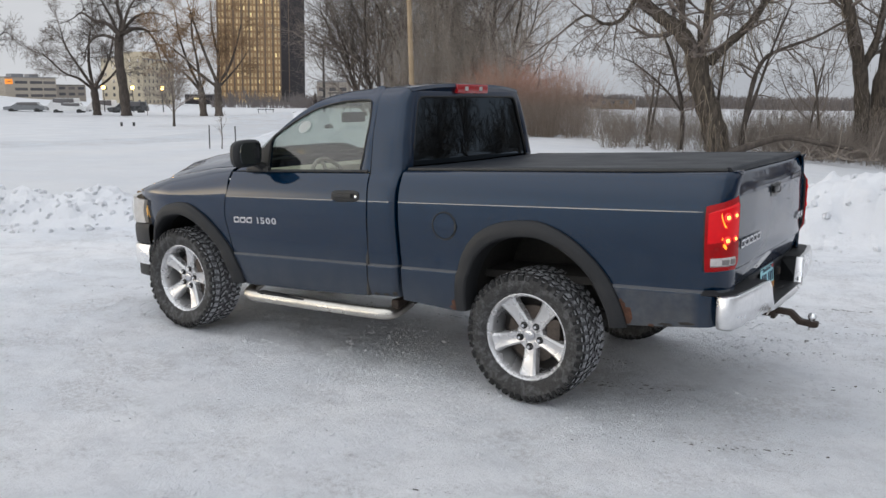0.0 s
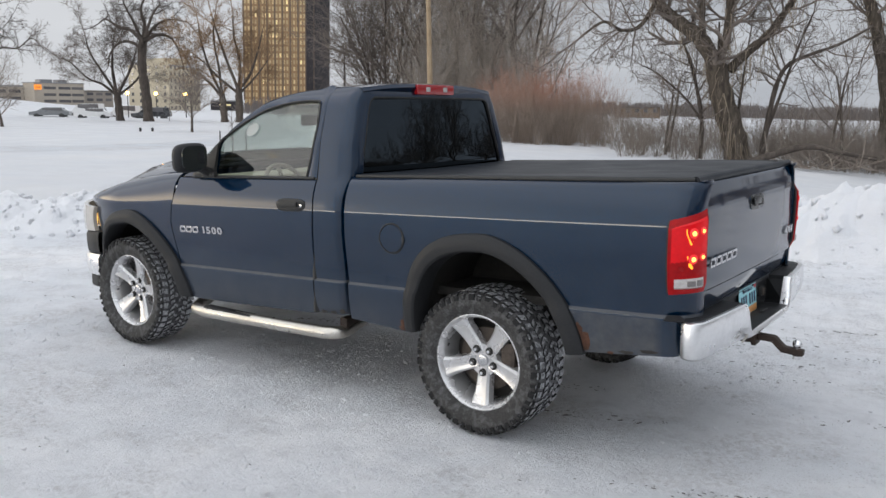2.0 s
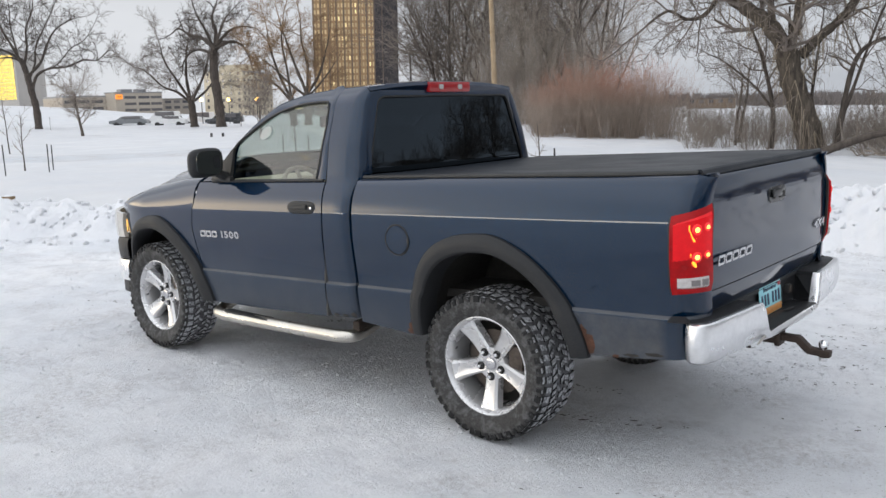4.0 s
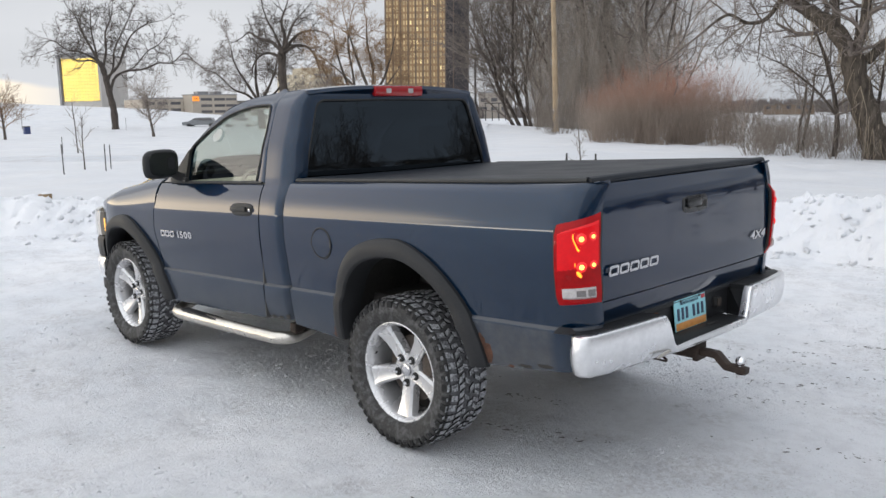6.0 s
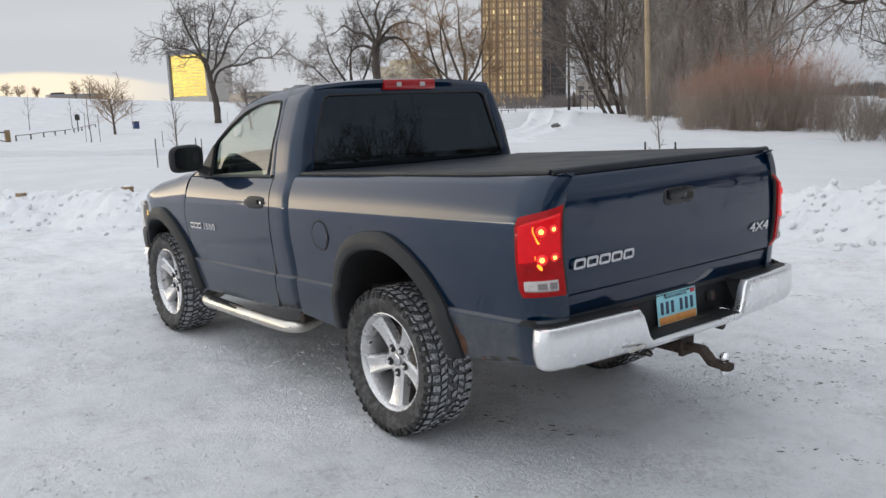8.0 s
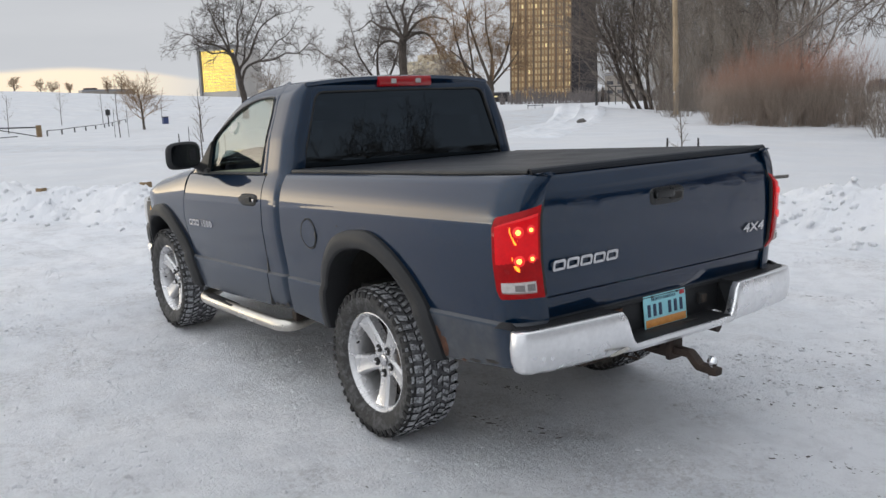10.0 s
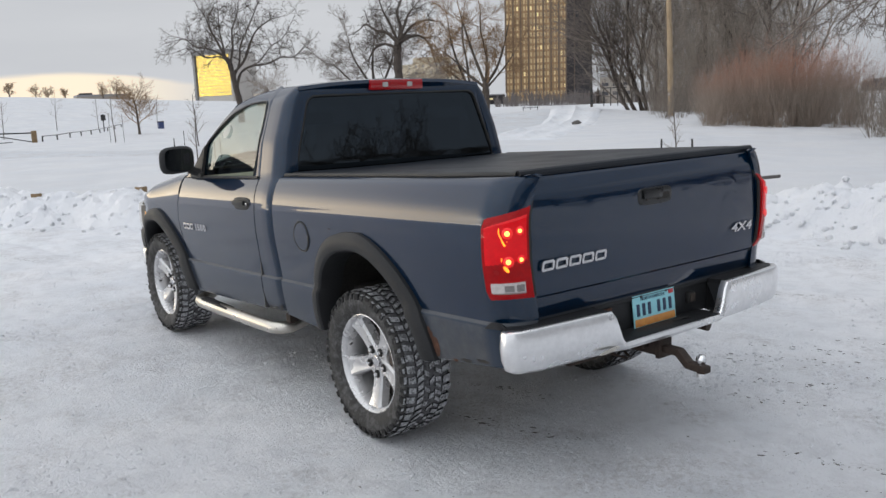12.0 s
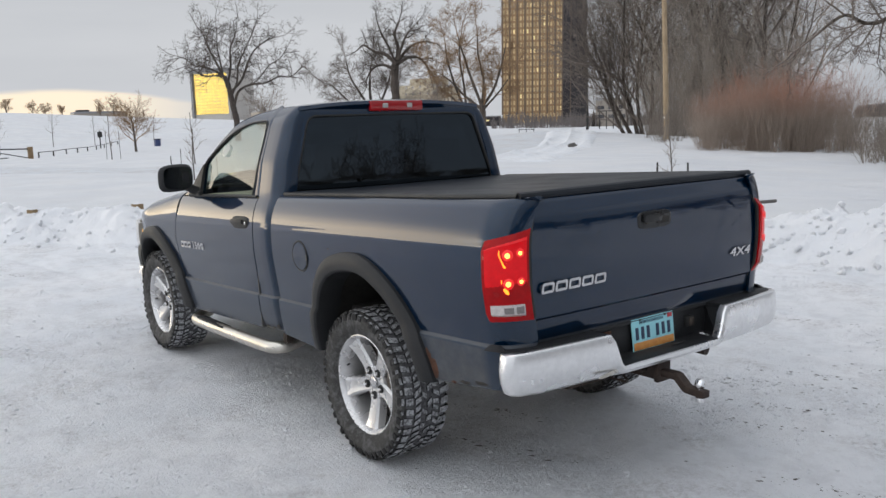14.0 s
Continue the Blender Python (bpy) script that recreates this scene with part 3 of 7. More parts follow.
def bank_z(x, y):
    """The bank's own broken surface: slabs and clods of ploughed snow."""
    h = bank(x, y)
    warp = 0.35 * fbm(x, y, 1.2, 2)
    big = noise.voronoi(Vector((x * 2.6 + warp, y * 2.6 - warp, 1.0)))[0]
    mid = noise.voronoi(Vector((x * 6.0 + warp, y * 6.0, 2.0)))[0]
    small = noise.voronoi(Vector((x * 15.0, y * 15.0, 4.0)))[0]
    clods = 0.22 * max(0.5 - big[0], 0) + 0.14 * max(0.5 - mid[0], 0) + 0.05 * max(0.5 - small[0], 0)
    k = min(h / 0.12, 1)
    return ground_z(x, y) + max(0.2 * h + k * (clods + 0.10 * fbm(x, y, 1.7, 4) - 0.02), 0.03 * k) - (1 - k) * 0.03


def build_bank():
    rows = []
    for i in range(640):
        x = -19 + 27 * i / 639
        mid = bank_middle(x)
        turned = 0.5 * (math.tanh((x + 1.9) / 1.6) + 1)
        rows.append([(x - 0.50 * d * (1 - turned), mid + (0.85 + 0.15 * turned) * d, 0) for d in [-1.5 + 3.6 * k / 84 for k in range(85)]])
    rows = [[(x, y, bank_z(x, y)) for x, y, _ in row] for row in rows]
    n = len(rows[0])
    data = ([p for row in rows for p in row], [(j * n + i, j * n + i + 1, (j + 1) * n + i + 1, (j + 1) * n + i) for j in range(len(rows) - 1) for i in range(n - 1)])
    soup("snowbank", data, BANK_SNOW, "long lumpy ploughed snowbank edging the lot", "snowbank", kind="structure")


build_bank()


def build_bank_chunks():
    rng, data = random.Random(5), ([], [])
    for _ in range(1100):
        x = rng.uniform(-17, 6)
        y = bank_middle(x) + rng.gauss(-0.45, 0.42)
        s = min(0.012 + rng.expovariate(38), 0.065)
        z = max(bank_z(x, y), ground_z(x, y))
        lump(rng, s, data, (x, y, z + s * 0.15))
    soup("snow_chunks", data, BANK_SNOW, "lumpy ploughed snow chunks along the bank", "snow")


build_bank_chunks()


def crumb_shape():
    shape = bmesh.new()
    bmesh.ops.create_icosphere(shape, subdivisions=1, radius=1)
    shape.verts.index_update()
    unit, tris = [v.co.copy() for v in shape.verts], [[v.index for v in f.verts] for f in shape.faces]
    shape.free()
    return unit, tris


def build_crumbs():
    """Loose snow crumbs kicked up over the packed lot, thicker in some patches."""
    rng, data = random.Random(15), ([], [])
    unit, tris = crumb_shape()
    made = 0
    while made < 26000:
        x, y = rng.uniform(-7.5, 4.2), rng.uniform(-4.6, 5.2)
        if rng.random() > 0.12 + 1.9 * max(fbm(x + 40, y, 0.9, 3), 0) ** 1.3:
            continue
        made += 1
        s = min(0.003 + rng.expovariate(330), 0.014)
        z = ground_z(x, y)
        turn = Matrix.Rotation(rng.uniform(0, 6.28), 3, "Z") @ Matrix.Diagonal((s * rng.uniform(0.7, 1.5), s, s * rng.uniform(0.4, 0.8)))
        base = len(data[0])
        data[0].extend([turn @ (v * rng.uniform(0.75, 1.2)) + Vector((x, y, z + s * 0.15)) for v in unit])
        data[1].extend([[i + base for i in f] for f in tris])
    soup("snow_crumbs", data, SNOW, "loose snow crumbs scattered over the packed lot", "snow", smooth=False)


build_crumbs()


def build_debris_and_shade():
    """Flat bark flecks and grit frozen into the lot; their short streaks also stand in for shadows of small snow
    ridges.
    """
    rng, data = random.Random(8), ([], [])
    unit, tris = crumb_shape()
    spots = [(rng.uniform(-8, 4.5), rng.uniform(-4.5, 5.5)) for _ in range(34)] + [(0.8, 1.8), (0.9, 2.1), (0.6, 1.6), (1.0, 1.0), (1.2, 2.6), (0.4, -0.3), (1.8, 0.5), (1.1, 1.4), (1.6, 1.9), (-0.2, 3.4), (1.3, -0.9)]
    for k in range(2100):
        cx, cy = spots[rng.randrange(len(spots))]
        streak = rng.gauss(0, 0.22)
        x, y = (cx + streak, cy + 0.35 * streak + rng.gauss(0, 0.03)) if k < 1850 else (rng.uniform(-11, 4.5), rng.uniform(-5, 6))
        s = min(0.002 + rng.expovariate(520), 0.009)
        turn = Matrix.Rotation(rng.gauss(0.35, 0.5), 3, "Z") @ Matrix.Diagonal((s * rng.uniform(1.2, 3.2), s * rng.uniform(0.6, 1.2), s * 0.25))
        base = len(data[0])
        data[0].extend([turn @ (v * rng.uniform(0.6, 1.3)) + Vector((x, y, ground_z(x, y) + 0.002)) for v in unit])
        data[1].extend([[i + base for i in f] for f in tris])
    soup("frozen_debris", data, DEBRIS, "dark bark flecks, grit and painted ridge shadows in the snow", "debris")


build_debris_and_shade()


def road_strip(name, label, points, width, material, ridge=0.0):
    """A worn lane laid a finger above the snow sheet."""
    pts = smoothed([(x, y, 0) for x, y in points], 22)
    rows = []
    for i, p in enumerate(pts):
        d = (pts[min(i + 1, len(pts) - 1)] - pts[max(i - 1, 0)]).normalized()
        n = Vector((-d.y, d.x, 0))
        row = []
        for k in range(-6, 7):
            q = p + n * (width / 2 * k / 6 * (1 + 0.15 * fbm(p.x, p.y + k, 0.3, 2)))
            fade = math.sin(math.pi * i / (len(pts) - 1)) ** 0.4 if 0 < i < len(pts) - 1 else 0.0
            lift = ridge * fade * (1.0 if k in (-4, 0, 4) else 0.35 if abs(k) == 5 else 0.0) * (0.5 + abs(fbm(q.x, q.y, 0.6, 3)))
            row.append((q.x, q.y, ground_z(q.x, q.y) + 0.03 + lift - (0.05 if abs(k) == 6 or fade == 0 else 0.0)))
        rows.append(row)
    return tagged(part(name, sheet(rows), material), label, "road", kind="structure")


road_strip("road", "snow-packed park lane crossing below the trees", [(-60, 1), (-42, 6), (-32, 12), (-29.5, 18), (-31, 25), (-37, 33), (-50, 45)], 5.0, ROAD_SNOW)
road_strip("path", "trodden snow track leading towards the tower", [(-23, 20.5), (-28, 27), (-36, 37), (-46, 48), (-62, 64), (-80, 84)], 3.8, TRACK_SNOW, 0.16)

# ---- the pickup: rear axle over the origin, nose towards -x; the body stands nose-down by a small rake ----
RAKE = Matrix(((1, 0, 0, 0), (0, 1, 0, 0), (0.041, 0, 1, 0), (0, 0, 0, 1)))
MIRROR = Matrix.Diagonal((1, -1, 1, 1))
truck = thing("pickup_truck", "dark blue regular-cab pickup, salt-stained, parked on packed snow", "pickup truck")

WIDTH = [(0.48, 0.895), (0.56, 0.924), (0.68, 0.943), (0.757, 0.950), (0.764, 0.949), (0.776, 0.937), (0.783, 0.9375), (0.95, 0.960), (1.05, 0.974), (1.15, 0.975),
         (1.185, 0.9752), (1.195, 0.9746), (1.203, 0.9735), (1.21, 0.9724), (1.235, 0.969), (1.26, 0.9645), (1.29, 0.9562), (1.32, 0.945), (1.35, 0.931), (1.375, 0.915), (1.607, 0.865), (1.846, 0.778), (1.90, 0.725), (1.926, 0.683)]
LEVELS = [0.50, 0.54, 0.60, 0.68, 0.74, 0.757, 0.764, 0.776, 0.783, 0.85, 0.92, 1.0, 1.07, 1.13, 1.17, 1.185, 1.195, 1.203, 1.21, 1.222, 1.235, 1.26, 1.275, 1.29, 1.305, 1.32, 1.35, 1.375]


def half_width(z, x=0.0):
    w = lerp(WIDTH, z)
    if x < -3.1:
        w -= 0.5 * (-3.1 - x) ** 2
    if x > 0.25:
        w -= 0.030 * (min(x, 1.05) - 0.25) ** 2
    return w


def body_part(name, bm, material, parent=None, label="", both=False):
    """A part on the raked body; both: also its mirror image on the far side."""
    parent = parent or truck
    bm.transform(RAKE)
    twin = bm.copy() if both else None
    ob = part(name, bm, material, parent, label)
    if twin:
        twin.transform(MIRROR)
        return ob, part(name, twin, material, parent, label)
    return ob


class Arch:
    """A wheel opening as two unlike superellipse quarters."""

    def __init__(self, cx, front, back, low, top, ef, eb):
        self.cx, self.front, self.back, self.low, self.top, self.ef, self.eb = cx, front, back, low, top, ef, eb

    def z(self, x):
        half, e = (self.front, self.ef) if x < self.cx else (self.back, self.eb)
        u = abs(x - self.cx) / half
        return 0.0 if u >= 1 else self.low + (self.top - self.low) * (1 - u ** e) ** (1 / e)

    def ring(self, n):
        out = []
        for i in range(n + 1):
            a = math.pi * (1 - i / n)
            c, s = math.cos(a), max(math.sin(a), 0)
            half, e = (self.front, self.ef) if c < 0 else (self.back, self.eb)
            out.append((self.cx + math.copysign(abs(c) ** (2 / e), c) * half, self.low + (self.top - self.low) * s ** (2 / e)))
        return out


REAR_OUT, REAR_IN = Arch(0.075, 0.55, 0.568, 0.535, 1.116, 2.6, 1.65), Arch(0.075, 0.46, 0.475, 0.53, 1.02, 2.6, 1.7)
FRONT_OUT, FRONT_IN = Arch(-2.93, 0.48, 0.58, 0.545, 1.141, 2.7, 1.5), Arch(-2.96, 0.41, 0.50, 0.55, 1.045, 2.6, 1.55)
REAR_CUT, FRONT_CUT = Arch(0.075, 0.51, 0.52, 0.50, 1.07, 2.6, 1.68), Arch(-2.945, 0.45, 0.54, 0.50, 1.095, 2.6, 1.52)


def columns(a, b, step, *extra):
    n = max(int((b - a) / step), 1)
    return sorted({round(a + (b - a) * i / n, 4) for i in range(n + 1)} | {round(e, 4) for e in extra})


# bed sides, wrapping round the tail corners
BED_LOW = [(-0.90, 0.552), (-0.47, 0.512), (0.60, 0.545), (1.09, 0.578), (1.3, 0.62)]


def bed_side():
    plan = [(x, 0.0) for x in columns(-0.885, 1.04, 0.028, 0.075 - 0.51, 0.075 + 0.52, 0.075 - 0.509, 0.075 + 0.519)]
    plan += [(1.04 + 0.132 * math.sin(radians(a)), 0.155 * (1 - math.cos(radians(a)))) for a in range(10, 91, 10)]
    rows = []
    for x, inset in plan:
        low = max(lerp(BED_LOW, x), REAR_CUT.z(x) if inset == 0 else 0.0)
        row = [(x, -(half_width(max(z, low), x) - inset), max(z, low)) for z in LEVELS]
        inset += 0.030 * max(min(x, 1.05) - 0.25, 0) ** 2
        k = 1 if x < 1.041 else 0.6
        row += [(x, -(0.893 - inset), 1.388), (x, -(0.868 - inset * k), 1.390), (x, -(0.83 - inset * k), 1.384)]
        rows.append(row)
    b = sheet(rows)
    bmesh.ops.remove_doubles(b, verts=b.verts, dist=1e-4)
    return thick(b, -0.012, (0, -1, 0))


bed_near, bed_far = body_part("bed_side", bed_side(), PAINT, both=True)


def flare(outer, inner, n=44):
    rows = []
    for (xo, zo), (xi, zi) in zip(outer.ring(n), inner.ring(n)):
        def p(k, y):
            x, z = xo + (xi - xo) * k, zo + (zi - zo) * k
            return (x, -(half_width(max(z, 0.5), x) + y), z)
        rows.append([p(0, -0.004), p(0.03, 0.018), p(0.25, 0.036), p(0.6, 0.047), p(0.9, 0.044), p(1.0, 0.034), p(1.03, 0.0), p(1.05, -0.10)])
    return thick(sheet(rows), -0.004)


rear_flares = body_part("fender_flare", flare(REAR_OUT, REAR_IN), TRIM, label="matte grey-black plastic wheel arch flare", both=True)
front_flares = body_part("fender_flare", flare(FRONT_OUT, FRONT_IN), TRIM, label="matte grey-black plastic wheel arch flare", both=True)


def wheel_well(inner):
    rows = [[(x, -y, z + 0.02) for y in (0.89, 0.7, 0.40)] for x, z in [(p[0], p[1]) for p in inner.ring(24)]]
    b = sheet(rows)
    b.faces.new([b.verts.new((x, -0.41, z + 0.02)) for x, z in inner.ring(24)])
    return b


body_part("wheel_well", wheel_well(REAR_IN), UNDER, both=True)
body_part("wheel_well", wheel_well(FRONT_IN), UNDER, both=True)

# front fenders and hood
DOOR_FRONT = [(0.50, -2.33), (0.54, -2.35), (0.65, -2.41), (0.775, -2.45), (0.84, -2.46), (0.96, -2.482), (1.08, -2.494), (1.20, -2.475), (1.29, -2.452), (1.41, -2.445)]
DOOR_BACK = [(0.55, -1.172), (0.775, -1.167), (0.95, -1.150), (1.20, -1.140), (1.385, -1.155), (1.926, -1.194)]
FENDER_NOSE = [(0.90, -3.41), (1.0, -3.46), (1.135, -3.52), (1.155, -3.62), (1.25, -3.72), (1.42, -3.77)]
HOOD_Y = [(-3.80, 0.575), (-3.747, 0.60), (-3.2, 0.72), (-2.74, 0.784), (-2.45, 0.85)]
HOOD_Z = [(-3.80, 1.195), (-3.747, 1.222), (-3.5, 1.285), (-3.2, 1.342), (-2.74, 1.395), (-2.45, 1.405)]


def fender():
    rows = []
    for i in range(61):
        u = i / 60
        row = []
        for z in [v for v in LEVELS if v < 1.2]:
            x0, x1 = lerp(FENDER_NOSE, z), lerp(DOOR_FRONT, z) - 0.005
            x = x0 + (x1 - x0) * u
            zz = max(z, FRONT_CUT.z(x), 0.56 if x > -2.6 else 0.93)
            row.append((x, -half_width(zz, x), zz))
        for a in range(10, 91, 10):
            x = -3.70 - 0.05 * a / 90 + (-2.462 + 3.70 + 0.05 * a / 90) * u
            yh, zh, w = lerp(HOOD_Y, x), lerp(HOOD_Z, x), half_width(1.2, x)
            row.append((x, -(yh + (w - yh) * math.cos(radians(a)) ** 0.9), 1.2 + (zh - 1.2) * math.sin(radians(a))))
        rows.append(row)
    b = sheet(rows)
    bmesh.ops.remove_doubles(b, verts=b.verts, dist=1e-4)
    return thick(b, -0.01, (0, -1, 0))


body_part("front_fender", fender(), PAINT, both=True)


def hood():
    rows = []
    for i in range(33):
        x = -3.80 + (3.80 - 2.50) * i / 32
        row = []
        for j in range(-16, 17):
            v = j / 16
            y = v * (lerp(HOOD_Y, x) - 0.006)
            rise = 0.085 * (1 - abs(v) ** 5) + 0.045 * (0.5 - 0.5 * math.tanh((abs(v) - 0.62) * 9))
            nose = 0.10 * (1 - v * v) * (1 - i / 32)
            row.append((x - nose, y, lerp(HOOD_Z, x) + 0.004 + rise * min(1, 0.25 + i / 10)))
        rows.append(row)
    return thick(sheet(rows), -0.012)


body_part("hood", hood(), PAINT)
# nose: grille, headlamps, bumper
body_part("grille", box(-3.84, 0, 1.04, 0.14, 1.02, 0.32, 0.03), UNDER, label="black grille in a blue surround")
for z in (0.93, 1.04, 1.15):
    body_part("grille_bar", box(-3.905, 0, z, 0.03, 1.0, 0.025, 0.006), BRIGHT)


def headlamp():
    rows = []
    for i in range(9):
        t = i / 8
        x, y = -3.47 - 0.40 * math.sin(t * math.pi / 2), 0.905 - 0.36 * (1 - math.cos(t * math.pi / 2))
        rows.append([(x - 0.02 * math.sin(math.pi * k / 4), -y, 0.955 + (0.185 + 0.03 * t) * k / 4) for k in range(5)])
    return thick(sheet(rows), 0.03)


lamps = body_part("headlight", headlamp(), HEADLAMP, label="clear wraparound headlight, lit", both=True)
body_part("marker_lamp", box(-3.525, -0.902, 1.035, 0.055, 0.022, 0.11, 0.008), AMBER, lamps[0], "lit amber marker lamp")
body_part("marker_lamp", box(-3.525, 0.902, 1.035, 0.055, 0.022, 0.11, 0.008), AMBER, lamps[1], "lit amber marker lamp")
FRONT_PLAN = [(-3.42, -0.925), (-3.52, -0.915), (-3.66, -0.865), (-3.78, -0.76), (-3.90, -0.55), (-3.97, -0.25), (-3.98, 0)]


def front_band(z0, z1, out, inward):
    plan = smoothed([(x, y, 0) for x, y in FRONT_PLAN], 5)
    plan += [Vector((p.x, -p.y, 0)) for p in plan[-2::-1]]
    rows = []
    for i, p in enumerate(plan):
        d = (plan[min(i + 1, len(plan) - 1)] - plan[max(i - 1, 0)]).normalized()
        n = Vector((-d.y, d.x, 0))
        sec = [(-inward, z1), (out * 0.5, z1 - 0.004), (out, z1 - 0.03), (out, (z0 + z1) / 2), (out * 0.7, z0 + 0.02), (-inward, z0)]
        rows.append([p + n * o + Vector((0, 0, z)) for o, z in sec])
    return thick(sheet(rows), 0.006)


bumper_f = body_part("front_bumper", front_band(0.60, 0.775, 0.028, 0.05), CHROME, label="chrome front bumper with black plastic cap")
body_part("bumper_cap", front_band(0.772, 0.945, 0.02, 0.10), TRIM, bumper_f)
body_part("valance", front_band(0.50, 0.605, 0.0, 0.05), TRIM, bumper_f)

# doors
SILL = [(-2.4, 0.533), (-1.86, 0.540), (-1.18, 0.552), (-0.89, 0.566)]


def door_skin():
    rows = []
    for i in range(31):
        u = i / 30
        row = []
        for z in LEVELS[1:]:
            x0, x1 = lerp(DOOR_FRONT, z) + 0.004, lerp(DOOR_BACK, z) - 0.004
            x = x0 + (x1 - x0) * u
            zz = max(z, lerp(SILL, x))
            row.append((x, -half_width(zz), zz))
        rows.append(row)
    b = sheet(rows)
    bmesh.ops.remove_doubles(b, verts=b.verts, dist=1e-4)
    return thick(b, -0.012, (0, -1, 0))


doors = body_part("door", door_skin(), PAINT, label="closed dark blue door with salt haze", both=True)
FRAME_PAIRS = [((-2.42, 1.382), (-2.09, 1.387)), ((-2.25, 1.46), (-2.09, 1.48)), ((-2.12, 1.575), (-2.082, 1.605)), ((-2.0, 1.690), (-1.966, 1.686)),
               ((-1.84, 1.795), (-1.85, 1.747)), ((-1.67, 1.873), (-1.70, 1.807)), ((-1.5, 1.909), (-1.5, 1.843)), ((-1.33, 1.921), (-1.30, 1.849)),
               ((-1.198, 1.926), (-1.240, 1.825)), ((-1.178, 1.70), (-1.218, 1.68)), ((-1.166, 1.53), (-1.226, 1.52)), ((-1.159, 1.382), (-1.243, 1.387))]
frame_out = smoothed([(a[0], 0, a[1]) for a, _ in FRAME_PAIRS], 5)
frame_in = smoothed([(b[0], 0, b[1]) for _, b in FRAME_PAIRS], 5)


def on_cab(p, inset=0.0):
    return (p[0], -(half_width(min(p[2], 1.926)) - inset), p[2])


def window_frame():
    rows = []
    for o, i in zip(frame_out, frame_in):
        rows.append([on_cab(o, 0.004), on_cab(o.lerp(i, 0.12)), on_cab(o.lerp(i, 0.5)), on_cab(o.lerp(i, 0.9)), on_cab(i, 0.004), on_cab(i, 0.03)])
    return thick(sheet(rows), -0.006)


def pane_loop(inset):
    b = bmesh.new()
    loop = [b.verts.new(on_cab(p, inset)) for p in frame_in]
    face = b.faces.new(loop)
    bmesh.ops.triangulate(b, faces=[face])
    return b


frames = body_part("window_frame", window_frame(), PAINT, both=True)
for ob, d in zip(frames, doors):
    ob.parent = d
for ob, d in zip(body_part("side_window", pane_loop(0.012), SIDE_GLASS, label="clear side window reflecting warm dusk sky", both=True), doors):
    ob.parent = d
    ob.visible_shadow = False
for ob, d in zip(body_part("window_seal", tube([on_cab(p, 0.002) for p in frame_in] + [on_cab(frame_in[0], 0.002)], 0.008, 6, False), RUBBER, both=True), doors):
    ob.parent = d
for ob, d in zip(body_part("belt_moulding", tube([(-2.30, -0.917, 1.381), (-1.9, -0.919, 1.383), (-1.17, -0.918, 1.384)], 0.008, 8), RUBBER, both=True), doors):
    ob.parent = d


def door_handle():
    b = bmesh.new()
    bmesh.ops.create_uvsphere(b, u_segments=24, v_segments=12, radius=1)
    for v in b.verts:
        v.co = Vector([math.copysign(abs(c) ** 0.55, c) for c in v.co])
    b.transform(Matrix.Translation((-1.325, -0.962, 1.222)) @ Matrix.Diagonal((0.122, 0.022, 0.040, 1)))
    return box(-1.34, -0.990, 1.228, 0.17, 0.016, 0.030, 0.007, b)


for ob, d in zip(body_part("door_handle", door_handle(), RUBBER, label="black plastic pull handle", both=True), doors):
    ob.parent = d
# a pale, half see-through oval lying on the near pane
patch = bmesh.new()
patch.faces.new([patch.verts.new(on_cab(Vector((-1.80 + 0.052 * math.cos(a) + 0.012 * math.sin(a), 0, 1.685 + 0.040 * math.sin(a))), 0.008)) for a in [2 * math.pi * i / 28 for i in range(28)]])
oval = body_part("frost_patch", patch, PALE_FILM, doors[0], "pale round patch on the glass")
oval.visible_shadow = False
lock = body_part("lock_cylinder", box(-1.225, -0.986, 1.222, 0.018, 0.006, 0.018, 0.004), BRIGHT, doors[0])


def badge_frame(width, height, depth=0.006, stroke=0.27):
    """A hollow, softly cornered silver plaque that leans a little, facing -y."""
    def ring(w, h, y, r):
        pts = []
        for cx, cz, a0 in ((w - r, h - r, 0), (r - w, h - r, 90), (r - w, r - h, 180), (w - r, r - h, 270)):
            for k in range(5):
                a = radians(a0 + 22.5 * k)
                pts.append((cx + r * math.cos(a) + 0.18 * (cz + r * math.sin(a)), y, cz + r * math.sin(a)))
        return pts
    w, h, t = width / 2, height / 2, height * stroke
    return sheet([ring(w, h, depth / 2, h * 0.5), ring(w, h, -depth / 3, h * 0.5), ring(w - 0.0015, h - 0.0015, -depth / 2, h * 0.45), ring(w - t + 0.0015, h - t + 0.0015, -depth / 2, h * 0.25),
                  ring(w - t, h - t, -depth / 3, h * 0.22), ring(w - t, h - t, depth / 2, h * 0.22)], closed=True)


def badge_row(parent, offsets, width, height, m):
    for off in offsets:
        b = badge_frame(width, height)
        b.transform(m @ Matrix.Translation((off, 0, 0)))
        body_part("badge_plaque", b, BADGE, parent, "hollow silver badge plaque")


side_m = Matrix.Translation((-2.185, -(half_width(1.03) + 0.003), 1.028)) @ pose(0, 0, 0, 8)
for d, m in zip(doors, (side_m, MIRROR @ side_m)):
    badge_row(d, (-0.180, -0.115, -0.048), 0.060, 0.046, m)
    for digit, off in zip("1500", (0.040, 0.088, 0.143, 0.200)):
        b = lettering(digit, 0.064, 0.003, 0.0022)
        b.transform(m @ Matrix.Translation((off, 0, 0)) @ Matrix.Diagonal((1.42, 1, 1, 1)))
        body_part("badge_digit", b, BADGE, d, "raised silver digit " + digit)


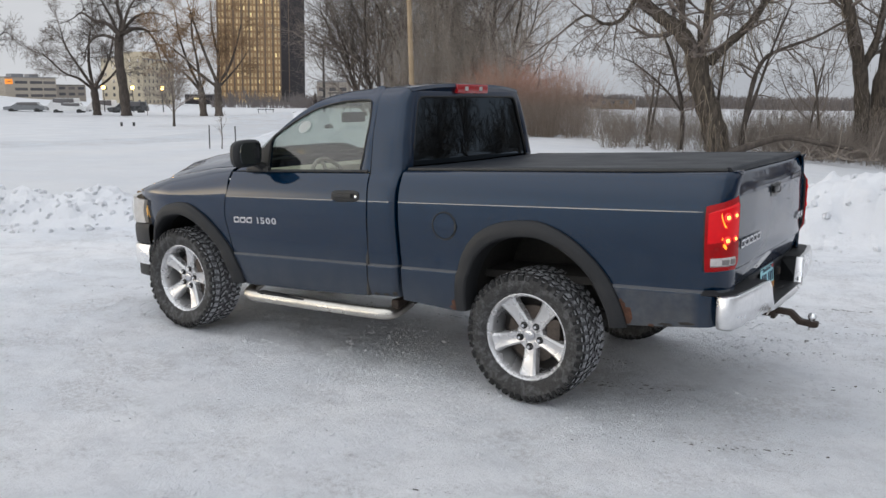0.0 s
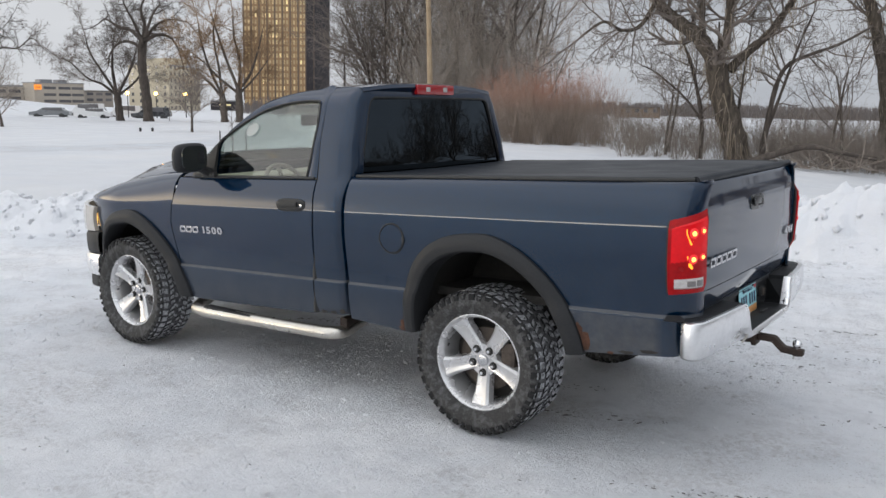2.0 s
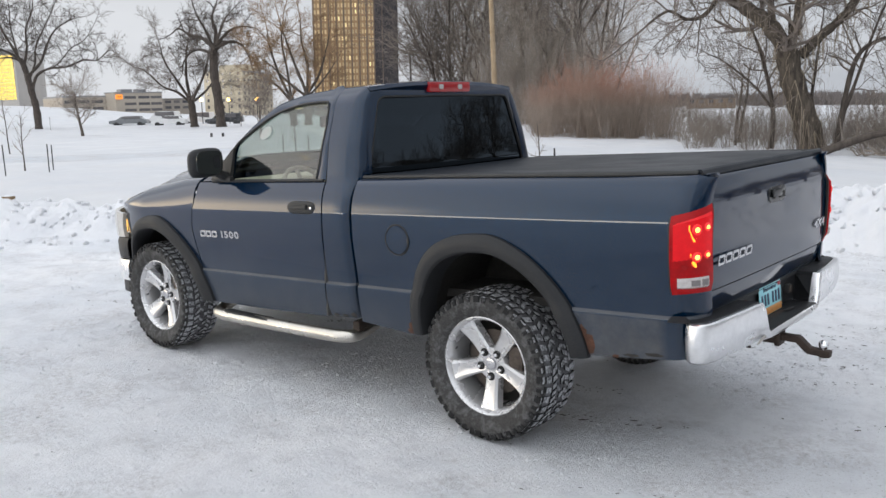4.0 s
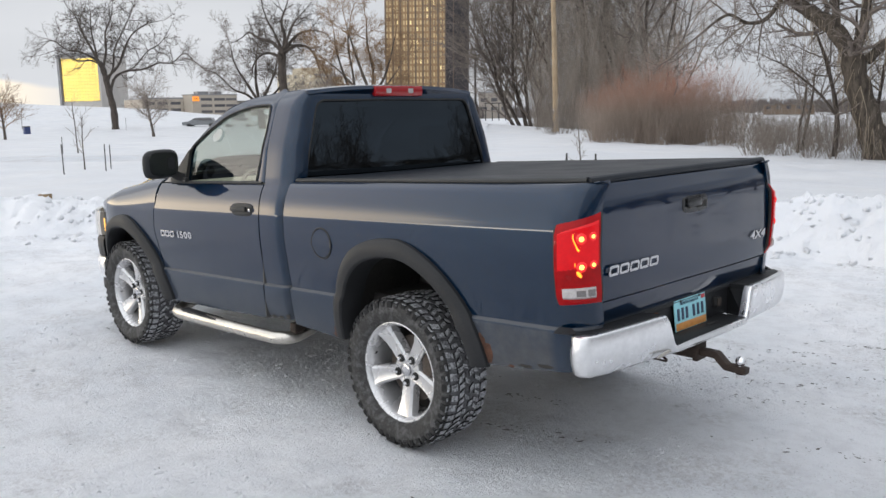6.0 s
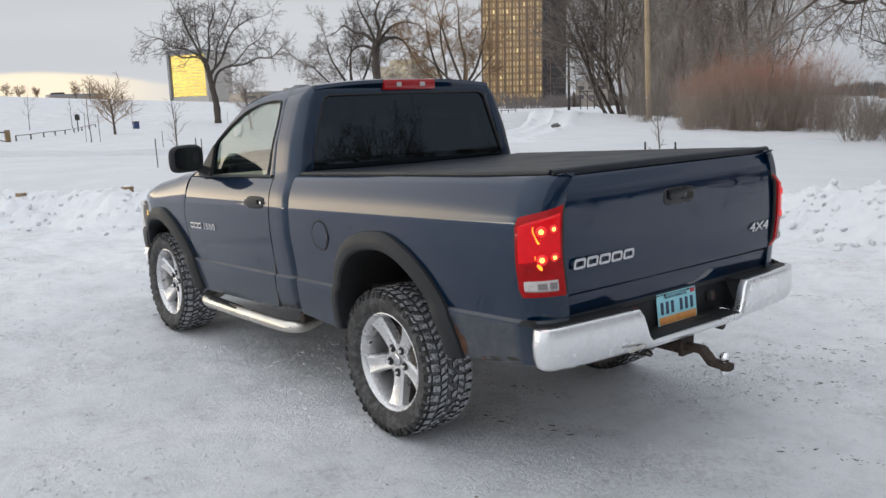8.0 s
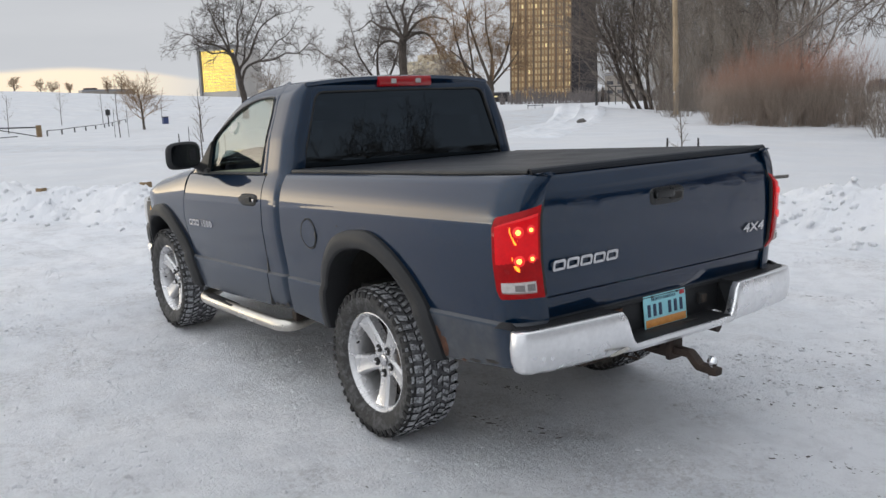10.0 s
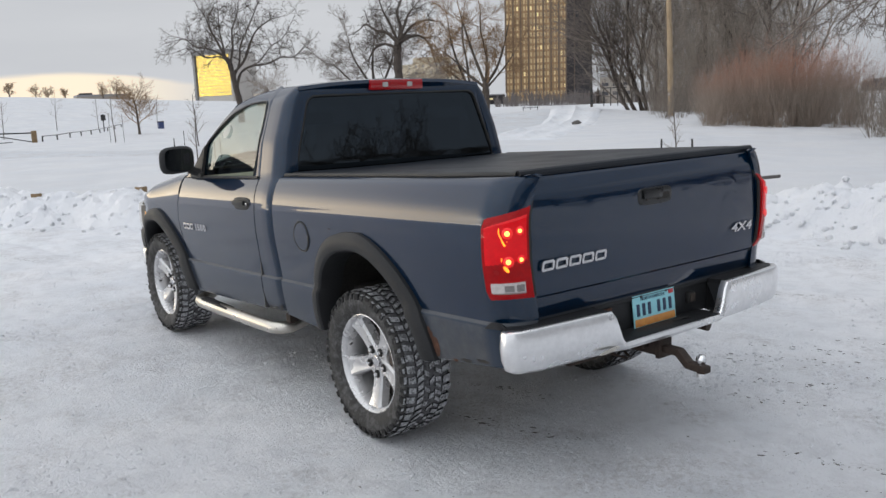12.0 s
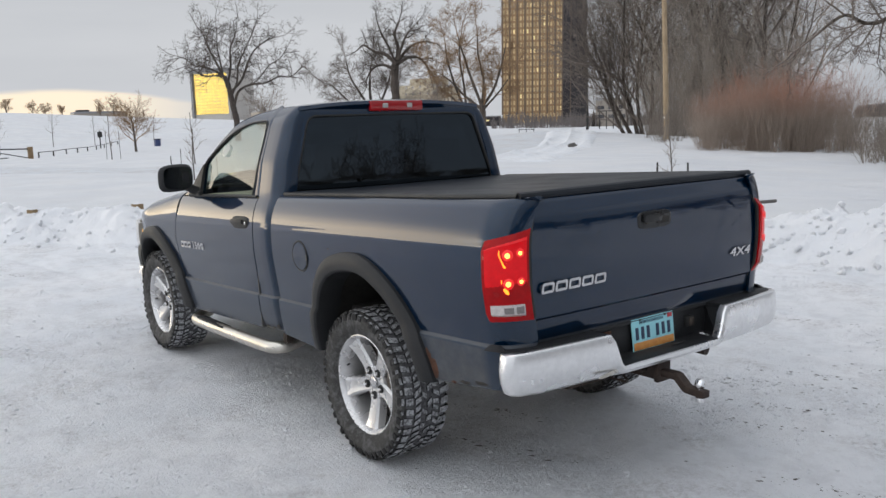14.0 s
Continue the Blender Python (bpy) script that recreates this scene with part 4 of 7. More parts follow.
def mirror_head():
    b = bmesh.new()
    bmesh.ops.create_cube(b, size=2)
    bmesh.ops.subdivide_edges(b, edges=b.edges[:], cuts=5, use_grid_fill=True)
    for v in b.verts:
        c = v.co
        k = (abs(c.x) ** 3.6 + abs(c.y) ** 3.6 + abs(c.z) ** 3.6) ** (1 / 3.6)
        v.co = c / k
        v.co.y *= 1 - 0.10 * (v.co.x < 0)
        v.co.z += 0.06 * v.co.y
    b.transform(Matrix.Translation((-2.14, -1.075, 1.515)) @ pose(0, 0, 0, 0, 0, -6) @ Matrix.Diagonal((0.058, 0.121, 0.095, 1)))
    return b


heads = body_part("door_mirror", mirror_head(), TRIM, label="black plastic folding door mirror", both=True)
for side, (head, d) in enumerate(zip(heads, doors)):
    head.parent = d


def mirror_glass():
    b = bmesh.new()
    loop = []
    for i in range(32):
        a = 2 * math.pi * i / 32
        c, s = math.cos(a), math.sin(a)
        loop.append(b.verts.new((-2.083, -1.075 + math.copysign(abs(c) ** 0.5, c) * 0.098, 1.515 + math.copysign(abs(s) ** 0.5, s) * 0.076)))
    b.faces.new(loop)
    return thick(b, 0.004)


for ob, d in zip(body_part("mirror_face", mirror_glass(), MIRROR_FACE, both=True), heads):
    ob.parent = d.parent
arm = tube([(-2.12, -0.90, 1.405), (-2.13, -0.95, 1.425), (-2.13, -1.0, 1.455)], [0.034, 0.030, 0.030], 10)
for ob, d in zip(body_part("mirror_arm", box(-2.16, -0.925, 1.398, 0.20, 0.035, 0.035, 0.012, arm), RUBBER, both=True), doors):
    ob.parent = d
sail = bmesh.new()
sail.faces.new([sail.verts.new(on_cab(Vector(p), -0.004)) for p in ((-2.30, 0, 1.392), (-2.085, 0, 1.388), (-2.078, 0, 1.60), (-2.10, 0, 1.585))])
for ob, d in zip(body_part("mirror_sail", thick(sail, 0.012), RUBBER, both=True), doors):
    ob.parent = d

seam = tube([(-1.172, -0.915, 0.56), (-1.165, -0.925, 0.78), (-1.145, -0.945, 1.18), (-1.155, -0.885, 1.385), (-1.176, -0.828, 1.64), (-1.192, -0.715, 1.88)], 0.022, 6)
body_part("door_seal", seam, RUBBER, both=True)

# cab: rear corners, roof, rear window, windscreen
CAB_BACK = [(0.5, -0.922), (1.34, -0.918), (1.40, -0.905), (1.926, -0.968)]
CORNER = [(0.5, 0.055), (1.30, 0.06), (1.40, 0.10), (1.85, 0.072), (1.926, 0.05)]


def cab_corner():
    rows = []
    for z in LEVELS[1:] + [1.42 + 0.04 * i for i in range(12)] + [1.885, 1.905, 1.92]:
        w, xb, rc, x0 = half_width(z), lerp(CAB_BACK, z), lerp(CORNER, z), lerp(DOOR_BACK, z) + 0.004
        z = max(z, 0.562)
        row = [(x0, -w + 0.01, z), (x0 + 0.003, -w, z), (x0 + (xb - rc - x0) * 0.5, -w, z), (xb - rc, -w, z)]
        row += [(xb - rc + rc * math.sin(radians(a)), -(w - rc + rc * math.cos(radians(a))), z) for a in (15, 30, 45, 60, 75, 90)]
        rows.append(row + [(xb, -(w - rc - 0.035), z)])
    return thick(sheet(rows), -0.008)


body_part("cab_corner", cab_corner(), PAINT, both=True)


def rounded_quad(yb, zb, yt, zt, r, n=6, grow=0.0):
    """A rounded trapezium in the y-z plane, its x taken from the cab's back."""
    yb, zb, yt, zt = yb + grow, zb - grow, yt + grow, zt + grow
    corners = [(-yb, zb), (yb, zb), (yt, zt), (-yt, zt)]
    out = []
    for i, c in enumerate(corners):
        c = Vector(c)
        a, b = (Vector(corners[i - 1]) - c).normalized(), (Vector(corners[(i + 1) % 4]) - c).normalized()
        p0, p2 = c + a * r, c + b * r
        for k in range(n + 1):
            t = k / n
            out.append(p0 * (1 - t) ** 2 + c * 2 * t * (1 - t) + p2 * t * t)
    return out


def back_point(p, off=0.0):
    return (lerp(CAB_BACK, p[1]) + off - 0.02 * (abs(p[0]) / 0.8) ** 2 + 0.012, p[0], p[1])


outer, inner = rounded_quad(0.835, 1.29, 0.672, 1.912, 0.05), rounded_quad(0.79, 1.385, 0.640, 1.853, 0.06)
ring = sheet([[back_point(o), back_point(o.lerp(i, 0.5), 0.004), back_point(i.lerp(o, 0.06), 0.004), back_point(i, -0.012)] for o, i in zip(outer + outer[:1], inner + inner[:1])])
cab_back = body_part("cab_back", thick(ring, 0.006), PAINT)
rows = []
for k in range(11):
    z = 1.375 + (1.862 - 1.375) * k / 10
    half = 0.795 + (0.645 - 0.795) * (z - 1.385) / (1.853 - 1.385)
    rows.append([back_point((half * j / 12, z), -0.010) for j in range(-12, 13)])
rear_window = body_part("rear_window", sheet(rows), DARK_GLASS, label="very dark tinted rear window")
rear_window.visible_shadow = False
body_part("window_seal", tube([back_point(p, -0.004) for p in rounded_quad(0.79, 1.385, 0.640, 1.853, 0.06, grow=0.004)] + [back_point(rounded_quad(0.79, 1.385, 0.640, 1.853, 0.06, grow=0.004)[0], -0.004)], 0.010, 6, False), RUBBER, rear_window)
body_part("cab_wall", box(-0.945, 0, 0.95, 0.02, 1.66, 0.72, 0.004), UNDER)

ROOF_EDGE = [(-1.74, 1.848), (-1.67, 1.873), (-1.5, 1.909), (-1.33, 1.921), (-1.19, 1.926), (-1.05, 1.924), (-0.975, 1.914)]


def roof():
    rows = []
    for i in range(25):
        x = -1.74 + (1.74 - 0.975) * i / 24
        ze = lerp(ROOF_EDGE, x)
        w = half_width(ze) + 0.002
        crown = 0.034 + 0.05 * max(0, (-1.45 - x) / 0.29)
        bow = 0.022 if i == 24 else 0.0
        row = []
        for j in range(-14, 15):
            v = j / 14
            row.append((x - 0.10 * (1 - v * v) * max(0, 1 - i / 10) + 0.02 * (1 - v * v) * (i > 20), v * w, ze + crown * (1 - abs(v) ** 2.6)))
        rows.append(row)
    rows.append([(p[0] + 0.012, p[1] * 0.995, p[2] - 0.022) for p in rows[-1]])
    rows.append([(p[0] - 0.015, p[1] * 0.99, p[2] - 0.030) for p in rows[-1]])
    return thick(sheet(rows), -0.008)


body_part("roof", roof(), PAINT)
stop = body_part("brake_light", box(-0.955, 0, 1.912, 0.045, 0.41, 0.066, 0.012), RED_DIM, label="red high-mounted brake light with two clear cargo lamps")
for y in (-0.095, 0.095):
    body_part("cargo_lamp", box(-0.930, y, 1.912, 0.008, 0.040, 0.030, 0.006), CLEAR_LENS, stop)

rows = []
for k in range(9):
    t = k / 8
    row = []
    for j in range(-10, 11):
        v = j / 10
        top = Vector((-1.74 - 0.10 * (1 - v * v), v * half_width(1.848), 1.846 + 0.08 * (1 - abs(v) ** 2.6)))
        low = Vector((-2.40 - 0.24 * (1 - v * v), v * 0.86, 1.405 + 0.03 * (1 - v * v)))
        row.append(top.lerp(low, t) + Vector((-0.02, 0, 0.02)) * math.sin(math.pi * t))
    rows.append(row)
screen = body_part("windscreen", sheet(rows), SIDE_GLASS)
screen.visible_shadow = False
body_part("cowl", thick(sheet([[(-2.36 - 0.24 * (1 - (j / 10) ** 2), 0.88 * j / 10, 1.40 + 0.03 * (1 - (j / 10) ** 2)) for j in range(-10, 11)], [(-2.50, 0.84 * j / 10, 1.412 + 0.05 * (1 - (j / 10) ** 2)) for j in range(-10, 11)]]), 0.02), RUBBER)
for s in (-1, 1):
    body_part("wiper", tube([(-2.50, 0.25 * s, 1.452), (-2.36, 0.05 + 0.35 * s, 1.475), (-2.30, -0.05 + 0.6 * s, 1.49)], 0.008, 6), RUBBER, screen)

# cab interior
body_part("cab_floor", box(-1.65, 0, 0.60, 1.50, 1.72, 0.06, 0.01), UNDER)
dash = box(-2.28, 0, 1.20, 0.34, 1.68, 0.36, 0.06)
body_part("dashboard", box(-2.10, -0.38, 1.32, 0.18, 0.42, 0.10, 0.04, dash), BEIGE, label="beige dashboard")
seat = box(-1.45, 0, 0.88, 0.55, 1.56, 0.22, 0.07)
for y in (-0.42, 0.42):
    seat = box(-1.06, y, 1.22, 0.17, 0.62, 0.62, 0.06, seat, None)
    seat = box(-1.03, y, 1.60, 0.09, 0.28, 0.17, 0.04, seat)
body_part("bench_seat", seat, CLOTH, label="grey-beige split bench seat")
for d, s in zip(doors, (-1, 1)):
    trim_b = box(-1.78, s * 0.865, 1.05, 1.16, 0.03, 0.60, 0.012)
    ob = body_part("door_trim", box(-1.75, s * 0.845, 1.16, 0.6, 0.05, 0.06, 0.02, trim_b), BEIGE, d, "beige inner door trim")
wheel_ring = [(0.185 * math.cos(2 * math.pi * i / 32), 0.185 * math.sin(2 * math.pi * i / 32), 0) for i in range(33)]
steer = tube(wheel_ring, 0.016, 8, False)
steer = box(0, 0, -0.01, 0.15, 0.12, 0.03, 0.012, steer)
steer = box(0, 0, -0.01, 0.34, 0.03, 0.02, 0.006, steer)
steer.transform(Matrix.Translation((-1.96, -0.38, 1.27)) @ pose(0, 0, 0, 0, 62, 0))
body_part("steering_wheel", steer, CLOTH)
body_part("rear_view_mirror", box(-2.05, 0, 1.745, 0.03, 0.27, 0.080, 0.016), RUBBER)
for y in (-0.4, 0.4):
    body_part("sun_visor", box(-1.70, y, 1.855, 0.16, 0.40, 0.018, 0.006), BEIGE)
body_part("headliner", box(-1.37, 0, 1.885, 0.66, 1.24, 0.012, 0.004), BEIGE)

# bed: cover, walls, fuel door
body_part("bed_wall", box(-0.865, 0, 1.02, 0.03, 1.60, 0.66, 0.006), UNDER)
body_part("bed_floor", box(0.12, 0, 0.74, 1.94, 1.50, 0.05, 0.01), UNDER)


def cover():
    rows = []
    for i in range(41):
        x = -0.872 + 1.992 * i / 40
        end = max(0, (i - 36) / 4)
        row = []
        for j in range(-22, 23):
            v = j / 22
            half = 0.862 - 0.055 * max(0, (x - 0.75) / 0.37) ** 1.5
            sag = -0.006 * (1 - v * v) + 0.0035 * noise.noise(Vector((x * 3, v * 3, 0)))
            edge = -0.020 * max(0, (abs(v) - 0.94) / 0.06) ** 2
            row.append((x, half * v, 1.409 + sag + edge - 0.016 * end ** 2))
        rows.append(row)
    return thick(sheet(rows), -0.024)


tonneau = body_part("tonneau_cover", cover(), VINYL, label="black soft vinyl tonneau cover, pulled tight")
for s in (-1, 1):
    body_part("cover_rail", tube(smoothed([(-0.87, 0.874 * s, 1.395), (0.0, 0.874 * s, 1.395), (0.75, 0.869 * s, 1.395), (1.115, 0.814 * s, 1.395)], 6), 0.013, 8), RUBBER, tonneau)
body_part("cover_end_bar", tube(smoothed([(1.118, -0.815, 1.392), (1.128, 0.0, 1.396), (1.118, 0.815, 1.392)], 6), 0.021, 10), VINYL, tonneau)


def fuel_door():
    rows = []
    for r in (0.0005, 0.04, 0.078, 0.081):
        rows.append([(-0.535 + r * math.cos(2 * math.pi * i / 36), 0, 1.058 + r * math.sin(2 * math.pi * i / 36)) for i in range(36)])
    rows = [[(x, -(half_width(z) + (0.0045 if k < 3 else -0.001)), z) for x, _, z in row] for k, row in enumerate(rows)]
    return sheet(rows, closed=True)


fuel = body_part("fuel_door", fuel_door(), PAINT, bed_near)
gap_ring = [(-0.535 + 0.085 * math.cos(2 * math.pi * i / 36), -(half_width(1.058 + 0.085 * math.sin(2 * math.pi * i / 36)) + 0.0005), 1.058 + 0.085 * math.sin(2 * math.pi * i / 36)) for i in range(37)]
body_part("fuel_door_gap", tube(gap_ring, 0.005, 6, False), RUBBER, bed_near)
body_part("finger_notch", box(-0.452, -(half_width(1.05) + 0.002), 1.055, 0.016, 0.008, 0.035, 0.003), RUBBER, bed_near)

# tailgate
GATE = [(0.765, 1.150), (0.80, 1.166), (0.868, 1.172), (0.878, 1.181), (0.90, 1.184), (1.10, 1.182), (1.25, 1.177), (1.318, 1.172), (1.330, 1.164), (1.362, 1.158), (1.378, 1.148), (1.384, 1.130), (1.384, 1.105)]


rows = [[(x - 0.012 * (abs(y) / 0.79) ** 4, y, z) for y in [-0.792 + 1.584 * j / 24 for j in range(25)]] for z, x in GATE]
gate = body_part("tailgate", thick(sheet(rows), -0.03), PAINT, label="closed dark blue tailgate with raised silver badges")
body_part("gate_gap", box(1.10, 0, 1.06, 0.05, 1.605, 0.60, 0.004), UNDER, gate)


def squircle(cx, cy, cz, ry, rz, depth, power=0.45):
    """A rounded plate that faces +x."""
    rows = []
    for k, (s, d) in enumerate(((0.001, depth), (0.80, depth), (0.95, depth * 0.8), (1.0, 0.0))):
        rows.append([(cx + d, cy + math.copysign(abs(math.cos(a)) ** power, math.cos(a)) * ry * s, cz + math.copysign(abs(math.sin(a)) ** power, math.sin(a)) * rz * s) for a in [2 * math.pi * i / 40 for i in range(40)]])
    return sheet(rows, closed=True)


bezel = body_part("gate_handle", squircle(1.176, -0.018, 1.232, 0.122, 0.041, 0.008), GLOSS_BLACK, gate, "black tailgate handle in a recessed bezel")
body_part("handle_lever", box(1.190, -0.045, 1.240, 0.014, 0.13, 0.040, 0.008), GLOSS_BLACK, gate)
body_part("handle_recess", box(1.186, 0.035, 1.226, 0.006, 0.085, 0.030, 0.003), UNDER, gate)
body_part("handle_lock", box(1.190, -0.085, 1.222, 0.010, 0.014, 0.014, 0.003), DARK_METAL, gate)
badge_row(gate, (-0.160, -0.080, 0.0, 0.080, 0.160), 0.073, 0.046, Matrix.Translation((1.188, -0.558, 1.005)) @ pose(0, 0, 0, 0, 0, 90))
four = lettering("4X4", 0.062, 0.004, 0.0012)
four.transform(Matrix.Translation((1.187, 0.655, 1.003)) @ pose(0, 0, 0, 0, 0, 90) @ Matrix(((1.62, 0, 0.25, 0), (0, 1, 0, 0), (0, 0, 1, 0), (0, 0, 0, 1))))
body_part("four_wheel_badge", four, BADGE, gate, "silver raised lettering 4X4")

# tail lamps


def corner_plan(t, grow, z=1.05):
    """From the bed's flank (t 0) round to the tailgate's edge (t 1)."""
    a = t * math.pi / 2
    w = half_width(z, 1.05)
    return 1.036 + (0.136 + grow) * math.sin(a), -(w + grow - 0.155 * (1 - math.cos(a)))


def lens(t0, t1, z0, z1a, z1b, grow, n=10, rows_n=7, bulge=0.006):
    rows = []
    for i in range(n + 1):
        t = t0 + (t1 - t0) * i / n
        top = z1a + (z1b - z1a) * (i / n) ** 0.9
        row = []
        for k in range(rows_n + 1):
            f = k / rows_n
            g = grow + bulge * (math.sin(math.pi * f) ** 0.5) - (0.02 if k in (0, rows_n) else 0)
            z = z0 + (top - z0) * f
            x, y = corner_plan(t, g, z)
            row.append((x, y, z))
        rows.append(row)
    return thick(sheet(rows), 0.01)


def tail_lamp(far):
    def place(name, bm, material, parent, label=""):
        if far:
            bm.transform(MIRROR)
        return body_part(name, bm, material, parent, label)
    lamp = place("tail_light", lens(0.10, 0.94, 0.870, 1.230, 1.276, 0.006), RED_LENS, truck, "lit red tail light with clear reverse lamp")
    place("lit_lens", lens(0.16, 0.90, 0.984, 1.214, 1.258, 0.0072), RED_LIT, lamp, "glowing red upper lens")
    place("lamp_surround", lens(0.06, 0.985, 0.862, 1.240, 1.288, 0.0005, bulge=0.003), RUBBER, lamp)
    place("reverse_lens", lens(0.22, 0.81, 0.905, 0.962, 0.965, 0.014, 6, 4, 0.002), CLEAR_LENS, lamp)
    place("reverse_bulb", lens(0.46, 0.62, 0.914, 0.950, 0.950, 0.017, 5, 3, 0.003), DIM_BULB, lamp)
    place("reverse_reflector", lens(0.66, 0.79, 0.910, 0.957, 0.957, 0.017, 5, 3, 0.002), DIM_BULB, lamp)
    for t, z, size in ((0.58, 1.164, 0.0115), (0.80, 1.172, 0.009), (0.585, 1.046, 0.0115), (0.81, 1.053, 0.009)):
        x, y = corner_plan(t, 0.0225, z)
        b = bmesh.new()
        bmesh.ops.create_uvsphere(b, u_segments=12, v_segments=8, radius=size, matrix=Matrix.Translation((x, y, z)))
        if not far:
            place("bulb", b, BULB, lamp)
        disc = bmesh.new()
        bmesh.ops.create_uvsphere(disc, u_segments=18, v_segments=8, radius=1, matrix=Matrix.Translation((corner_plan(t, 0.019, z)[0], corner_plan(t, 0.019, z)[1], z)) @ Matrix.Rotation(t * math.pi / 2 - math.pi / 2, 4, "Z") @ Matrix.Diagonal((0.0075, size * 2.0, size * 2.1, 1)))
        place("bulb_halo", disc, HALO, lamp)
    if far:
        return
    # the reflector throws broken, wandering images of the two filaments
    streaks = (((0.440, 1.186, 0.0016), (0.435, 1.170, 0.0030), (0.455, 1.154, 0.0034), (0.480, 1.140, 0.0036), (0.505, 1.126, 0.0052), (0.530, 1.116, 0.0058), (0.545, 1.120, 0.0020)),
               ((0.545, 1.142, 0.0012), (0.560, 1.130, 0.0024), (0.575, 1.122, 0.0012)),
               ((0.500, 1.028, 0.0050), (0.520, 1.020, 0.0082), (0.545, 1.010, 0.0078), (0.565, 1.002, 0.0030)),
               ((0.465, 1.066, 0.0016), (0.470, 1.058, 0.0034), (0.470, 1.048, 0.0018)))
    for streak in streaks:
        pts = [(*corner_plan(t, 0.0195, z), z) for t, z, r in streak]
        place("reflector_streak", tube(smoothed(pts, 3), [0.95 * r for r in np.interp(np.linspace(0, 1, 3 * (len(streak) - 1) + 1), np.linspace(0, 1, len(streak)), [q[2] for q in streak])], 6), HOT, lamp)


tail_lamp(False)
tail_lamp(True)

# rear bumper
REAR_PLAN = [(1.135, 0.940), (1.165, 0.960), (1.200, 0.952), (1.228, 0.895), (1.250, 0.70), (1.270, 0.45), (1.280, 0.32), (1.285, 0.15), (1.286, 0.0)]


def rear_chrome():
    plan = smoothed([(x, -y, 0) for x, y in REAR_PLAN], 6)
    plan += [Vector((p.x, -p.y, 0)) for p in plan[-2::-1]]
    rows = []
    for p in plan:
        k = min(max((abs(p.y) - 0.345) / 0.075, 0), 1)
        corner = min(max((abs(p.y) - 0.80) / 0.15, 0), 1)
        top = 0.606 + (0.757 - 0.606) * k * k * (3 - 2 * k)
        low = 0.570 + 0.012 * corner
        out = Vector((1.0, 0.0, 0)).lerp(Vector((0.1, math.copysign(1, p.y), 0)), corner ** 1.5).normalized()
        row = []
        for f, o in ((0, -0.035), (0.0, -0.006), (0.02, 0.0), (0.08, 0.004), (0.4, 0.010), (0.7, 0.004), (0.93, -0.014), (1.0, -0.035), (1.0, -0.07)):
            row.append(p + out * o + Vector((0, 0, top + (low - top) * f)))
        rows.append(row)
    return thick(sheet(rows), 0.005)


bumper = body_part("rear_bumper", rear_chrome(), CHROME, label="salt-dulled chrome rear step bumper with black pads")


body_part("pressed_scoop", squircle(0, 0, 0, 0.085, 0.009, 0.005, 0.9), STEEL, bumper, "narrow scoop pressed into the chrome").matrix_basis = Matrix.Translation((1.278, -0.43, 0.644)) @ pose(0, 0, 0, 4, 0, 4)


def step_pad(s):
    rows = []
    for x, y in [(1.130, 0.930), (1.175, 0.950), (1.215, 0.895), (1.240, 0.70), (1.258, 0.46), (1.262, 0.425)]:
        rows.append([(1.06, s * y, 0.762), ((1.06 + x) / 2, s * y, 0.765), (x - 0.012, s * y, 0.765), (x, s * y, 0.756)])
    return thick(sheet(rows), -0.02)


for s in (-1, 1):
    body_part("step_pad", step_pad(s), TRIM, bumper, "black ribbed plastic step pad")
    cheek = bmesh.new()
    cheek.faces.new([cheek.verts.new(p) for p in ((1.13, s * 0.43, 0.60), (1.265, s * 0.345, 0.615), (1.262, s * 0.425, 0.757), (1.13, s * 0.43, 0.762))])
    body_part("notch_cheek", thick(cheek, 0.008), TRIM, bumper)
body_part("centre_pad", box(1.105, 0, 0.757, 0.10, 0.86, 0.022, 0.008), TRIM, bumper)
body_part("plate_recess", box(1.125, 0, 0.685, 0.03, 0.87, 0.16, 0.006), TRIM, bumper)
body_part("rust_patch", box(1.141, -0.375, 0.705, 0.008, 0.05, 0.075, 0.003), RUST, bumper)
body_part("notch_step", box(1.208, 0, 0.604, 0.155, 0.74, 0.02, 0.008), TRIM, bumper)
body_part("trailer_socket", box(1.147, 0.29, 0.690, 0.03, 0.055, 0.055, 0.010), RUBBER, bumper, "square trailer socket with a grey lid")
body_part("socket_lid", box(1.165, 0.29, 0.690, 0.008, 0.038, 0.042, 0.004), DARK_METAL, bumper)
body_part("rust_patch", box(1.143, -0.33, 0.70, 0.006, 0.10, 0.075, 0.002), RUST, bumper, "rust stain beside the plate")
body_part("step_hole", squircle(0, 0, 0, 0.05, 0.012, 0.003), RUBBER, bumper).matrix_basis = Matrix.Translation((1.215, 0.12, 0.669)) @ pose(0, 0, 0, 0, -90, 0)

TILT = Matrix.Translation((1.160, 0, 0.738)) @ pose(0, 0, 0, 0, -6, 0)


def plate_piece(name, bm, material, parent, label=""):
    bm.transform(TILT)
    return part(name, bm, material, parent, label)


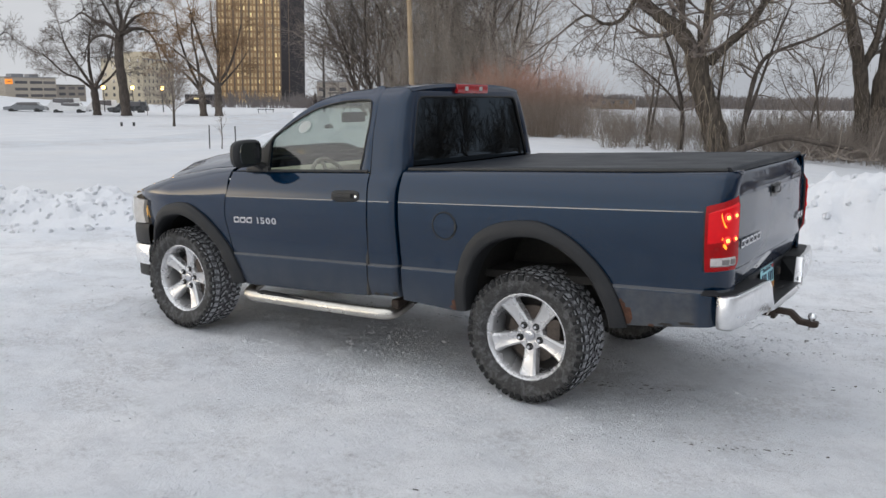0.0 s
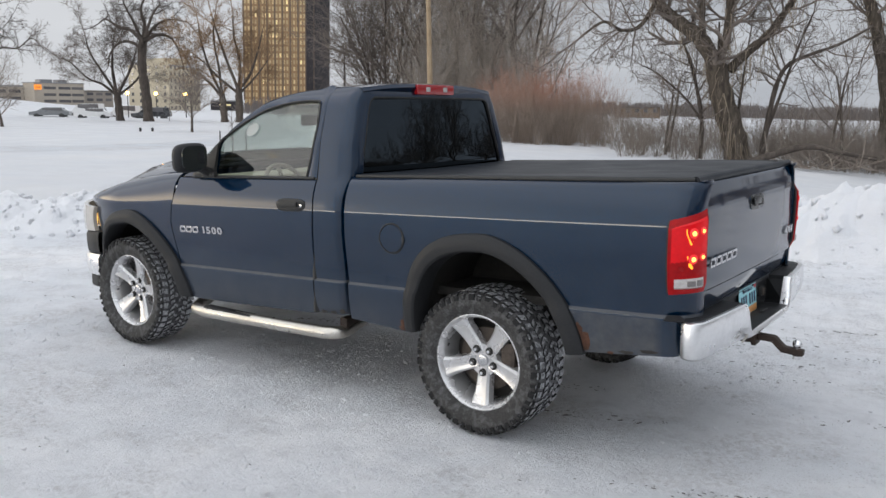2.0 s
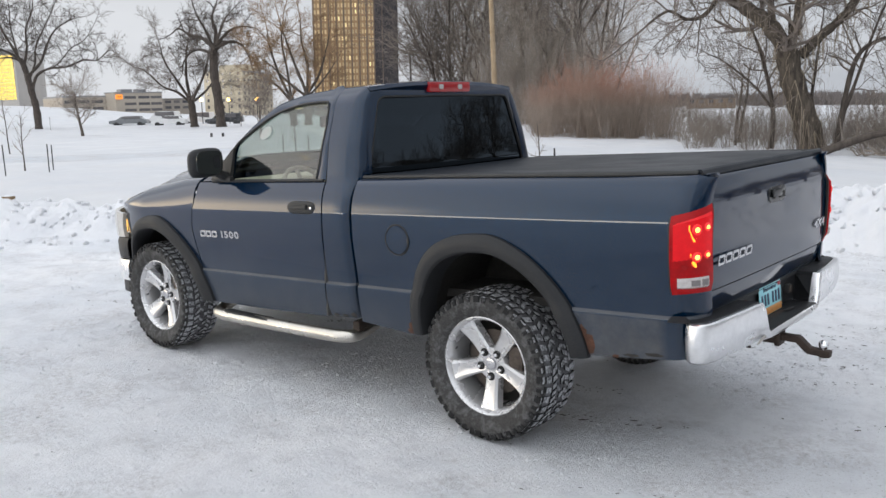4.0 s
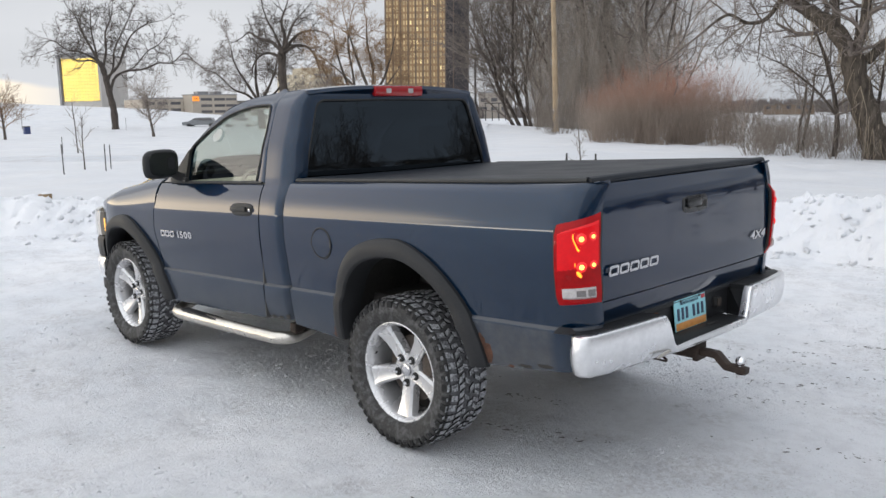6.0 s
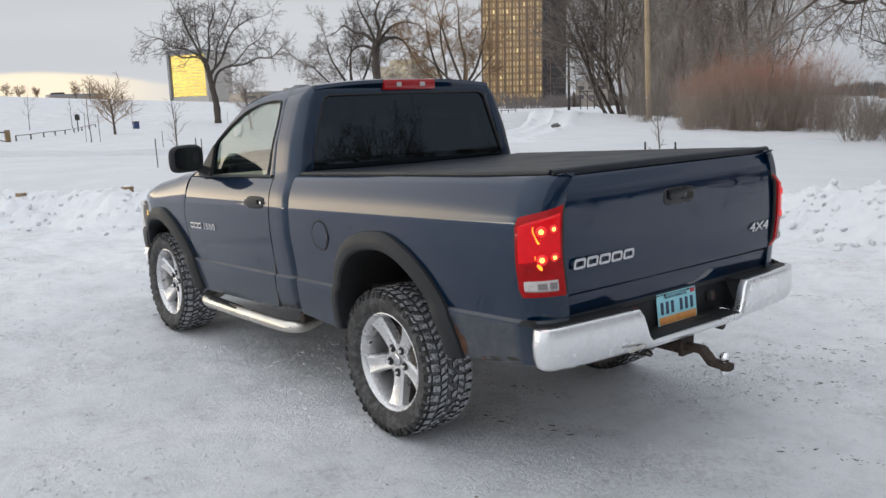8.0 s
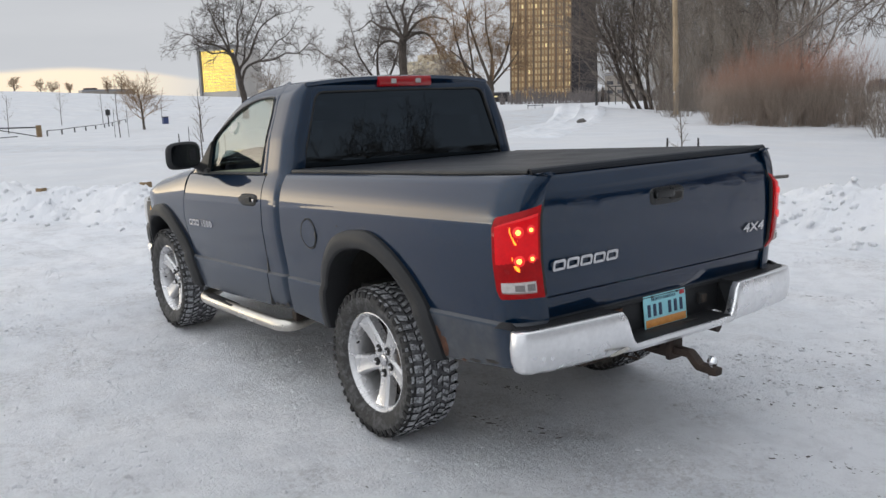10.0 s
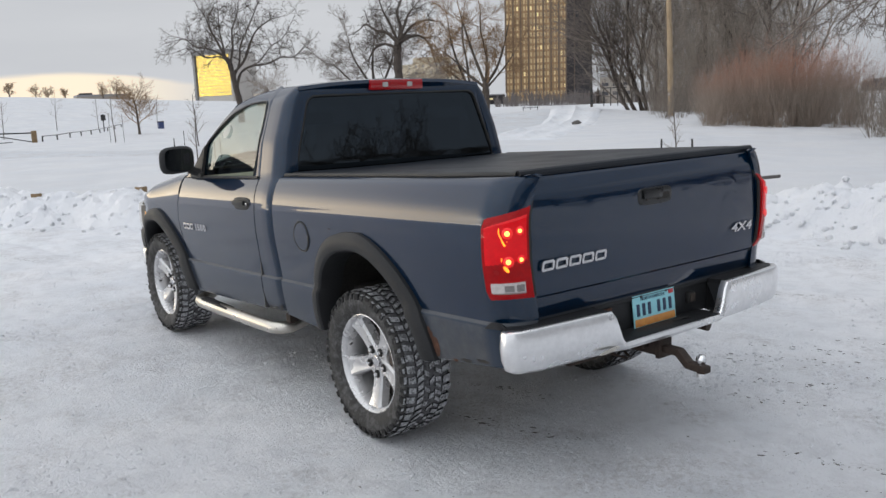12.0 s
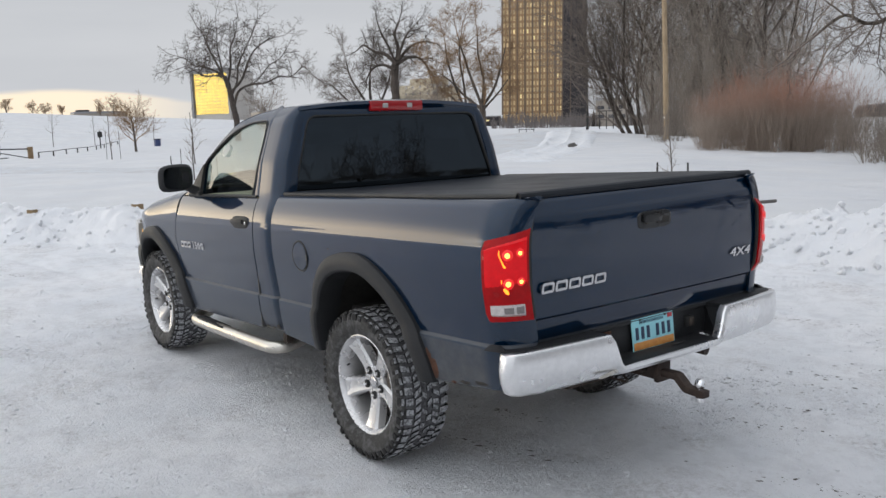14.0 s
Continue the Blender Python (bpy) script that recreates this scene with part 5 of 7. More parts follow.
plate = plate_piece("number_plate", box(0, 0, 0, 0.004, 0.305, 0.152, 0.0015), PLATE_BLUE, truck, "pale blue number plate with golden prairie foot")
plate_piece("plate_foot", box(0.0028, 0, -0.055, 0.003, 0.290, 0.036, 0.001), PLATE_GOLD, plate)
plate_piece("plate_sticker", box(0.0032, 0.126, 0.060, 0.003, 0.034, 0.020, 0.001), PLATE_RED, plate)
for i, y in enumerate((-0.118, -0.078, -0.038, 0.030, 0.072, 0.114)):
    plate_piece("plate_bar", box(0.0034, y, 0.005, 0.003, 0.019, 0.058, 0.003), PLATE_INK, plate)
state = lettering("NORTH DAKOTA", 0.022, 0.0008)
state.transform(Matrix.Translation((0.0036, -0.01, 0.055)) @ pose(0, 0, 0, 0, 0, 90))
plate_piece("plate_heading", state, PLATE_INK, plate)
for s in (-1, 1):
    plate_piece("plate_bolt", box(0.004, 0.09 * s, 0.068, 0.006, 0.012, 0.010, 0.002), DARK_METAL, plate)

# tow hitch
hitch = part("hitch_receiver", box(1.10, 0, 0.552, 0.24, 0.075, 0.075, 0.006, box(1.02, 0, 0.56, 0.08, 0.95, 0.075, 0.012)), RUSTY_STEEL, truck, "rusty square hitch receiver")
collar = box(1.215, 0, 0.552, 0.025, 0.095, 0.095, 0.006)
part("receiver_collar", collar, RUSTY_STEEL, hitch)
shank = None
for (x0, z0), (x1, z1) in (((1.20, 0.550), (1.315, 0.548)), ((1.305, 0.552), (1.365, 0.497)), ((1.355, 0.500), (1.465, 0.494))):
    L = math.hypot(x1 - x0, z1 - z0)
    shank = box(0, 0, 0, L, 0.05, 0.034, 0.006, shank, Matrix.Translation(((x0 + x1) / 2, 0, (z0 + z1) / 2)) @ pose(0, 0, 0, 0, -math.degrees(math.atan2(z1 - z0, x1 - x0)), 0))
mount = part("ball_mount", shank, RUSTY_STEEL, hitch, "dropped rusty ball mount")
ball = lathe([(0.0, 0.563), (0.012, 0.560), (0.021, 0.552), (0.0255, 0.538), (0.022, 0.525), (0.014, 0.517), (0.014, 0.512), (0.022, 0.510), (0.022, 0.504), (0.012, 0.503), (0.012, 0.476), (0.020, 0.474), (0.020, 0.456), (0.010, 0.452), (0.0, 0.450)], 24, "Z")
ball.transform(Matrix.Translation((1.430, 0, 0)))
part("tow_ball", ball, BRIGHT, hitch, "bright chrome tow ball")
part("hitch_pin", tube([(1.15, -0.075, 0.552), (1.15, 0.075, 0.552)], 0.008, 8), DARK_METAL, hitch)
for s in (-1, 1):
    part("safety_loop", tube([(1.06, 0.10 * s, 0.52), (1.10, 0.11 * s, 0.505), (1.12, 0.15 * s, 0.51), (1.08, 0.19 * s, 0.525), (1.05, 0.20 * s, 0.53)], 0.006, 6), RUSTY_STEEL, hitch)

# step bars
for s in (-1, 1):
    path = smoothed([(-2.36, 0.70 * s, 0.45), (-2.345, 0.88 * s, 0.382), (-2.28, 0.940 * s, 0.374), (-2.1, 0.948 * s, 0.374), (-1.6, 0.948 * s, 0.386), (-1.18, 0.946 * s, 0.398), (-1.05, 0.925 * s, 0.400), (-1.005, 0.85 * s, 0.402), (-1.0, 0.70 * s, 0.44)], 6)
    bar = part("step_bar", tube(path, 0.040, 16), STEEL, truck, "dull steel tube step bar")
    for x0, x1 in ((-2.18, -1.72),):
        part("step_tread", box((x0 + x1) / 2, 0.948 * s, 0.412, x1 - x0, 0.062, 0.012, 0.005), TRIM, bar)
    for x in (-2.30, -1.0):
        part("step_bracket", box(x, 0.74 * s, 0.455, 0.06, 0.26, 0.07, 0.015), RUSTY_STEEL, bar)

# chassis
for s in (-1, 1):
    body_part("frame_rail", box(-1.35, 0.42 * s, 0.585, 4.7, 0.08, 0.14, 0.01), UNDER)
body_part("floor_pan", box(-1.7, 0, 0.60, 1.6, 1.70, 0.06, 0.01), UNDER)
body_part("rocker_panel", box(-1.70, -0.84, 0.600, 1.5, 0.06, 0.06, 0.01), UNDER, both=True)
part("rear_axle", tube([(0, -0.70, 0.415), (0, -0.2, 0.415), (0, -0.12, 0.415), (0, 0.12, 0.415), (0, 0.2, 0.415), (0, 0.70, 0.415)], [0.045, 0.05, 0.14, 0.14, 0.05, 0.045], 14), UNDER, truck)
part("front_axle", tube([(-3.06, -0.70, 0.415), (-3.06, 0.70, 0.415)], 0.05, 10), UNDER, truck)
part("drive_shaft", tube([(-0.12, 0, 0.43), (-1.9, 0, 0.55)], 0.045, 10), UNDER, truck)
for s in (-1, 1):
    part("leaf_spring", box(0.0, 0.50 * s, 0.50, 1.4, 0.06, 0.05, 0.012), UNDER, truck)
    part("shock_absorber", tube([(0.10, 0.55 * s, 0.40), (0.22, 0.50 * s, 0.75)], 0.03, 10), UNDER, truck)
part("exhaust_pipe", tube([(-2.0, 0.30, 0.46), (-0.4, 0.42, 0.46), (0.3, 0.62, 0.52), (0.95, 0.72, 0.47)], 0.035, 10), RUSTY_STEEL, truck)
part("spare_tyre", lathe([(0.18, -0.09), (0.30, -0.10), (0.355, -0.07), (0.36, 0.07), (0.30, 0.10), (0.18, 0.09), (0.18, -0.09)], 32, "Z"), UNDER, truck, m=Matrix.Translation((0.62, 0, 0.64)))

# rust and grime on the flank
def flank_patch(x, z, rx, rz, seed, lift=0.003):
    rng = random.Random(seed)
    rows = []
    for r in (0.001, 0.5, 1.0):
        row = []
        for i in range(20):
            a = 2 * math.pi * i / 20
            k = r * (0.75 + 0.35 * noise.noise(Vector((math.cos(a) * 1.5 + seed, math.sin(a) * 1.5, 0))))
            px, pz = x + rx * k * math.cos(a), z + rz * k * math.sin(a)
            row.append((px, -(half_width(pz, px) + (lift if r < 1 else 0.0005)), pz))
        rows.append(row)
    return sheet(rows, closed=True)


for x, z, rx, rz, seed in ((0.640, 0.605, 0.055, 0.070, 3), (0.610, 0.655, 0.030, 0.06, 4), (0.78, 0.562, 0.02, 0.012, 5), (-0.495, 0.565, 0.02, 0.04, 6), (-0.50, 0.535, 0.03, 0.025, 7)):
    body_part("rust_spot", flank_patch(x, z, rx, rz, seed), RUST, bed_near, "brown flaking rust behind the arch")
for x, z, rx, rz, seed in ((0.86, 0.575, 0.05, 0.012, 11), (0.97, 0.59, 0.06, 0.012, 12)):
    body_part("peeled_spot", flank_patch(x, z, rx, rz, seed), UNDER, bed_near)
for x, z, rx, rz, seed in ((-1.10, 0.572, 0.03, 0.015, 13), (-1.02, 0.575, 0.035, 0.014, 14), (-0.95, 0.585, 0.03, 0.02, 15)):
    body_part("rust_hole", flank_patch(x, z, rx, rz, seed), UNDER, truck, "dark rusted-through hole along the cab sill")
body_part("paint_chip", flank_patch(-0.21, 1.118, 0.012, 0.005, 16), UNDER, bed_near)

# ---- wheels ----
R_TYRE = 0.402


def spoke():
    """One broad five-spoke arm, hub to lip, with a shallow central trough; it points along +x and faces -y."""
    rows = []
    for r, half, face, drop in ((0.040, 0.036, -0.055, 0.030), (0.085, 0.040, -0.060, 0.034), (0.13, 0.041, -0.066, 0.036), (0.18, 0.045, -0.076, 0.036), (0.222, 0.053, -0.088, 0.032), (0.247, 0.064, -0.096, 0.026)):
        rows.append([(r, face + drop + 0.02, -half * 1.10), (r, face + 0.012, -half), (r, face, -half * 0.72), (r, face + 0.004, -half * 0.25), (r, face + 0.004, half * 0.25), (r, face, half * 0.72), (r, face + 0.012, half), (r, face + drop + 0.02, half * 1.10)])
    b = sheet(rows, closed=True)
    return b


def tread_blocks():
    """Shoulder lugs and staggered centre blocks: the bodies, and their worn faces."""
    verts, faces, tops = [], [], []
    rng = random.Random(4)

    def block(a, y, da, dy, r0, r1, skew=0.0):
        base = len(verts)
        a, y, da, dy, skew = a + rng.gauss(0, 0.006), y + rng.gauss(0, 0.002), da * rng.uniform(0.8, 1.15), dy * rng.uniform(0.85, 1.1), skew * rng.uniform(0.2, 1.5)
        r1 -= rng.random() * 0.003
        for r in (r0, r1):
            k = 1 if r == r0 else 0.88
            for sa, sy in ((-1, -1), (1, -1), (1, 1), (-1, 1)):
                ang = a + (sa * da * k + sy * skew) / R_TYRE
                verts.append((r * math.cos(ang), y + sy * dy * k, r * math.sin(ang)))
        tops.append([base + i for i in (4, 5, 6, 7)])
        for f in ((0, 1, 5, 4), (1, 2, 6, 5), (2, 3, 7, 6), (3, 0, 4, 7)):
            faces.append([base + i for i in f])
    for i in range(46):
        a = 2 * math.pi * i / 46
        for side in (-1, 1):
            b = a + (0.05 if side > 0 else 0)
            block(b, side * 0.106, 0.0205, 0.027, R_TYRE - 0.020, R_TYRE - 0.003, 0.005 * side)
            block(b, side * 0.135, 0.019 - 0.006 * (i % 2), 0.012, R_TYRE - 0.052, R_TYRE - 0.015 - 0.006 * (i % 2))
    for i in range(62):
        a = 2 * math.pi * i / 62
        block(a, -0.054, 0.0135, 0.022, R_TYRE - 0.016, R_TYRE, 0.011)
        block(a + 0.05, 0.054, 0.0135, 0.022, R_TYRE - 0.016, R_TYRE, -0.011)
        block(a + 0.03, 0.016 if i % 2 else -0.016, 0.0145, 0.017, R_TYRE - 0.016, R_TYRE, 0.008 if i % 2 else -0.008)
    out = []
    for group in (faces, tops):
        me = bpy.data.meshes.new("tmp")
        me.from_pydata(verts, [], group)
        b = bmesh.new()
        b.from_mesh(me)
        bpy.data.meshes.remove(me)
        bmesh.ops.delete(b, geom=[v for v in b.verts if not v.link_faces], context="VERTS")
        out.append(b)
    return out


BARREL = [(0.262, -0.100), (0.268, -0.108), (0.268, -0.116), (0.262, -0.119), (0.254, -0.112), (0.247, -0.098), (0.240, -0.085), (0.236, -0.03), (0.230, 0.06), (0.238, 0.10), (0.262, 0.112)]
TYRE_PROFILE = [(0.250, -0.100), (0.268, -0.118), (0.285, -0.130), (0.315, -0.142), (0.345, -0.146), (0.362, -0.143), (0.377, -0.136), (0.386, -0.120), (0.390, -0.07), (0.391, 0), (0.390, 0.07), (0.386, 0.120),
                (0.377, 0.136), (0.362, 0.143), (0.345, 0.146), (0.315, 0.142), (0.285, 0.130), (0.262, 0.112), (0.250, 0.100)]
wheel_meshes = {}


def build_wheel(m):
    """A wheel facing -y; the meshes are shared by all four."""
    if not wheel_meshes:
        w = part("wheel", lathe(BARREL, 64), ALLOY, truck, "silver five-spoke alloy wheel on a snow-caked all-terrain tyre", m=m)
        lugs, lug_faces = tread_blocks()
        kids = [part("tyre", lathe(TYRE_PROFILE, 72), TYRE, w, "black tyre sidewall dusted with snow"),
                part("tread", lugs, TREAD, w, "lugged tread packed with snow", smooth=False),
                part("lug_snow", lug_faces, LUG_FACE, w, "lug faces smeared with snow", smooth=False)]
        kids.append(part("packed_snow", lathe([(0.381, -0.125), (0.3895, -0.115), (0.3925, -0.07), (0.3930, 0), (0.3925, 0.07), (0.3895, 0.115), (0.381, 0.125)], 72), PACKED, w, "snow packed between the tread lugs"))
        arm = part("spoke", spoke(), ALLOY, w, m=pose(0, 0, 0, 0, 90, 0))
        kids.append(arm)
        for k in range(1, 5):
            kids.append(again(arm, pose(0, 0, 0, 0, 90 + 72 * k, 0)))
        kids.append(part("hub", lathe([(0.0, -0.050), (0.088, -0.052), (0.094, -0.040), (0.090, 0.03), (0.0, 0.03)], 36), ALLOY, w))
        kids.append(part("centre_cap", lathe([(0.0, -0.066), (0.020, -0.067), (0.031, -0.063), (0.033, -0.050)], 28), BADGE, w))
        nut = part("lug_nut", lathe([(0.0, -0.078), (0.008, -0.077), (0.0105, -0.072), (0.0105, -0.050)], 10), BRIGHT, w)
        seat_b = part("lug_seat", lathe([(0.011, -0.056), (0.017, -0.062), (0.020, -0.0645), (0.022, -0.060), (0.022, -0.050)], 16), RUBBER, w)
        for k in range(5):
            a = radians(90 + 72 * k + 180)
            at = Matrix.Translation((0.070 * math.cos(a), 0, 0.070 * math.sin(a)))
            if k == 0:
                nut.matrix_basis = seat_b.matrix_basis = at
            else:
                kids += [again(nut, at), again(seat_b, at)]
        kids += [nut, seat_b]
        kids.append(part("brake_disc", lathe([(0.08, -0.005), (0.175, -0.005), (0.175, 0.02), (0.08, 0.02)], 40), DARK_METAL, w))
        kids.append(part("brake_caliper", box(0.15, 0.0, 0.04, 0.09, 0.10, 0.16, 0.02), DARK_METAL, w))
        kids.append(part("wheel_back", lathe([(0.0, 0.05), (0.232, 0.05)], 40), UNDER, w))
        kids.append(part("valve_stem", tube([(-0.215, -0.075, 0.06), (-0.205, -0.095, 0.058)], 0.005, 6), RUBBER, w))
        wheel_meshes["w"], wheel_meshes["kids"] = w, kids
        return w
    w = again(wheel_meshes["w"], m)
    tagged(w, wheel_meshes["w"]["label"])
    for kid in wheel_meshes["kids"]:
        o = again(kid, kid.matrix_basis.copy(), w)
        if "label" in kid:
            tagged(o, kid["label"])
    return w


build_wheel(pose(0.013, -0.806, 0.404, 0, 0, 0))
build_wheel(pose(-3.06, -0.814, 0.400, 0, -22, 0))
build_wheel(pose(0, 0.828, 0.400, 0, 30, 180))
build_wheel(pose(-3.06, 0.828, 0.400, 0, 50, 180))

# ---- bare winter trees ----


class Sticks:
    """Tapered round sticks gathered into one mesh."""

    def __init__(self):
        self.v, self.f = [], []

    def stick(self, pts, radii, sides):
        base, side = len(self.v), None
        n = len(pts)
        for i, p in enumerate(pts):
            d = (pts[min(i + 1, n - 1)] - pts[max(i - 1, 0)]).normalized()
            if side is None:
                side = d.orthogonal().normalized()
            side = (side - d * side.dot(d)).normalized()
            up = d.cross(side)
            for k in range(sides):
                a = 2 * math.pi * k / sides
                self.v.append(p + (side * math.cos(a) + up * math.sin(a)) * radii[i])
        for i in range(n - 1):
            for k in range(sides):
                a, b = base + i * sides + k, base + i * sides + (k + 1) % sides
                self.f.append((a, b, b + sides, a + sides))

    def link(self, name, material, parent=None, label=""):
        me = bpy.data.meshes.new(name)
        me.from_pydata(self.v, [], self.f)
        me.polygons.foreach_set("use_smooth", [True] * len(self.f))
        me.materials.append(material)
        ob = new(name, me)
        ob.parent = parent
        return tagged(ob, label)


def shake(rng, s):
    return Vector((rng.gauss(0, s), rng.gauss(0, s), rng.gauss(0, s)))


class Kind:
    """How a tree of one kind branches, level by level."""

    def __init__(self, counts, angles, ratios, wobble, lift, start, segs=(9, 7, 5, 4, 3), thin=0.55, twig=0.008, sides=(10, 7, 5, 3, 3), taper=0.45):
        self.counts, self.angles, self.ratios, self.wobble, self.lift, self.start = counts, angles, ratios, wobble, lift, start
        self.segs, self.thin, self.twig, self.sides, self.taper = segs, thin, twig, sides, taper


def grow(rng, kind, trunk, crown, p, d, length, r, level, last):
    n = kind.segs[level]
    pts, radii, p = [p], [r], p.copy()
    end = max(r * (kind.taper if level < last else 0.3), kind.twig * 0.6)
    for i in range(n):
        d = (d + shake(rng, kind.wobble[level]) + Vector((0, 0, kind.lift[level]))).normalized()
        p = p + d * length / n
        pts.append(p)
        radii.append(r + (end - r) * (i + 1) / n)
    if level == 0:
        radii[0] *= 1.22
    (trunk if level == 0 else crown).stick(pts, radii, kind.sides[level])
    if level == last:
        return
    count = kind.counts[level]
    turn = rng.uniform(0, 6.28)
    for c in range(count):
        t = kind.start[level] + (1 - kind.start[level]) * (c + rng.random()) / count
        if c == count - 1:
            t = 1.0
        i = min(int(t * n), n - 1)
        q = pts[i].lerp(pts[i + 1], t * n - i)
        axis = (pts[i + 1] - pts[i]).normalized()
        side = axis.orthogonal().normalized()
        turn += 2.4 + rng.uniform(-0.5, 0.5)
        side = Matrix.Rotation(turn, 3, axis) @ side
        ang = radians(kind.angles[level] * rng.uniform(0.6, 1.3))
        way = axis * math.cos(ang) + side * math.sin(ang)
        rr = max((r + (end - r) * t) * kind.thin * rng.uniform(0.8, 1.15), kind.twig)
        grow(rng, kind, trunk, crown, q, way, length * kind.ratios[level] * rng.uniform(0.7, 1.2) * (1.15 - 0.35 * t), rr, level + 1, last)


SPREADING = Kind((8, 9, 8, 7), (58, 55, 52, 48), (0.98, 0.60, 0.50, 0.5), (0.05, 0.20, 0.27, 0.30, 0.3), (0.02, 0.05, 0.02, -0.01, -0.03), (0.42, 0.22, 0.15, 0.1), thin=0.56, twig=0.013)
UPRIGHT = Kind((9, 9, 8, 7), (32, 36, 38, 36), (0.80, 0.60, 0.54, 0.5), (0.06, 0.11, 0.15, 0.18, 0.2), (0.03, 0.06, 0.06, 0.05, 0.04), (0.15, 0.15, 0.12, 0.1), thin=0.50, twig=0.012)
BIG_WILLOW = Kind((7, 6, 5, 4), (44, 46, 44, 42), (0.85, 0.60, 0.50, 0.5), (0.05, 0.12, 0.17, 0.20, 0.2), (0.01, 0.05, 0.03, 0.0, -0.04), (0.42, 0.22, 0.15, 0.1), thin=0.60, twig=0.009)
YOUNG = Kind((6, 4, 4, 3), (38, 42, 42, 40), (0.62, 0.62, 0.58, 0.55), (0.07, 0.14, 0.18, 0.2, 0.2), (0.03, 0.05, 0.04, 0.03, 0.0), (0.3, 0.2, 0.15, 0.1), thin=0.5, twig=0.007)
SAPLING = Kind((8, 4, 3), (48, 40, 38), (0.27, 0.5, 0.5), (0.03, 0.10, 0.15, 0.2), (0.03, 0.06, 0.04, 0.02), (0.30, 0.2, 0.2), segs=(7, 4, 3, 2), twig=0.006, sides=(7, 4, 3, 3))
SMALL = Kind((15, 10, 8), (50, 45, 40), (0.62, 0.55, 0.5), (0.04, 0.12, 0.16, 0.2), (0.03, 0.05, 0.04, 0.02), (0.25, 0.15, 0.15), segs=(7, 5, 4, 3), thin=0.45, twig=0.010, sides=(7, 5, 3, 3))

THICKET = Kind((10, 8, 7, 6), (30, 40, 42, 42), (0.62, 0.56, 0.52, 0.5), (0.10, 0.14, 0.18, 0.22, 0.2), (0.03, 0.05, 0.03, 0.02, 0.0), (0.04, 0.12, 0.12, 0.1), thin=0.60, twig=0.0085)


def tree(name, label, x, y, high, r, kind, seed, bark, twigs, lean=(0, 0, 1), last=4, group="", z=None, category="tree"):
    rng = random.Random(seed)
    base = thing(name, label, category, Matrix.Translation((x, y, ground_z(x, y) - 0.12 if z is None else z)), group)
    trunk, crown = Sticks(), Sticks()
    grow(rng, kind, trunk, crown, Vector((0, 0, 0)), Vector(lean).normalized(), high, r, 0, last)
    trunk.link("trunk", bark, base)
    crown.link("crown", twigs, base)
    return base


# nearest big trees at the edge of the brush
def limbed_tree(label, x, y, turn, limbs, seed, spawn=5, reach=3.0, name="willow_tree", group="big willows", kind=None, bark=None, twigs=None, depth=0.35, fork=0.34, least=0.04, vines=0):
    """A big tree whose main limbs follow given lines (across, up); finer branches grow from them."""
    kind, bark, twigs = kind or BIG_WILLOW, bark or BARK_WILLOW, twigs or TWIG_GREY
    rng = random.Random(seed)
    base = thing(name, label, "tree", Matrix.Translation((x, y, ground_z(x, y) - 0.15)) @ pose(0, 0, 0, 0, 0, turn), group)
    crown, strands = Sticks(), Sticks()
    for number, (line, r0, r1, first) in enumerate(limbs):
        phase = rng.uniform(0, 6.28) if number and depth > 0.5 else 0.0
        path = smoothed([Vector((a, depth * math.sin(a * (1.3 if depth < 0.5 else 0.6) + phase) * min(b / 6, 1), b)) for a, b in line], 5)
        n = len(path)
        limb = Sticks()
        limb.stick(path, [(r0 + (r1 - r0) * i / (n - 1)) * (1 + 0.10 * math.sin(i * 2.1)) * (1.25 if number == 0 and i == 0 else 1) for i in range(n)], 14 if r0 > 0.3 else 8)
        limb.link("limb" if number else "trunk", bark, base)
        for k in range(int(spawn * (1 - first)) + 1):
            i = min(int((first + (1 - first) * (k + rng.random()) / spawn) * (n - 1)), n - 2)
            axis = (path[i + 1] - path[i]).normalized()
            side = Matrix.Rotation(rng.uniform(0, 6.28), 3, axis) @ axis.orthogonal().normalized()
            way = (axis * rng.uniform(0.2, 0.9) + side).normalized()
            grow(rng, kind, crown, crown, path[i], way, reach * rng.uniform(0.6, 1.2), max((r0 + (r1 - r0) * i / n) * fork, least), 1, 4)
        if vines and r0 > 0.2:
            for _k in range(vines):
                i = rng.randrange(1, n - 1)
                a = rng.uniform(0, 6.28)
                r = (r0 + (r1 - r0) * i / n) * 1.04
                p = path[i] + Vector((r * math.cos(a), r * math.sin(a), rng.uniform(-0.2, 0.2)))
                L = min(rng.uniform(0.5, 1.9), p.z)
                q = p + Vector((rng.gauss(0, 0.10), rng.gauss(0, 0.10), -L * 0.5))
                strands.stick([p, q, q + Vector((rng.gauss(0, 0.07), rng.gauss(0, 0.07), -L * 0.5))], [0.012, 0.009, 0.005], 3)
        if number:
            grow(rng, kind, crown, crown, path[-1], (path[-1] - path[-2]).normalized(), reach * 1.2, r1, 1, 4)
    crown.link("crown", twigs, base)
    if vines:
        tagged(strands.link("vine_cover", TWIG_STRAW, base), "pale straw-coloured strands hanging on the bark", kind="stuff")


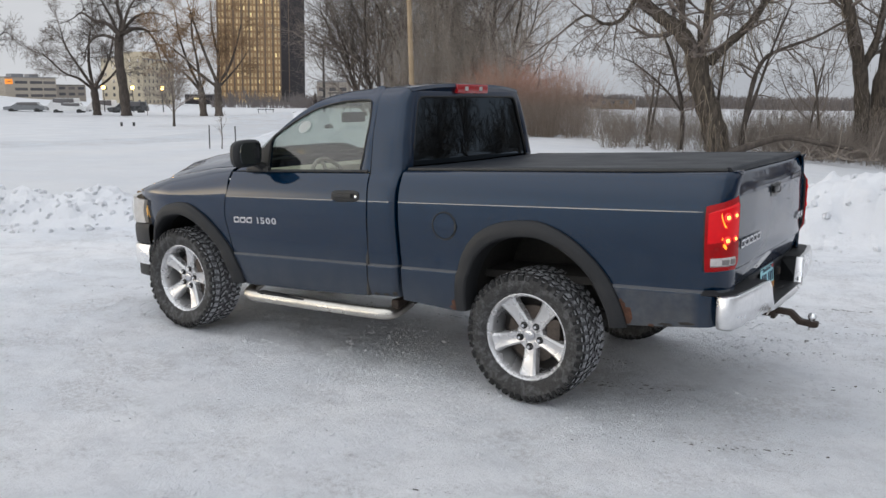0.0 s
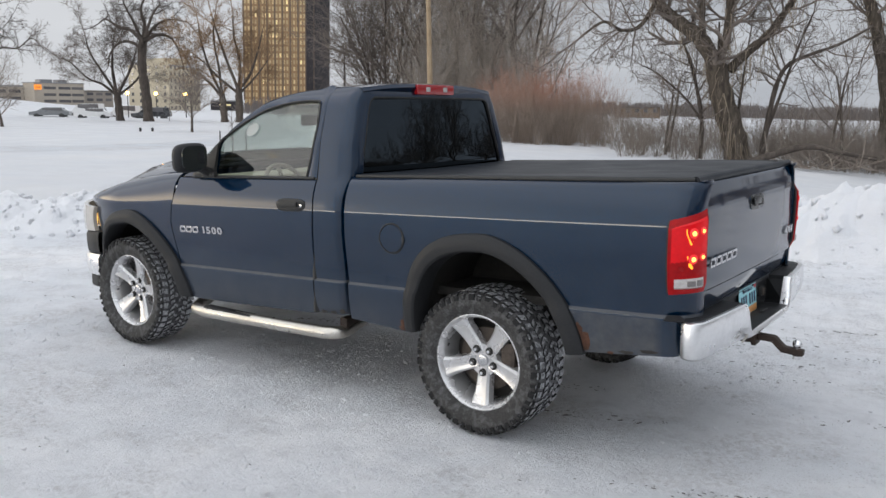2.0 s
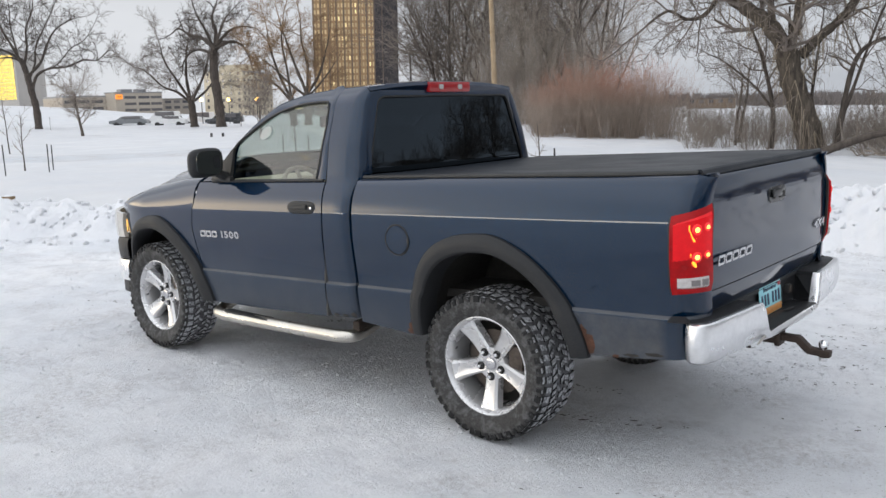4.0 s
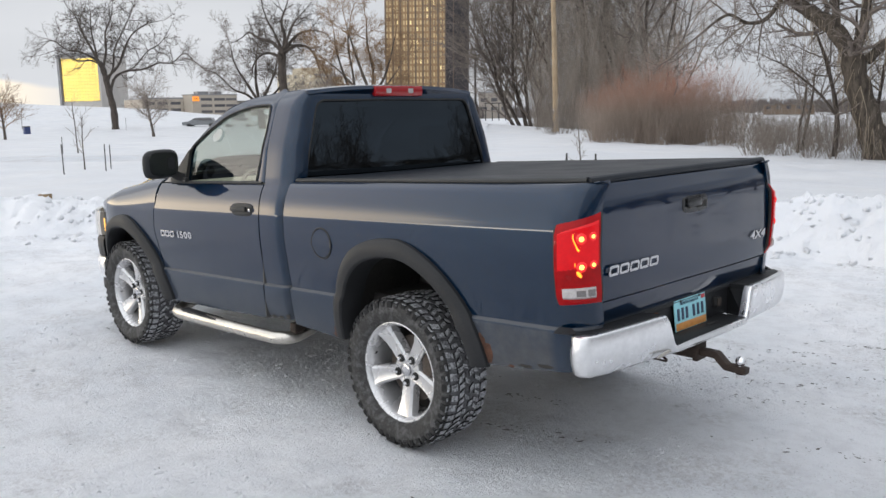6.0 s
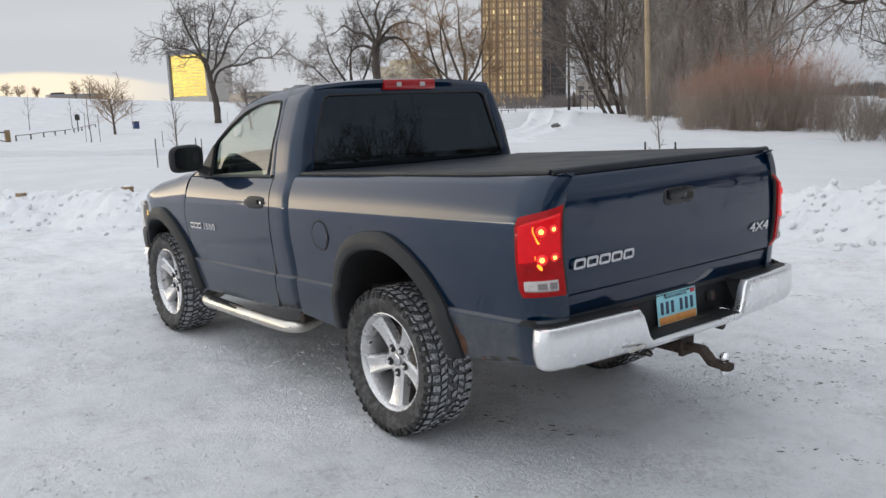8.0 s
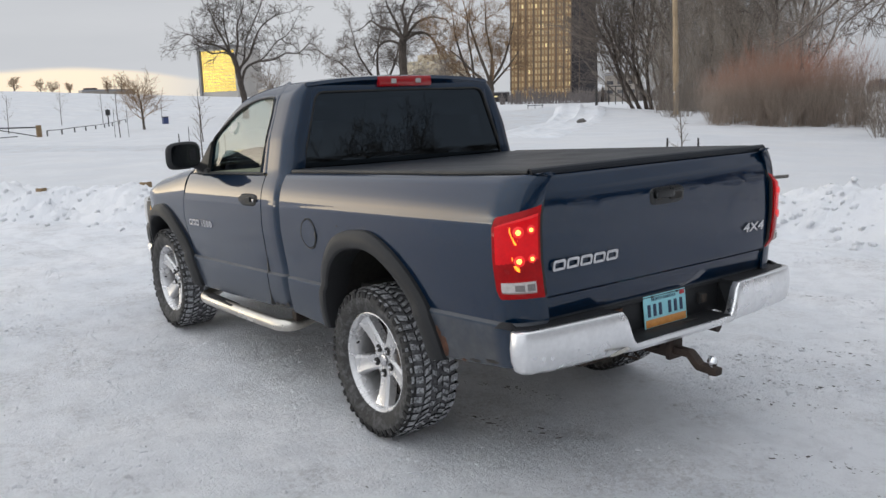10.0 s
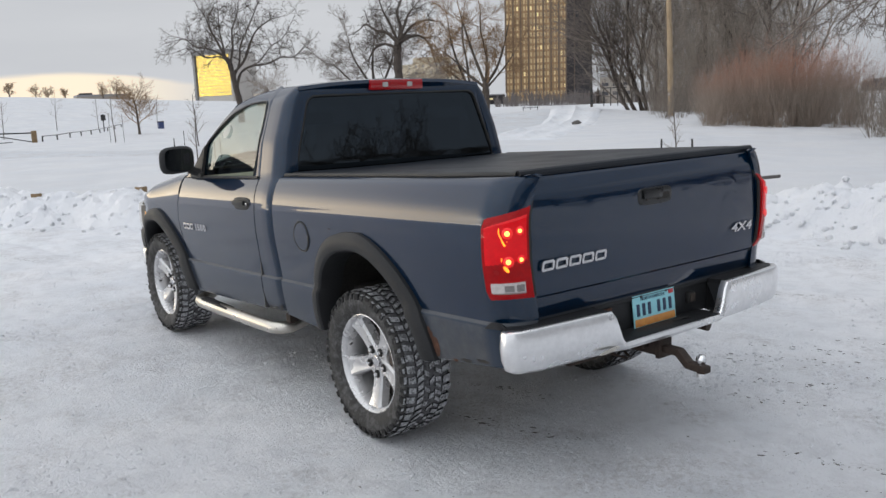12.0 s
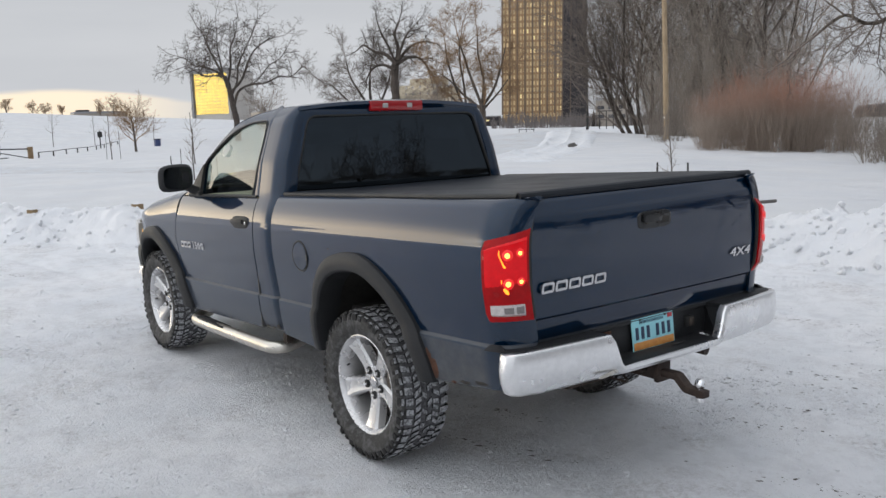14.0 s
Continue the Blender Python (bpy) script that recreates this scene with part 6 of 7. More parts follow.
limbed_tree("massive leaning bare willow with furrowed pale bark", -8.3, 31.6, 16, [
    ([(0.10, 0), (-0.30, 1.44), (-0.82, 3.0), (-1.10, 4.3)], 0.54, 0.42, 0.9),
    ([(-1.10, 4.2), (-1.79, 5.2), (-2.67, 5.9), (-3.45, 6.6), (-3.75, 7.8), (-4.0, 9.4)], 0.36, 0.15, 0.15),
    ([(-0.55, 3.9), (0.15, 4.64), (0.90, 5.34), (1.56, 6.35), (2.1, 7.3), (2.6, 9.0)], 0.21, 0.10, 0.3),
    ([(-1.0, 4.2), (-0.70, 5.3), (-0.66, 6.8), (-0.80, 8.6)], 0.22, 0.12, 0.3),
    ([(-1.6, 5.0), (-1.72, 6.0), (-1.75, 7.0), (-2.0, 8.6)], 0.16, 0.09, 0.3),
    ([(-3.6, 7.3), (-3.75, 6.6), (-4.3, 5.75), (-5.0, 5.6), (-5.7, 5.95), (-6.5, 5.5)], 0.12, 0.05, 0.3)], 21, 13, 2.1, twigs=TWIG_DARK, vines=90)
for number, (label, lines) in enumerate((
        ("slender bare tree bowing away from the old willow", [([(0.75, 0), (0.85, 1.2), (1.15, 3.2), (1.55, 4.1), (2.3, 4.5), (3.4, 4.9), (4.6, 5.6)], 0.13, 0.04, 0.3), ([(0.85, 1.2), (1.35, 2.9), (1.9, 4.8), (2.4, 6.2)], 0.08, 0.03, 0.3)]),
        ("thin forked bare tree in the brush", [([(-2.2, 0), (-2.15, 1.8), (-2.6, 3.8), (-3.2, 5.4)], 0.12, 0.04, 0.35), ([(-2.2, 1.9), (-3.0, 2.9), (-4.2, 3.9), (-4.8, 4.2)], 0.06, 0.02, 0.2)]),
        ("two thin straight stems beside the willow", [([(-1.5, 0), (-1.65, 2.0), (-2.0, 4.2), (-2.1, 6.0)], 0.10, 0.04, 0.4), ([(-1.2, 0), (-1.12, 2.3), (-0.9, 4.6)], 0.10, 0.04, 0.5)]))):
    limbed_tree(label, -8.3 + 0.3 * number, 32.2 + 0.5 * number, 16, lines, 70 + number, 12, 1.6, "young_tree", "young trees in the brush", YOUNG, BARK_DARK, TWIG_DARK, 0.3, 0.5, 0.02)
limbed_tree("pair of thick bare willow trunks leaning apart", -3.0, 36.8, 7, [
    ([(-0.5, 0), (-0.55, 2.2), (-0.75, 4.0), (-1.3, 6.3), (-1.9, 8.2), (-2.2, 10.5)], 0.36, 0.20, 0.55),
    ([(0.35, 0), (0.3, 2.6), (0.55, 5.0), (0.9, 7.6), (1.0, 10.0)], 0.66, 0.40, 0.45),
    ([(0.4, 4.2), (1.4, 5.6), (2.6, 7.0), (3.4, 9.0)], 0.26, 0.10, 0.2),
    ([(-0.75, 4.0), (-0.2, 5.4), (0.0, 7.4)], 0.2, 0.1, 0.2)], 22, 9, 2.4, twigs=TWIG_DARK, vines=40)
for i, (x, y, h, r, lean) in enumerate(((-12.2, 33.6, 3.4, 0.07, (0.1, 0, 1)), (-5.6, 35.0, 4.2, 0.07, (0.2, 0, 1)), (-13.0, 36.0, 3.6, 0.08, (0.1, 0, 1)), (-4.7, 33.5, 3.9, 0.08, (-0.12, 0, 1)))):
    tree("young_tree", "thin bare young tree in the brush", x, y, h, r, YOUNG, 40 + i, BARK_GREY, TWIG_DARK, lean, 4, "young trees in the brush")

# the dense stand behind the pole: dark trees fanning out to one side, browner ones packed behind
for i, (az, dist, h, r, out) in enumerate(((39.9, 72, 8.0, 0.22, 0.60), (39.5, 73, 10.0, 0.24, 0.42), (39.1, 74, 12.0, 0.26, 0.28), (38.8, 73, 12.5, 0.26, 0.16), (38.2, 74, 13.0, 0.26, 0.02),
                                           (37.0, 74, 13.0, 0.26, 0.05), (35.6, 75, 13.5, 0.28, -0.05), (34.2, 75, 13.5, 0.28, 0.04), (32.8, 74, 13.0, 0.28, -0.04), (31.4, 75, 13.0, 0.36, -0.03), (30.4, 74, 11.5, 0.30, -0.08))):
    a, dark = radians(az), i < 5 or i in (8, 9)
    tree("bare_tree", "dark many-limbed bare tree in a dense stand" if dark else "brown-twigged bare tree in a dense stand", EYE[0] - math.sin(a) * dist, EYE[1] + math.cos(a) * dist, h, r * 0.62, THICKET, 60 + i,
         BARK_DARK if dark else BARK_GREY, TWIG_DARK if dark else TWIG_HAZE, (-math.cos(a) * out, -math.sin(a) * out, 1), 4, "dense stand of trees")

# park trees
OAK = Kind((7, 4, 4, 3), (50, 52, 46, 42), (0.9, 0.62, 0.58, 0.55), (0.05, 0.13, 0.16, 0.18, 0.2), (0.02, 0.03, 0.02, -0.01, -0.02), (0.3, 0.2, 0.15, 0.1), segs=(9, 6, 5, 4, 3), thin=0.55, twig=0.016)
KNOTTED = Kind((7, 5, 4, 3), (55, 52, 48, 45), (0.9, 0.62, 0.58, 0.55), (0.05, 0.15, 0.19, 0.2, 0.2), (0.02, 0.02, -0.04, -0.06, -0.08), (0.3, 0.2, 0.15, 0.1), segs=(9, 6, 5, 4, 3), thin=0.55, twig=0.015)
FINE = Kind((7, 7, 7, 5), (36, 38, 38, 34), (0.9, 0.62, 0.56, 0.55), (0.06, 0.11, 0.15, 0.18, 0.2), (0.03, 0.05, 0.03, -0.02, -0.06), (0.25, 0.2, 0.12, 0.1), segs=(9, 6, 5, 4, 3), thin=0.5, twig=0.012)
limbed_tree("wide umbrella-crowned dark bare oak in the snowy park", -97.1, 41.4, 65, [
    ([(0.0, -0.2), (-0.04, 2.46), (-0.37, 4.51), (-0.73, 6.76), (-1.14, 7.99)], 0.43, 0.272, 0.95),
    ([(-1.14, 7.99), (-1.83, 8.52), (-3.17, 9.1), (-4.58, 9.34), (-5.82, 10.32), (-6.98, 10.32)], 0.16, 0.04, 0.2),
    ([(-1.14, 7.78), (-2.05, 9.83), (-2.82, 11.47), (-3.28, 13.03), (-3.94, 14.02)], 0.168, 0.04, 0.2),
    ([(-0.9, 7.17), (-0.37, 9.42), (-0.29, 11.47), (0.45, 13.11), (0.73, 14.42)], 0.16, 0.04, 0.2),
    ([(-0.65, 6.15), (0.9, 7.7), (1.64, 9.42), (2.62, 11.06), (4.18, 12.21), (5.25, 12.62)], 0.176, 0.04, 0.2),
    ([(-0.24, 4.58), (0.33, 6.23), (1.64, 6.97), (3.68, 7.13), (5.4, 7.87), (6.97, 7.95), (8.52, 9.22), (9.26, 8.77)], 0.176, 0.04, 0.25),
    ([(-0.58, 5.74), (0.24, 7.46), (0.53, 9.42), (1.31, 11.06), (2.46, 13.11), (2.86, 13.93)], 0.144, 0.04, 0.2),
    ([(-1.23, 7.95), (-2.18, 8.36), (-3.7, 8.28), (-5.22, 9.22), (-6.34, 9.01)], 0.112, 0.032, 0.3),
    ([(-1.43, 8.6), (-1.64, 10.24), (-1.84, 11.89), (-1.76, 13.52), (-1.84, 14.55)], 0.12, 0.032, 0.2),
    ([(1.64, 6.97), (2.86, 7.78), (4.31, 9.42), (5.74, 10.24), (6.76, 11.68)], 0.096, 0.032, 0.2)], 7, 15, 2.3, "oak_tree", "", OAK, BARK_DARK, TWIG_UMBER, 2.2, 0.28, 0.045)
limbed_tree("gnarled pollarded bare tree with knotted drooping crown", -74.6, 50.5, 55, [
    ([(0, 0), (-0.15, 3), (-0.4, 6), (-0.2, 8.6)], 0.52, 0.40, 0.9),
    ([(-0.2, 8.3), (0.1, 10), (-0.2, 11.6), (0.3, 13)], 0.26, 0.07, 0.1),
    ([(-0.2, 8.2), (-1.3, 9.3), (-2.4, 9.6), (-3.6, 10.4), (-4.3, 10.0)], 0.22, 0.06, 0.2),
    ([(-0.3, 7.6), (-1.5, 8.2), (-2.6, 8.0), (-3.4, 7.0), (-3.6, 6.0)], 0.18, 0.05, 0.2),
    ([(-0.1, 8.2), (1.2, 9.0), (2.5, 8.9), (3.3, 7.8), (3.6, 6.6)], 0.22, 0.05, 0.2),
    ([(0, 8.6), (1.4, 10.2), (2.8, 10.7), (4.0, 10.5)], 0.2, 0.05, 0.2),
    ([(-0.2, 8.4), (-1.0, 10.4), (-1.7, 11.8), (-2.0, 12.8)], 0.18, 0.05, 0.2),
    ([(0, 8.6), (0.9, 11), (1.9, 12.3)], 0.18, 0.05, 0.2)], 31, 9, 1.8, "gnarled_tree", "", KNOTTED, BARK_DARK, TWIG_UMBER, 1.4, 0.32, 0.05)
limbed_tree("round bare tree with several fine fanning limbs", -80.3, 51.0, 56, [
    ([(0, 0), (-0.1, 1.8), (-0.2, 3.2)], 0.44, 0.36, 0.9),
    ([(-0.2, 2.8), (-1.6, 4.0), (-3.0, 4.6), (-4.6, 6.2), (-5.5, 6.6)], 0.16, 0.04, 0.3),
    ([(-0.2, 3.0), (-1.5, 5.2), (-2.6, 7.2), (-3.0, 9.0)], 0.18, 0.05, 0.3),
    ([(-0.2, 3.0), (-0.5, 5.5), (-0.3, 8.2), (0.1, 10.0)], 0.2, 0.05, 0.3),
    ([(-0.1, 3.0), (1.0, 5.0), (1.8, 7.0), (2.2, 8.8)], 0.18, 0.05, 0.3),
    ([(0, 2.9), (1.6, 4.2), (2.6, 5.6), (3.0, 7.0)], 0.15, 0.04, 0.3)], 12, 6, 2.4, "park_tree", "", FINE, BARK_DARK, TWIG_DARK, 1.0, 0.34, 0.045)
limbed_tree("bare willow with fanning golden-brown twigs", -64.6, 54.0, 50, [
    ([(0, 0), (0, 2.0), (0, 3.5)], 0.40, 0.33, 0.9),
    ([(0, 3.0), (-1.8, 4.5), (-3.2, 6.0), (-4.2, 6.8)], 0.16, 0.04, 0.3),
    ([(0, 3.3), (-1.0, 6.0), (-1.8, 8.6), (-2.3, 10.4)], 0.18, 0.05, 0.3),
    ([(0, 3.4), (0.2, 6.0), (-0.3, 8.6), (-0.3, 10.6)], 0.18, 0.05, 0.3),
    ([(0, 3.3), (1.2, 5.0), (2.0, 7.2), (2.5, 9.2)], 0.17, 0.05, 0.3),
    ([(0.1, 3.0), (1.8, 4.8), (3.0, 6.4)], 0.13, 0.04, 0.3)], 14, 6, 2.4, "golden_willow", "golden willows", FINE, BARK_GREY, TWIG_GOLD, 1.0, 0.34, 0.045)
limbed_tree("bare willow with fanning golden-brown twigs", -65.9, 53.2, 50, [
    ([(0, 0), (-0.1, 1.8), (-0.2, 3.0)], 0.38, 0.30, 0.9),
    ([(-0.2, 2.6), (-1.5, 4.2), (-2.9, 5.2), (-3.8, 7.0)], 0.16, 0.04, 0.3),
    ([(-0.2, 2.9), (-1.2, 5.2), (-2.0, 8.0), (-2.2, 9.8)], 0.16, 0.05, 0.3),
    ([(-0.2, 2.9), (-0.4, 5.6), (-0.8, 8.4), (-0.6, 10.4)], 0.15, 0.05, 0.3)], 15, 6, 2.2, "golden_willow", "golden willows", FINE, BARK_GREY, TWIG_GOLD, 1.0, 0.34, 0.045)
tree("small_tree", "small round bare tree with reddish twigs", -71.5, 20.6, 3.2, 0.12, SMALL, 17, BARK_GREY, TWIG_GOLD, last=3)
tree("small_tree", "thin bare tree by the park road", -42.9, 31.0, 2.9, 0.09, SMALL, 18, BARK_GREY, TWIG_GREY, last=3)
tree("small_tree", "thin bare tree on the snowy slope", -64.2, 29.8, 3.6, 0.12, SMALL, 19, BARK_GREY, TWIG_GREY, last=3)
for i, (x, y, h) in enumerate(((-103.5, 21.2, 4.2), (-102.4, 25.6, 3.6), (-80.0, 11.4, 3.4), (-105.2, 33.6, 3.4), (-38.3, 13.0, 2.7), (-21.6, 16.0, 1.5), (-25.5, 8.0, 1.9), (-9.75, 14.2, 1.3), (-53.8, 13.4, 3.0), (-74.0, 52.6, 2.6))):
    tree("sapling", "thin bare sapling standing in deep snow", x, y, h, 0.014 + h * 0.0065, SAPLING, 80 + i, BARK_GREY, TWIG_GREY, last=2 if h < 4 else 3, group="park saplings")
for i, (x, y, h, r) in enumerate(((-217, 61.8, 6.0, 0.3), (-222, 60.0, 5.0, 0.25), (-221, 44.0, 4.0, 0.2), (-222, 47.0, 3.6, 0.2), (-222, 38.5, 4.6, 0.3), (-224, 51.5, 3.4, 0.2))):
    tree("hill_tree", "bare tree on the crest of the snowy hill", x, y, 0.62 * h, 0.7 * r, Kind((9, 9, 7), (46, 45, 42), (0.6, 0.55, 0.5), (0.06, 0.14, 0.2, 0.2), (0.02, 0.05, 0.03, 0.02), (0.2, 0.15, 0.1), segs=(6, 5, 4, 3), thin=0.42, twig=0.024, sides=(6, 4, 3, 3)), 100 + i, BARK_DARK, TWIG_GOLD, last=3, group="trees on the hill")
# the row of trees that the truck's tail and rear window mirror
for i in range(22):
    az = radians(-13 - 4.8 * i)
    dist = 47 + 4 * math.sin(i * 2.3)
    x, y = -math.sin(az) * dist, math.cos(az) * dist
    tree("bare_tree", "tall bare tree at the edge of the lot", x, y, 6.6 if i in (4, 9, 10, 15) else 4.8 + 0.5 * math.sin(i * 1.7), 0.30, SPREADING if i in (4, 9, 10, 15) else UPRIGHT, 120 + i, BARK_DARK, TWIG_DARK, (0.08 * (i % 3 - 1), 0.03, 1), 4, "trees round the lot")


def stems(name, label, material, seed, count, place, high, r, fork=3, category="shrub", sway=0.10):
    """Upright whippy stems that nobody could count."""
    rng, data = random.Random(seed), Sticks()
    for _ in range(count):
        x, y = place(rng)
        z = ground_z(x, y) - 0.05
        h = high(x, y, rng)
        if h < 0.1:
            continue
        p = Vector((x, y, z))
        d = Vector((rng.gauss(0, sway), rng.gauss(0, sway), 1)).normalized()
        pts = [p]
        for _k in range(3):
            d = (d + shake(rng, 0.09)).normalized()
            pts.append(pts[-1] + d * h / 3)
        data.stick(pts, [r, r * 0.8, r * 0.6, r * 0.3], 3)
        for _k in range(fork):
            i = rng.randrange(1, 3)
            q = pts[i].lerp(pts[i + 1], rng.random())
            dd = (d + shake(rng, 0.38)).normalized()
            L = h * rng.uniform(0.2, 0.45)
            data.stick([q, q + dd * L * 0.5, q + (dd + shake(rng, 0.15)).normalized() * L], [r * 0.55, r * 0.4, r * 0.2], 3)
    return tagged(data.link(name, material), label, category, kind="stuff")


def band(az0, az1, d0, d1):
    def place(rng):
        az, d = radians(rng.uniform(az0, az1)), rng.uniform(d0, d1)
        return EYE[0] - math.sin(az) * d, EYE[1] + math.cos(az) * d
    return place


def azimuth(x, y):
    return math.degrees(math.atan2(-(x - EYE[0]), y - EYE[1]))


def fans(name, label, material, seed, clumps, place, high, r, per, lean, category="shrub"):
    """Fan-shaped shrubs: stems rise together from each stool and bend outwards."""
    rng, data = random.Random(seed), Sticks()
    for _ in range(clumps):
        cx, cy = place(rng)
        top = high(cx, cy, rng)
        for _s in range(int(per * rng.uniform(0.7, 1.3))):
            a, out = rng.uniform(0, 6.28), rng.random() ** 0.7
            p = Vector((cx + 0.3 * out * math.cos(a), cy + 0.3 * out * math.sin(a), 0))
            p.z = ground_z(p.x, p.y) - 0.05
            d = Vector((math.cos(a) * out * lean, math.sin(a) * out * lean, 1)).normalized()
            h = top * rng.uniform(0.55, 1.05) * (1 - 0.25 * out)
            pts = [p]
            for _k in range(4):
                d = (d + shake(rng, 0.07)).normalized()
                pts.append(pts[-1] + d * h / 4)
            data.stick(pts, [r, r * 0.85, r * 0.65, r * 0.45, r * 0.2], 3)
            for _k in range(5):
                i = rng.randrange(1, 4)
                q = pts[i].lerp(pts[i + 1], rng.random())
                w = (d + shake(rng, 0.32)).normalized()
                L = h * rng.uniform(0.15, 0.38)
                data.stick([q, q + w * L * 0.5, q + (w + shake(rng, 0.15)).normalized() * L], [r * 0.5, r * 0.38, r * 0.18], 3)
    return tagged(data.link(name, material), label, category, kind="stuff")


def red_height(x, y, rng):
    k = (azimuth(x, y) - 29.8) / 5.6
    return max(4.5 * max(1 - abs(k) ** 3.0, 0) ** 0.5, 1.3) * rng.uniform(0.8, 1.05)


fans("red_osier_thicket", "dense thicket of red-brown osier stems", TWIG_RED, 3, 96, band(25.4, 34.8, 44, 51), red_height, 0.0085, 28, 0.55)
fans("dry_brush", "tangled dry grey-brown brush along the bank", TWIG_BRUSH, 4, 290, band(7, 25.5, 36, 52), lambda x, y, rng: rng.uniform(1.0, 3.1), 0.008, 12, 0.7)
fans("dry_brush", "dry brush in front of the dense stand", TWIG_BRUSH, 5, 34, band(33.5, 39.0, 56, 74), lambda x, y, rng: rng.uniform(1.4, 4.2), 0.012, 16, 0.5)
fans("dry_brush", "tangled undergrowth below the big willows", TWIG_BRUSH, 6, 230, band(-8, 14, 37, 52), lambda x, y, rng: rng.uniform(1.0, 3.6), 0.009, 12, 0.9)
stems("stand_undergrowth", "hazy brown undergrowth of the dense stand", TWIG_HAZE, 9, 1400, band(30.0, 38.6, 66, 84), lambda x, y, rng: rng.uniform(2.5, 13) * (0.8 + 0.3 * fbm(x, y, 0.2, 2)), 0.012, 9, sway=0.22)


def fallen_log():
    base = thing("fallen_log", "fallen grey log with broken branches in the brush", "log", Matrix.Translation((0, 0, 0)))
    t, twigs = Sticks(), Sticks()
    t.stick(smoothed([Vector((-7.3, 29.6, -0.40)), Vector((-6.2, 30.0, 0.05)), Vector((-5.2, 30.2, 0.30)), Vector((-4.2, 30.6, 0.10)), Vector((-3.0, 31.2, -0.15))], 4), [0.16 - 0.006 * i for i in range(17)], 8)
    rng = random.Random(2)
    for _ in range(60):
        p = Vector((rng.uniform(-6.5, -2.0), rng.uniform(30, 31.6), -0.55))
        d = Vector((rng.gauss(0, 0.6), rng.gauss(0, 0.3), abs(rng.gauss(0.4, 0.4)))).normalized()
        L = rng.uniform(0.6, 2.0)
        twigs.stick([p, p + d * L * 0.5 + shake(rng, 0.08), p + d * L + shake(rng, 0.15)], [0.03, 0.02, 0.008], 4)
    t.link("log_trunk", BARK_DARK, base)
    twigs.link("crown", TWIG_BRUSH, base)


fallen_log()


def far_wood(name, label, az0, az1, dist, high, seed, count, material=FAR_WOOD, r=0.35):
    rng, data = random.Random(seed), Sticks()
    for _ in range(count):
        az, d = radians(rng.uniform(az0, az1)), dist * rng.uniform(0.9, 1.1)
        x, y = EYE[0] - math.sin(az) * d, EYE[1] + math.cos(az) * d
        h = high * rng.uniform(0.5, 1.0) * (0.8 + 0.4 * noise.noise(Vector((math.degrees(az) * 0.35, seed, 0))))
        p = Vector((x, y, ground_z(x, y) - 0.5))
        d = Vector((rng.gauss(0, 0.16), rng.gauss(0, 0.16), 1)).normalized()
        data.stick([p, p + d * h * 0.6, p + d * h], [r, r * 0.8, r * 0.15], 3)
        for _k in range(4):
            q = p + d * h * rng.uniform(0.25, 0.8)
            w = (d + shake(rng, 0.5)).normalized()
            data.stick([q, q + w * h * 0.3], [r * 0.6, r * 0.1], 3)
    return tagged(data.link(name, material), label, "woods", kind="stuff")


far_wood("far_woods", "distant bare treeline beyond the snowy flat", -40, 27, 420, 8.6, 1, 6500, FAR_WOOD, 0.34)
far_wood("far_woods", "distant bare treeline beyond the town edge", 36, 44, 330, 7.0, 2, 420)
far_wood("far_woods", "bare trees massed before the tower's foot", 43.2, 49.2, 255, 6.5, 5, 260, FAR_WOOD, 0.12)
far_wood("far_woods", "distant dark treeline across open snow", -180, -40, 150, 9.0, 3, 1500, FAR_WOOD, 0.3)
far_wood("far_woods", "low dark treeline across the open snow", 95, 180, 260, 2.4, 4, 1400, FAR_WOOD, 0.25)

# ---- utility pole, posts, rails and blocks ----
pole = thing("utility_pole", "tall pale leaning wooden utility pole", "pole", Matrix.Translation((-33.5, 44.2, ground_z(-33.5, 44.2) - 0.2)))
pole_sticks = Sticks()
pole_sticks.stick([Vector((0, 0, 0)), Vector((-0.10, 0, 4.5)), Vector((-0.38, 0, 13.0))], [0.20, 0.18, 0.14], 14)
pole_sticks.link("pole_shaft", POLE_WOOD, pole)
part("pole_tag", box(-0.03, -0.21, 1.6, 0.12, 0.015, 0.16, 0.004), BADGE, pole)


def stake(x, y, h, lean=0.0):
    s = thing("stake", "dark thin steel stake pushed into the snow", "stake", Matrix.Translation((x, y, ground_z(x, y) - 0.1)) @ pose(0, 0, 0, 0, lean, 0), "sapling stakes")
    part("stake_shaft", box(0, 0, h / 2, 0.045, 0.02, h, 0.004), IRON, s)
    part("stake_tie", box(0, 0, h * 0.78, 0.055, 0.03, 0.03, 0.004), RUBBER, s)


for x, y, h, lean in ((-21.9, 15.7, 0.95, 1), (-21.2, 16.3, 0.9, 0), (-22.9, 6.3, 1.0, -2), (-23.4, 7.8, 0.95, 1), (-24.6, 8.5, 0.9, 0), (-10.05, 14.0, 0.68, 1), (-9.45, 14.45, 0.68, -1), (-54.2, 13.2, 2.0, 3), (-53.6, 13.9, 1.9, -1), (-38.9, 12.5, 0.9, 0), (-92, 43.8, 1.5, 0), (-93.4, 41.0, 1.5, 1)):
    stake(x, y, h, lean)

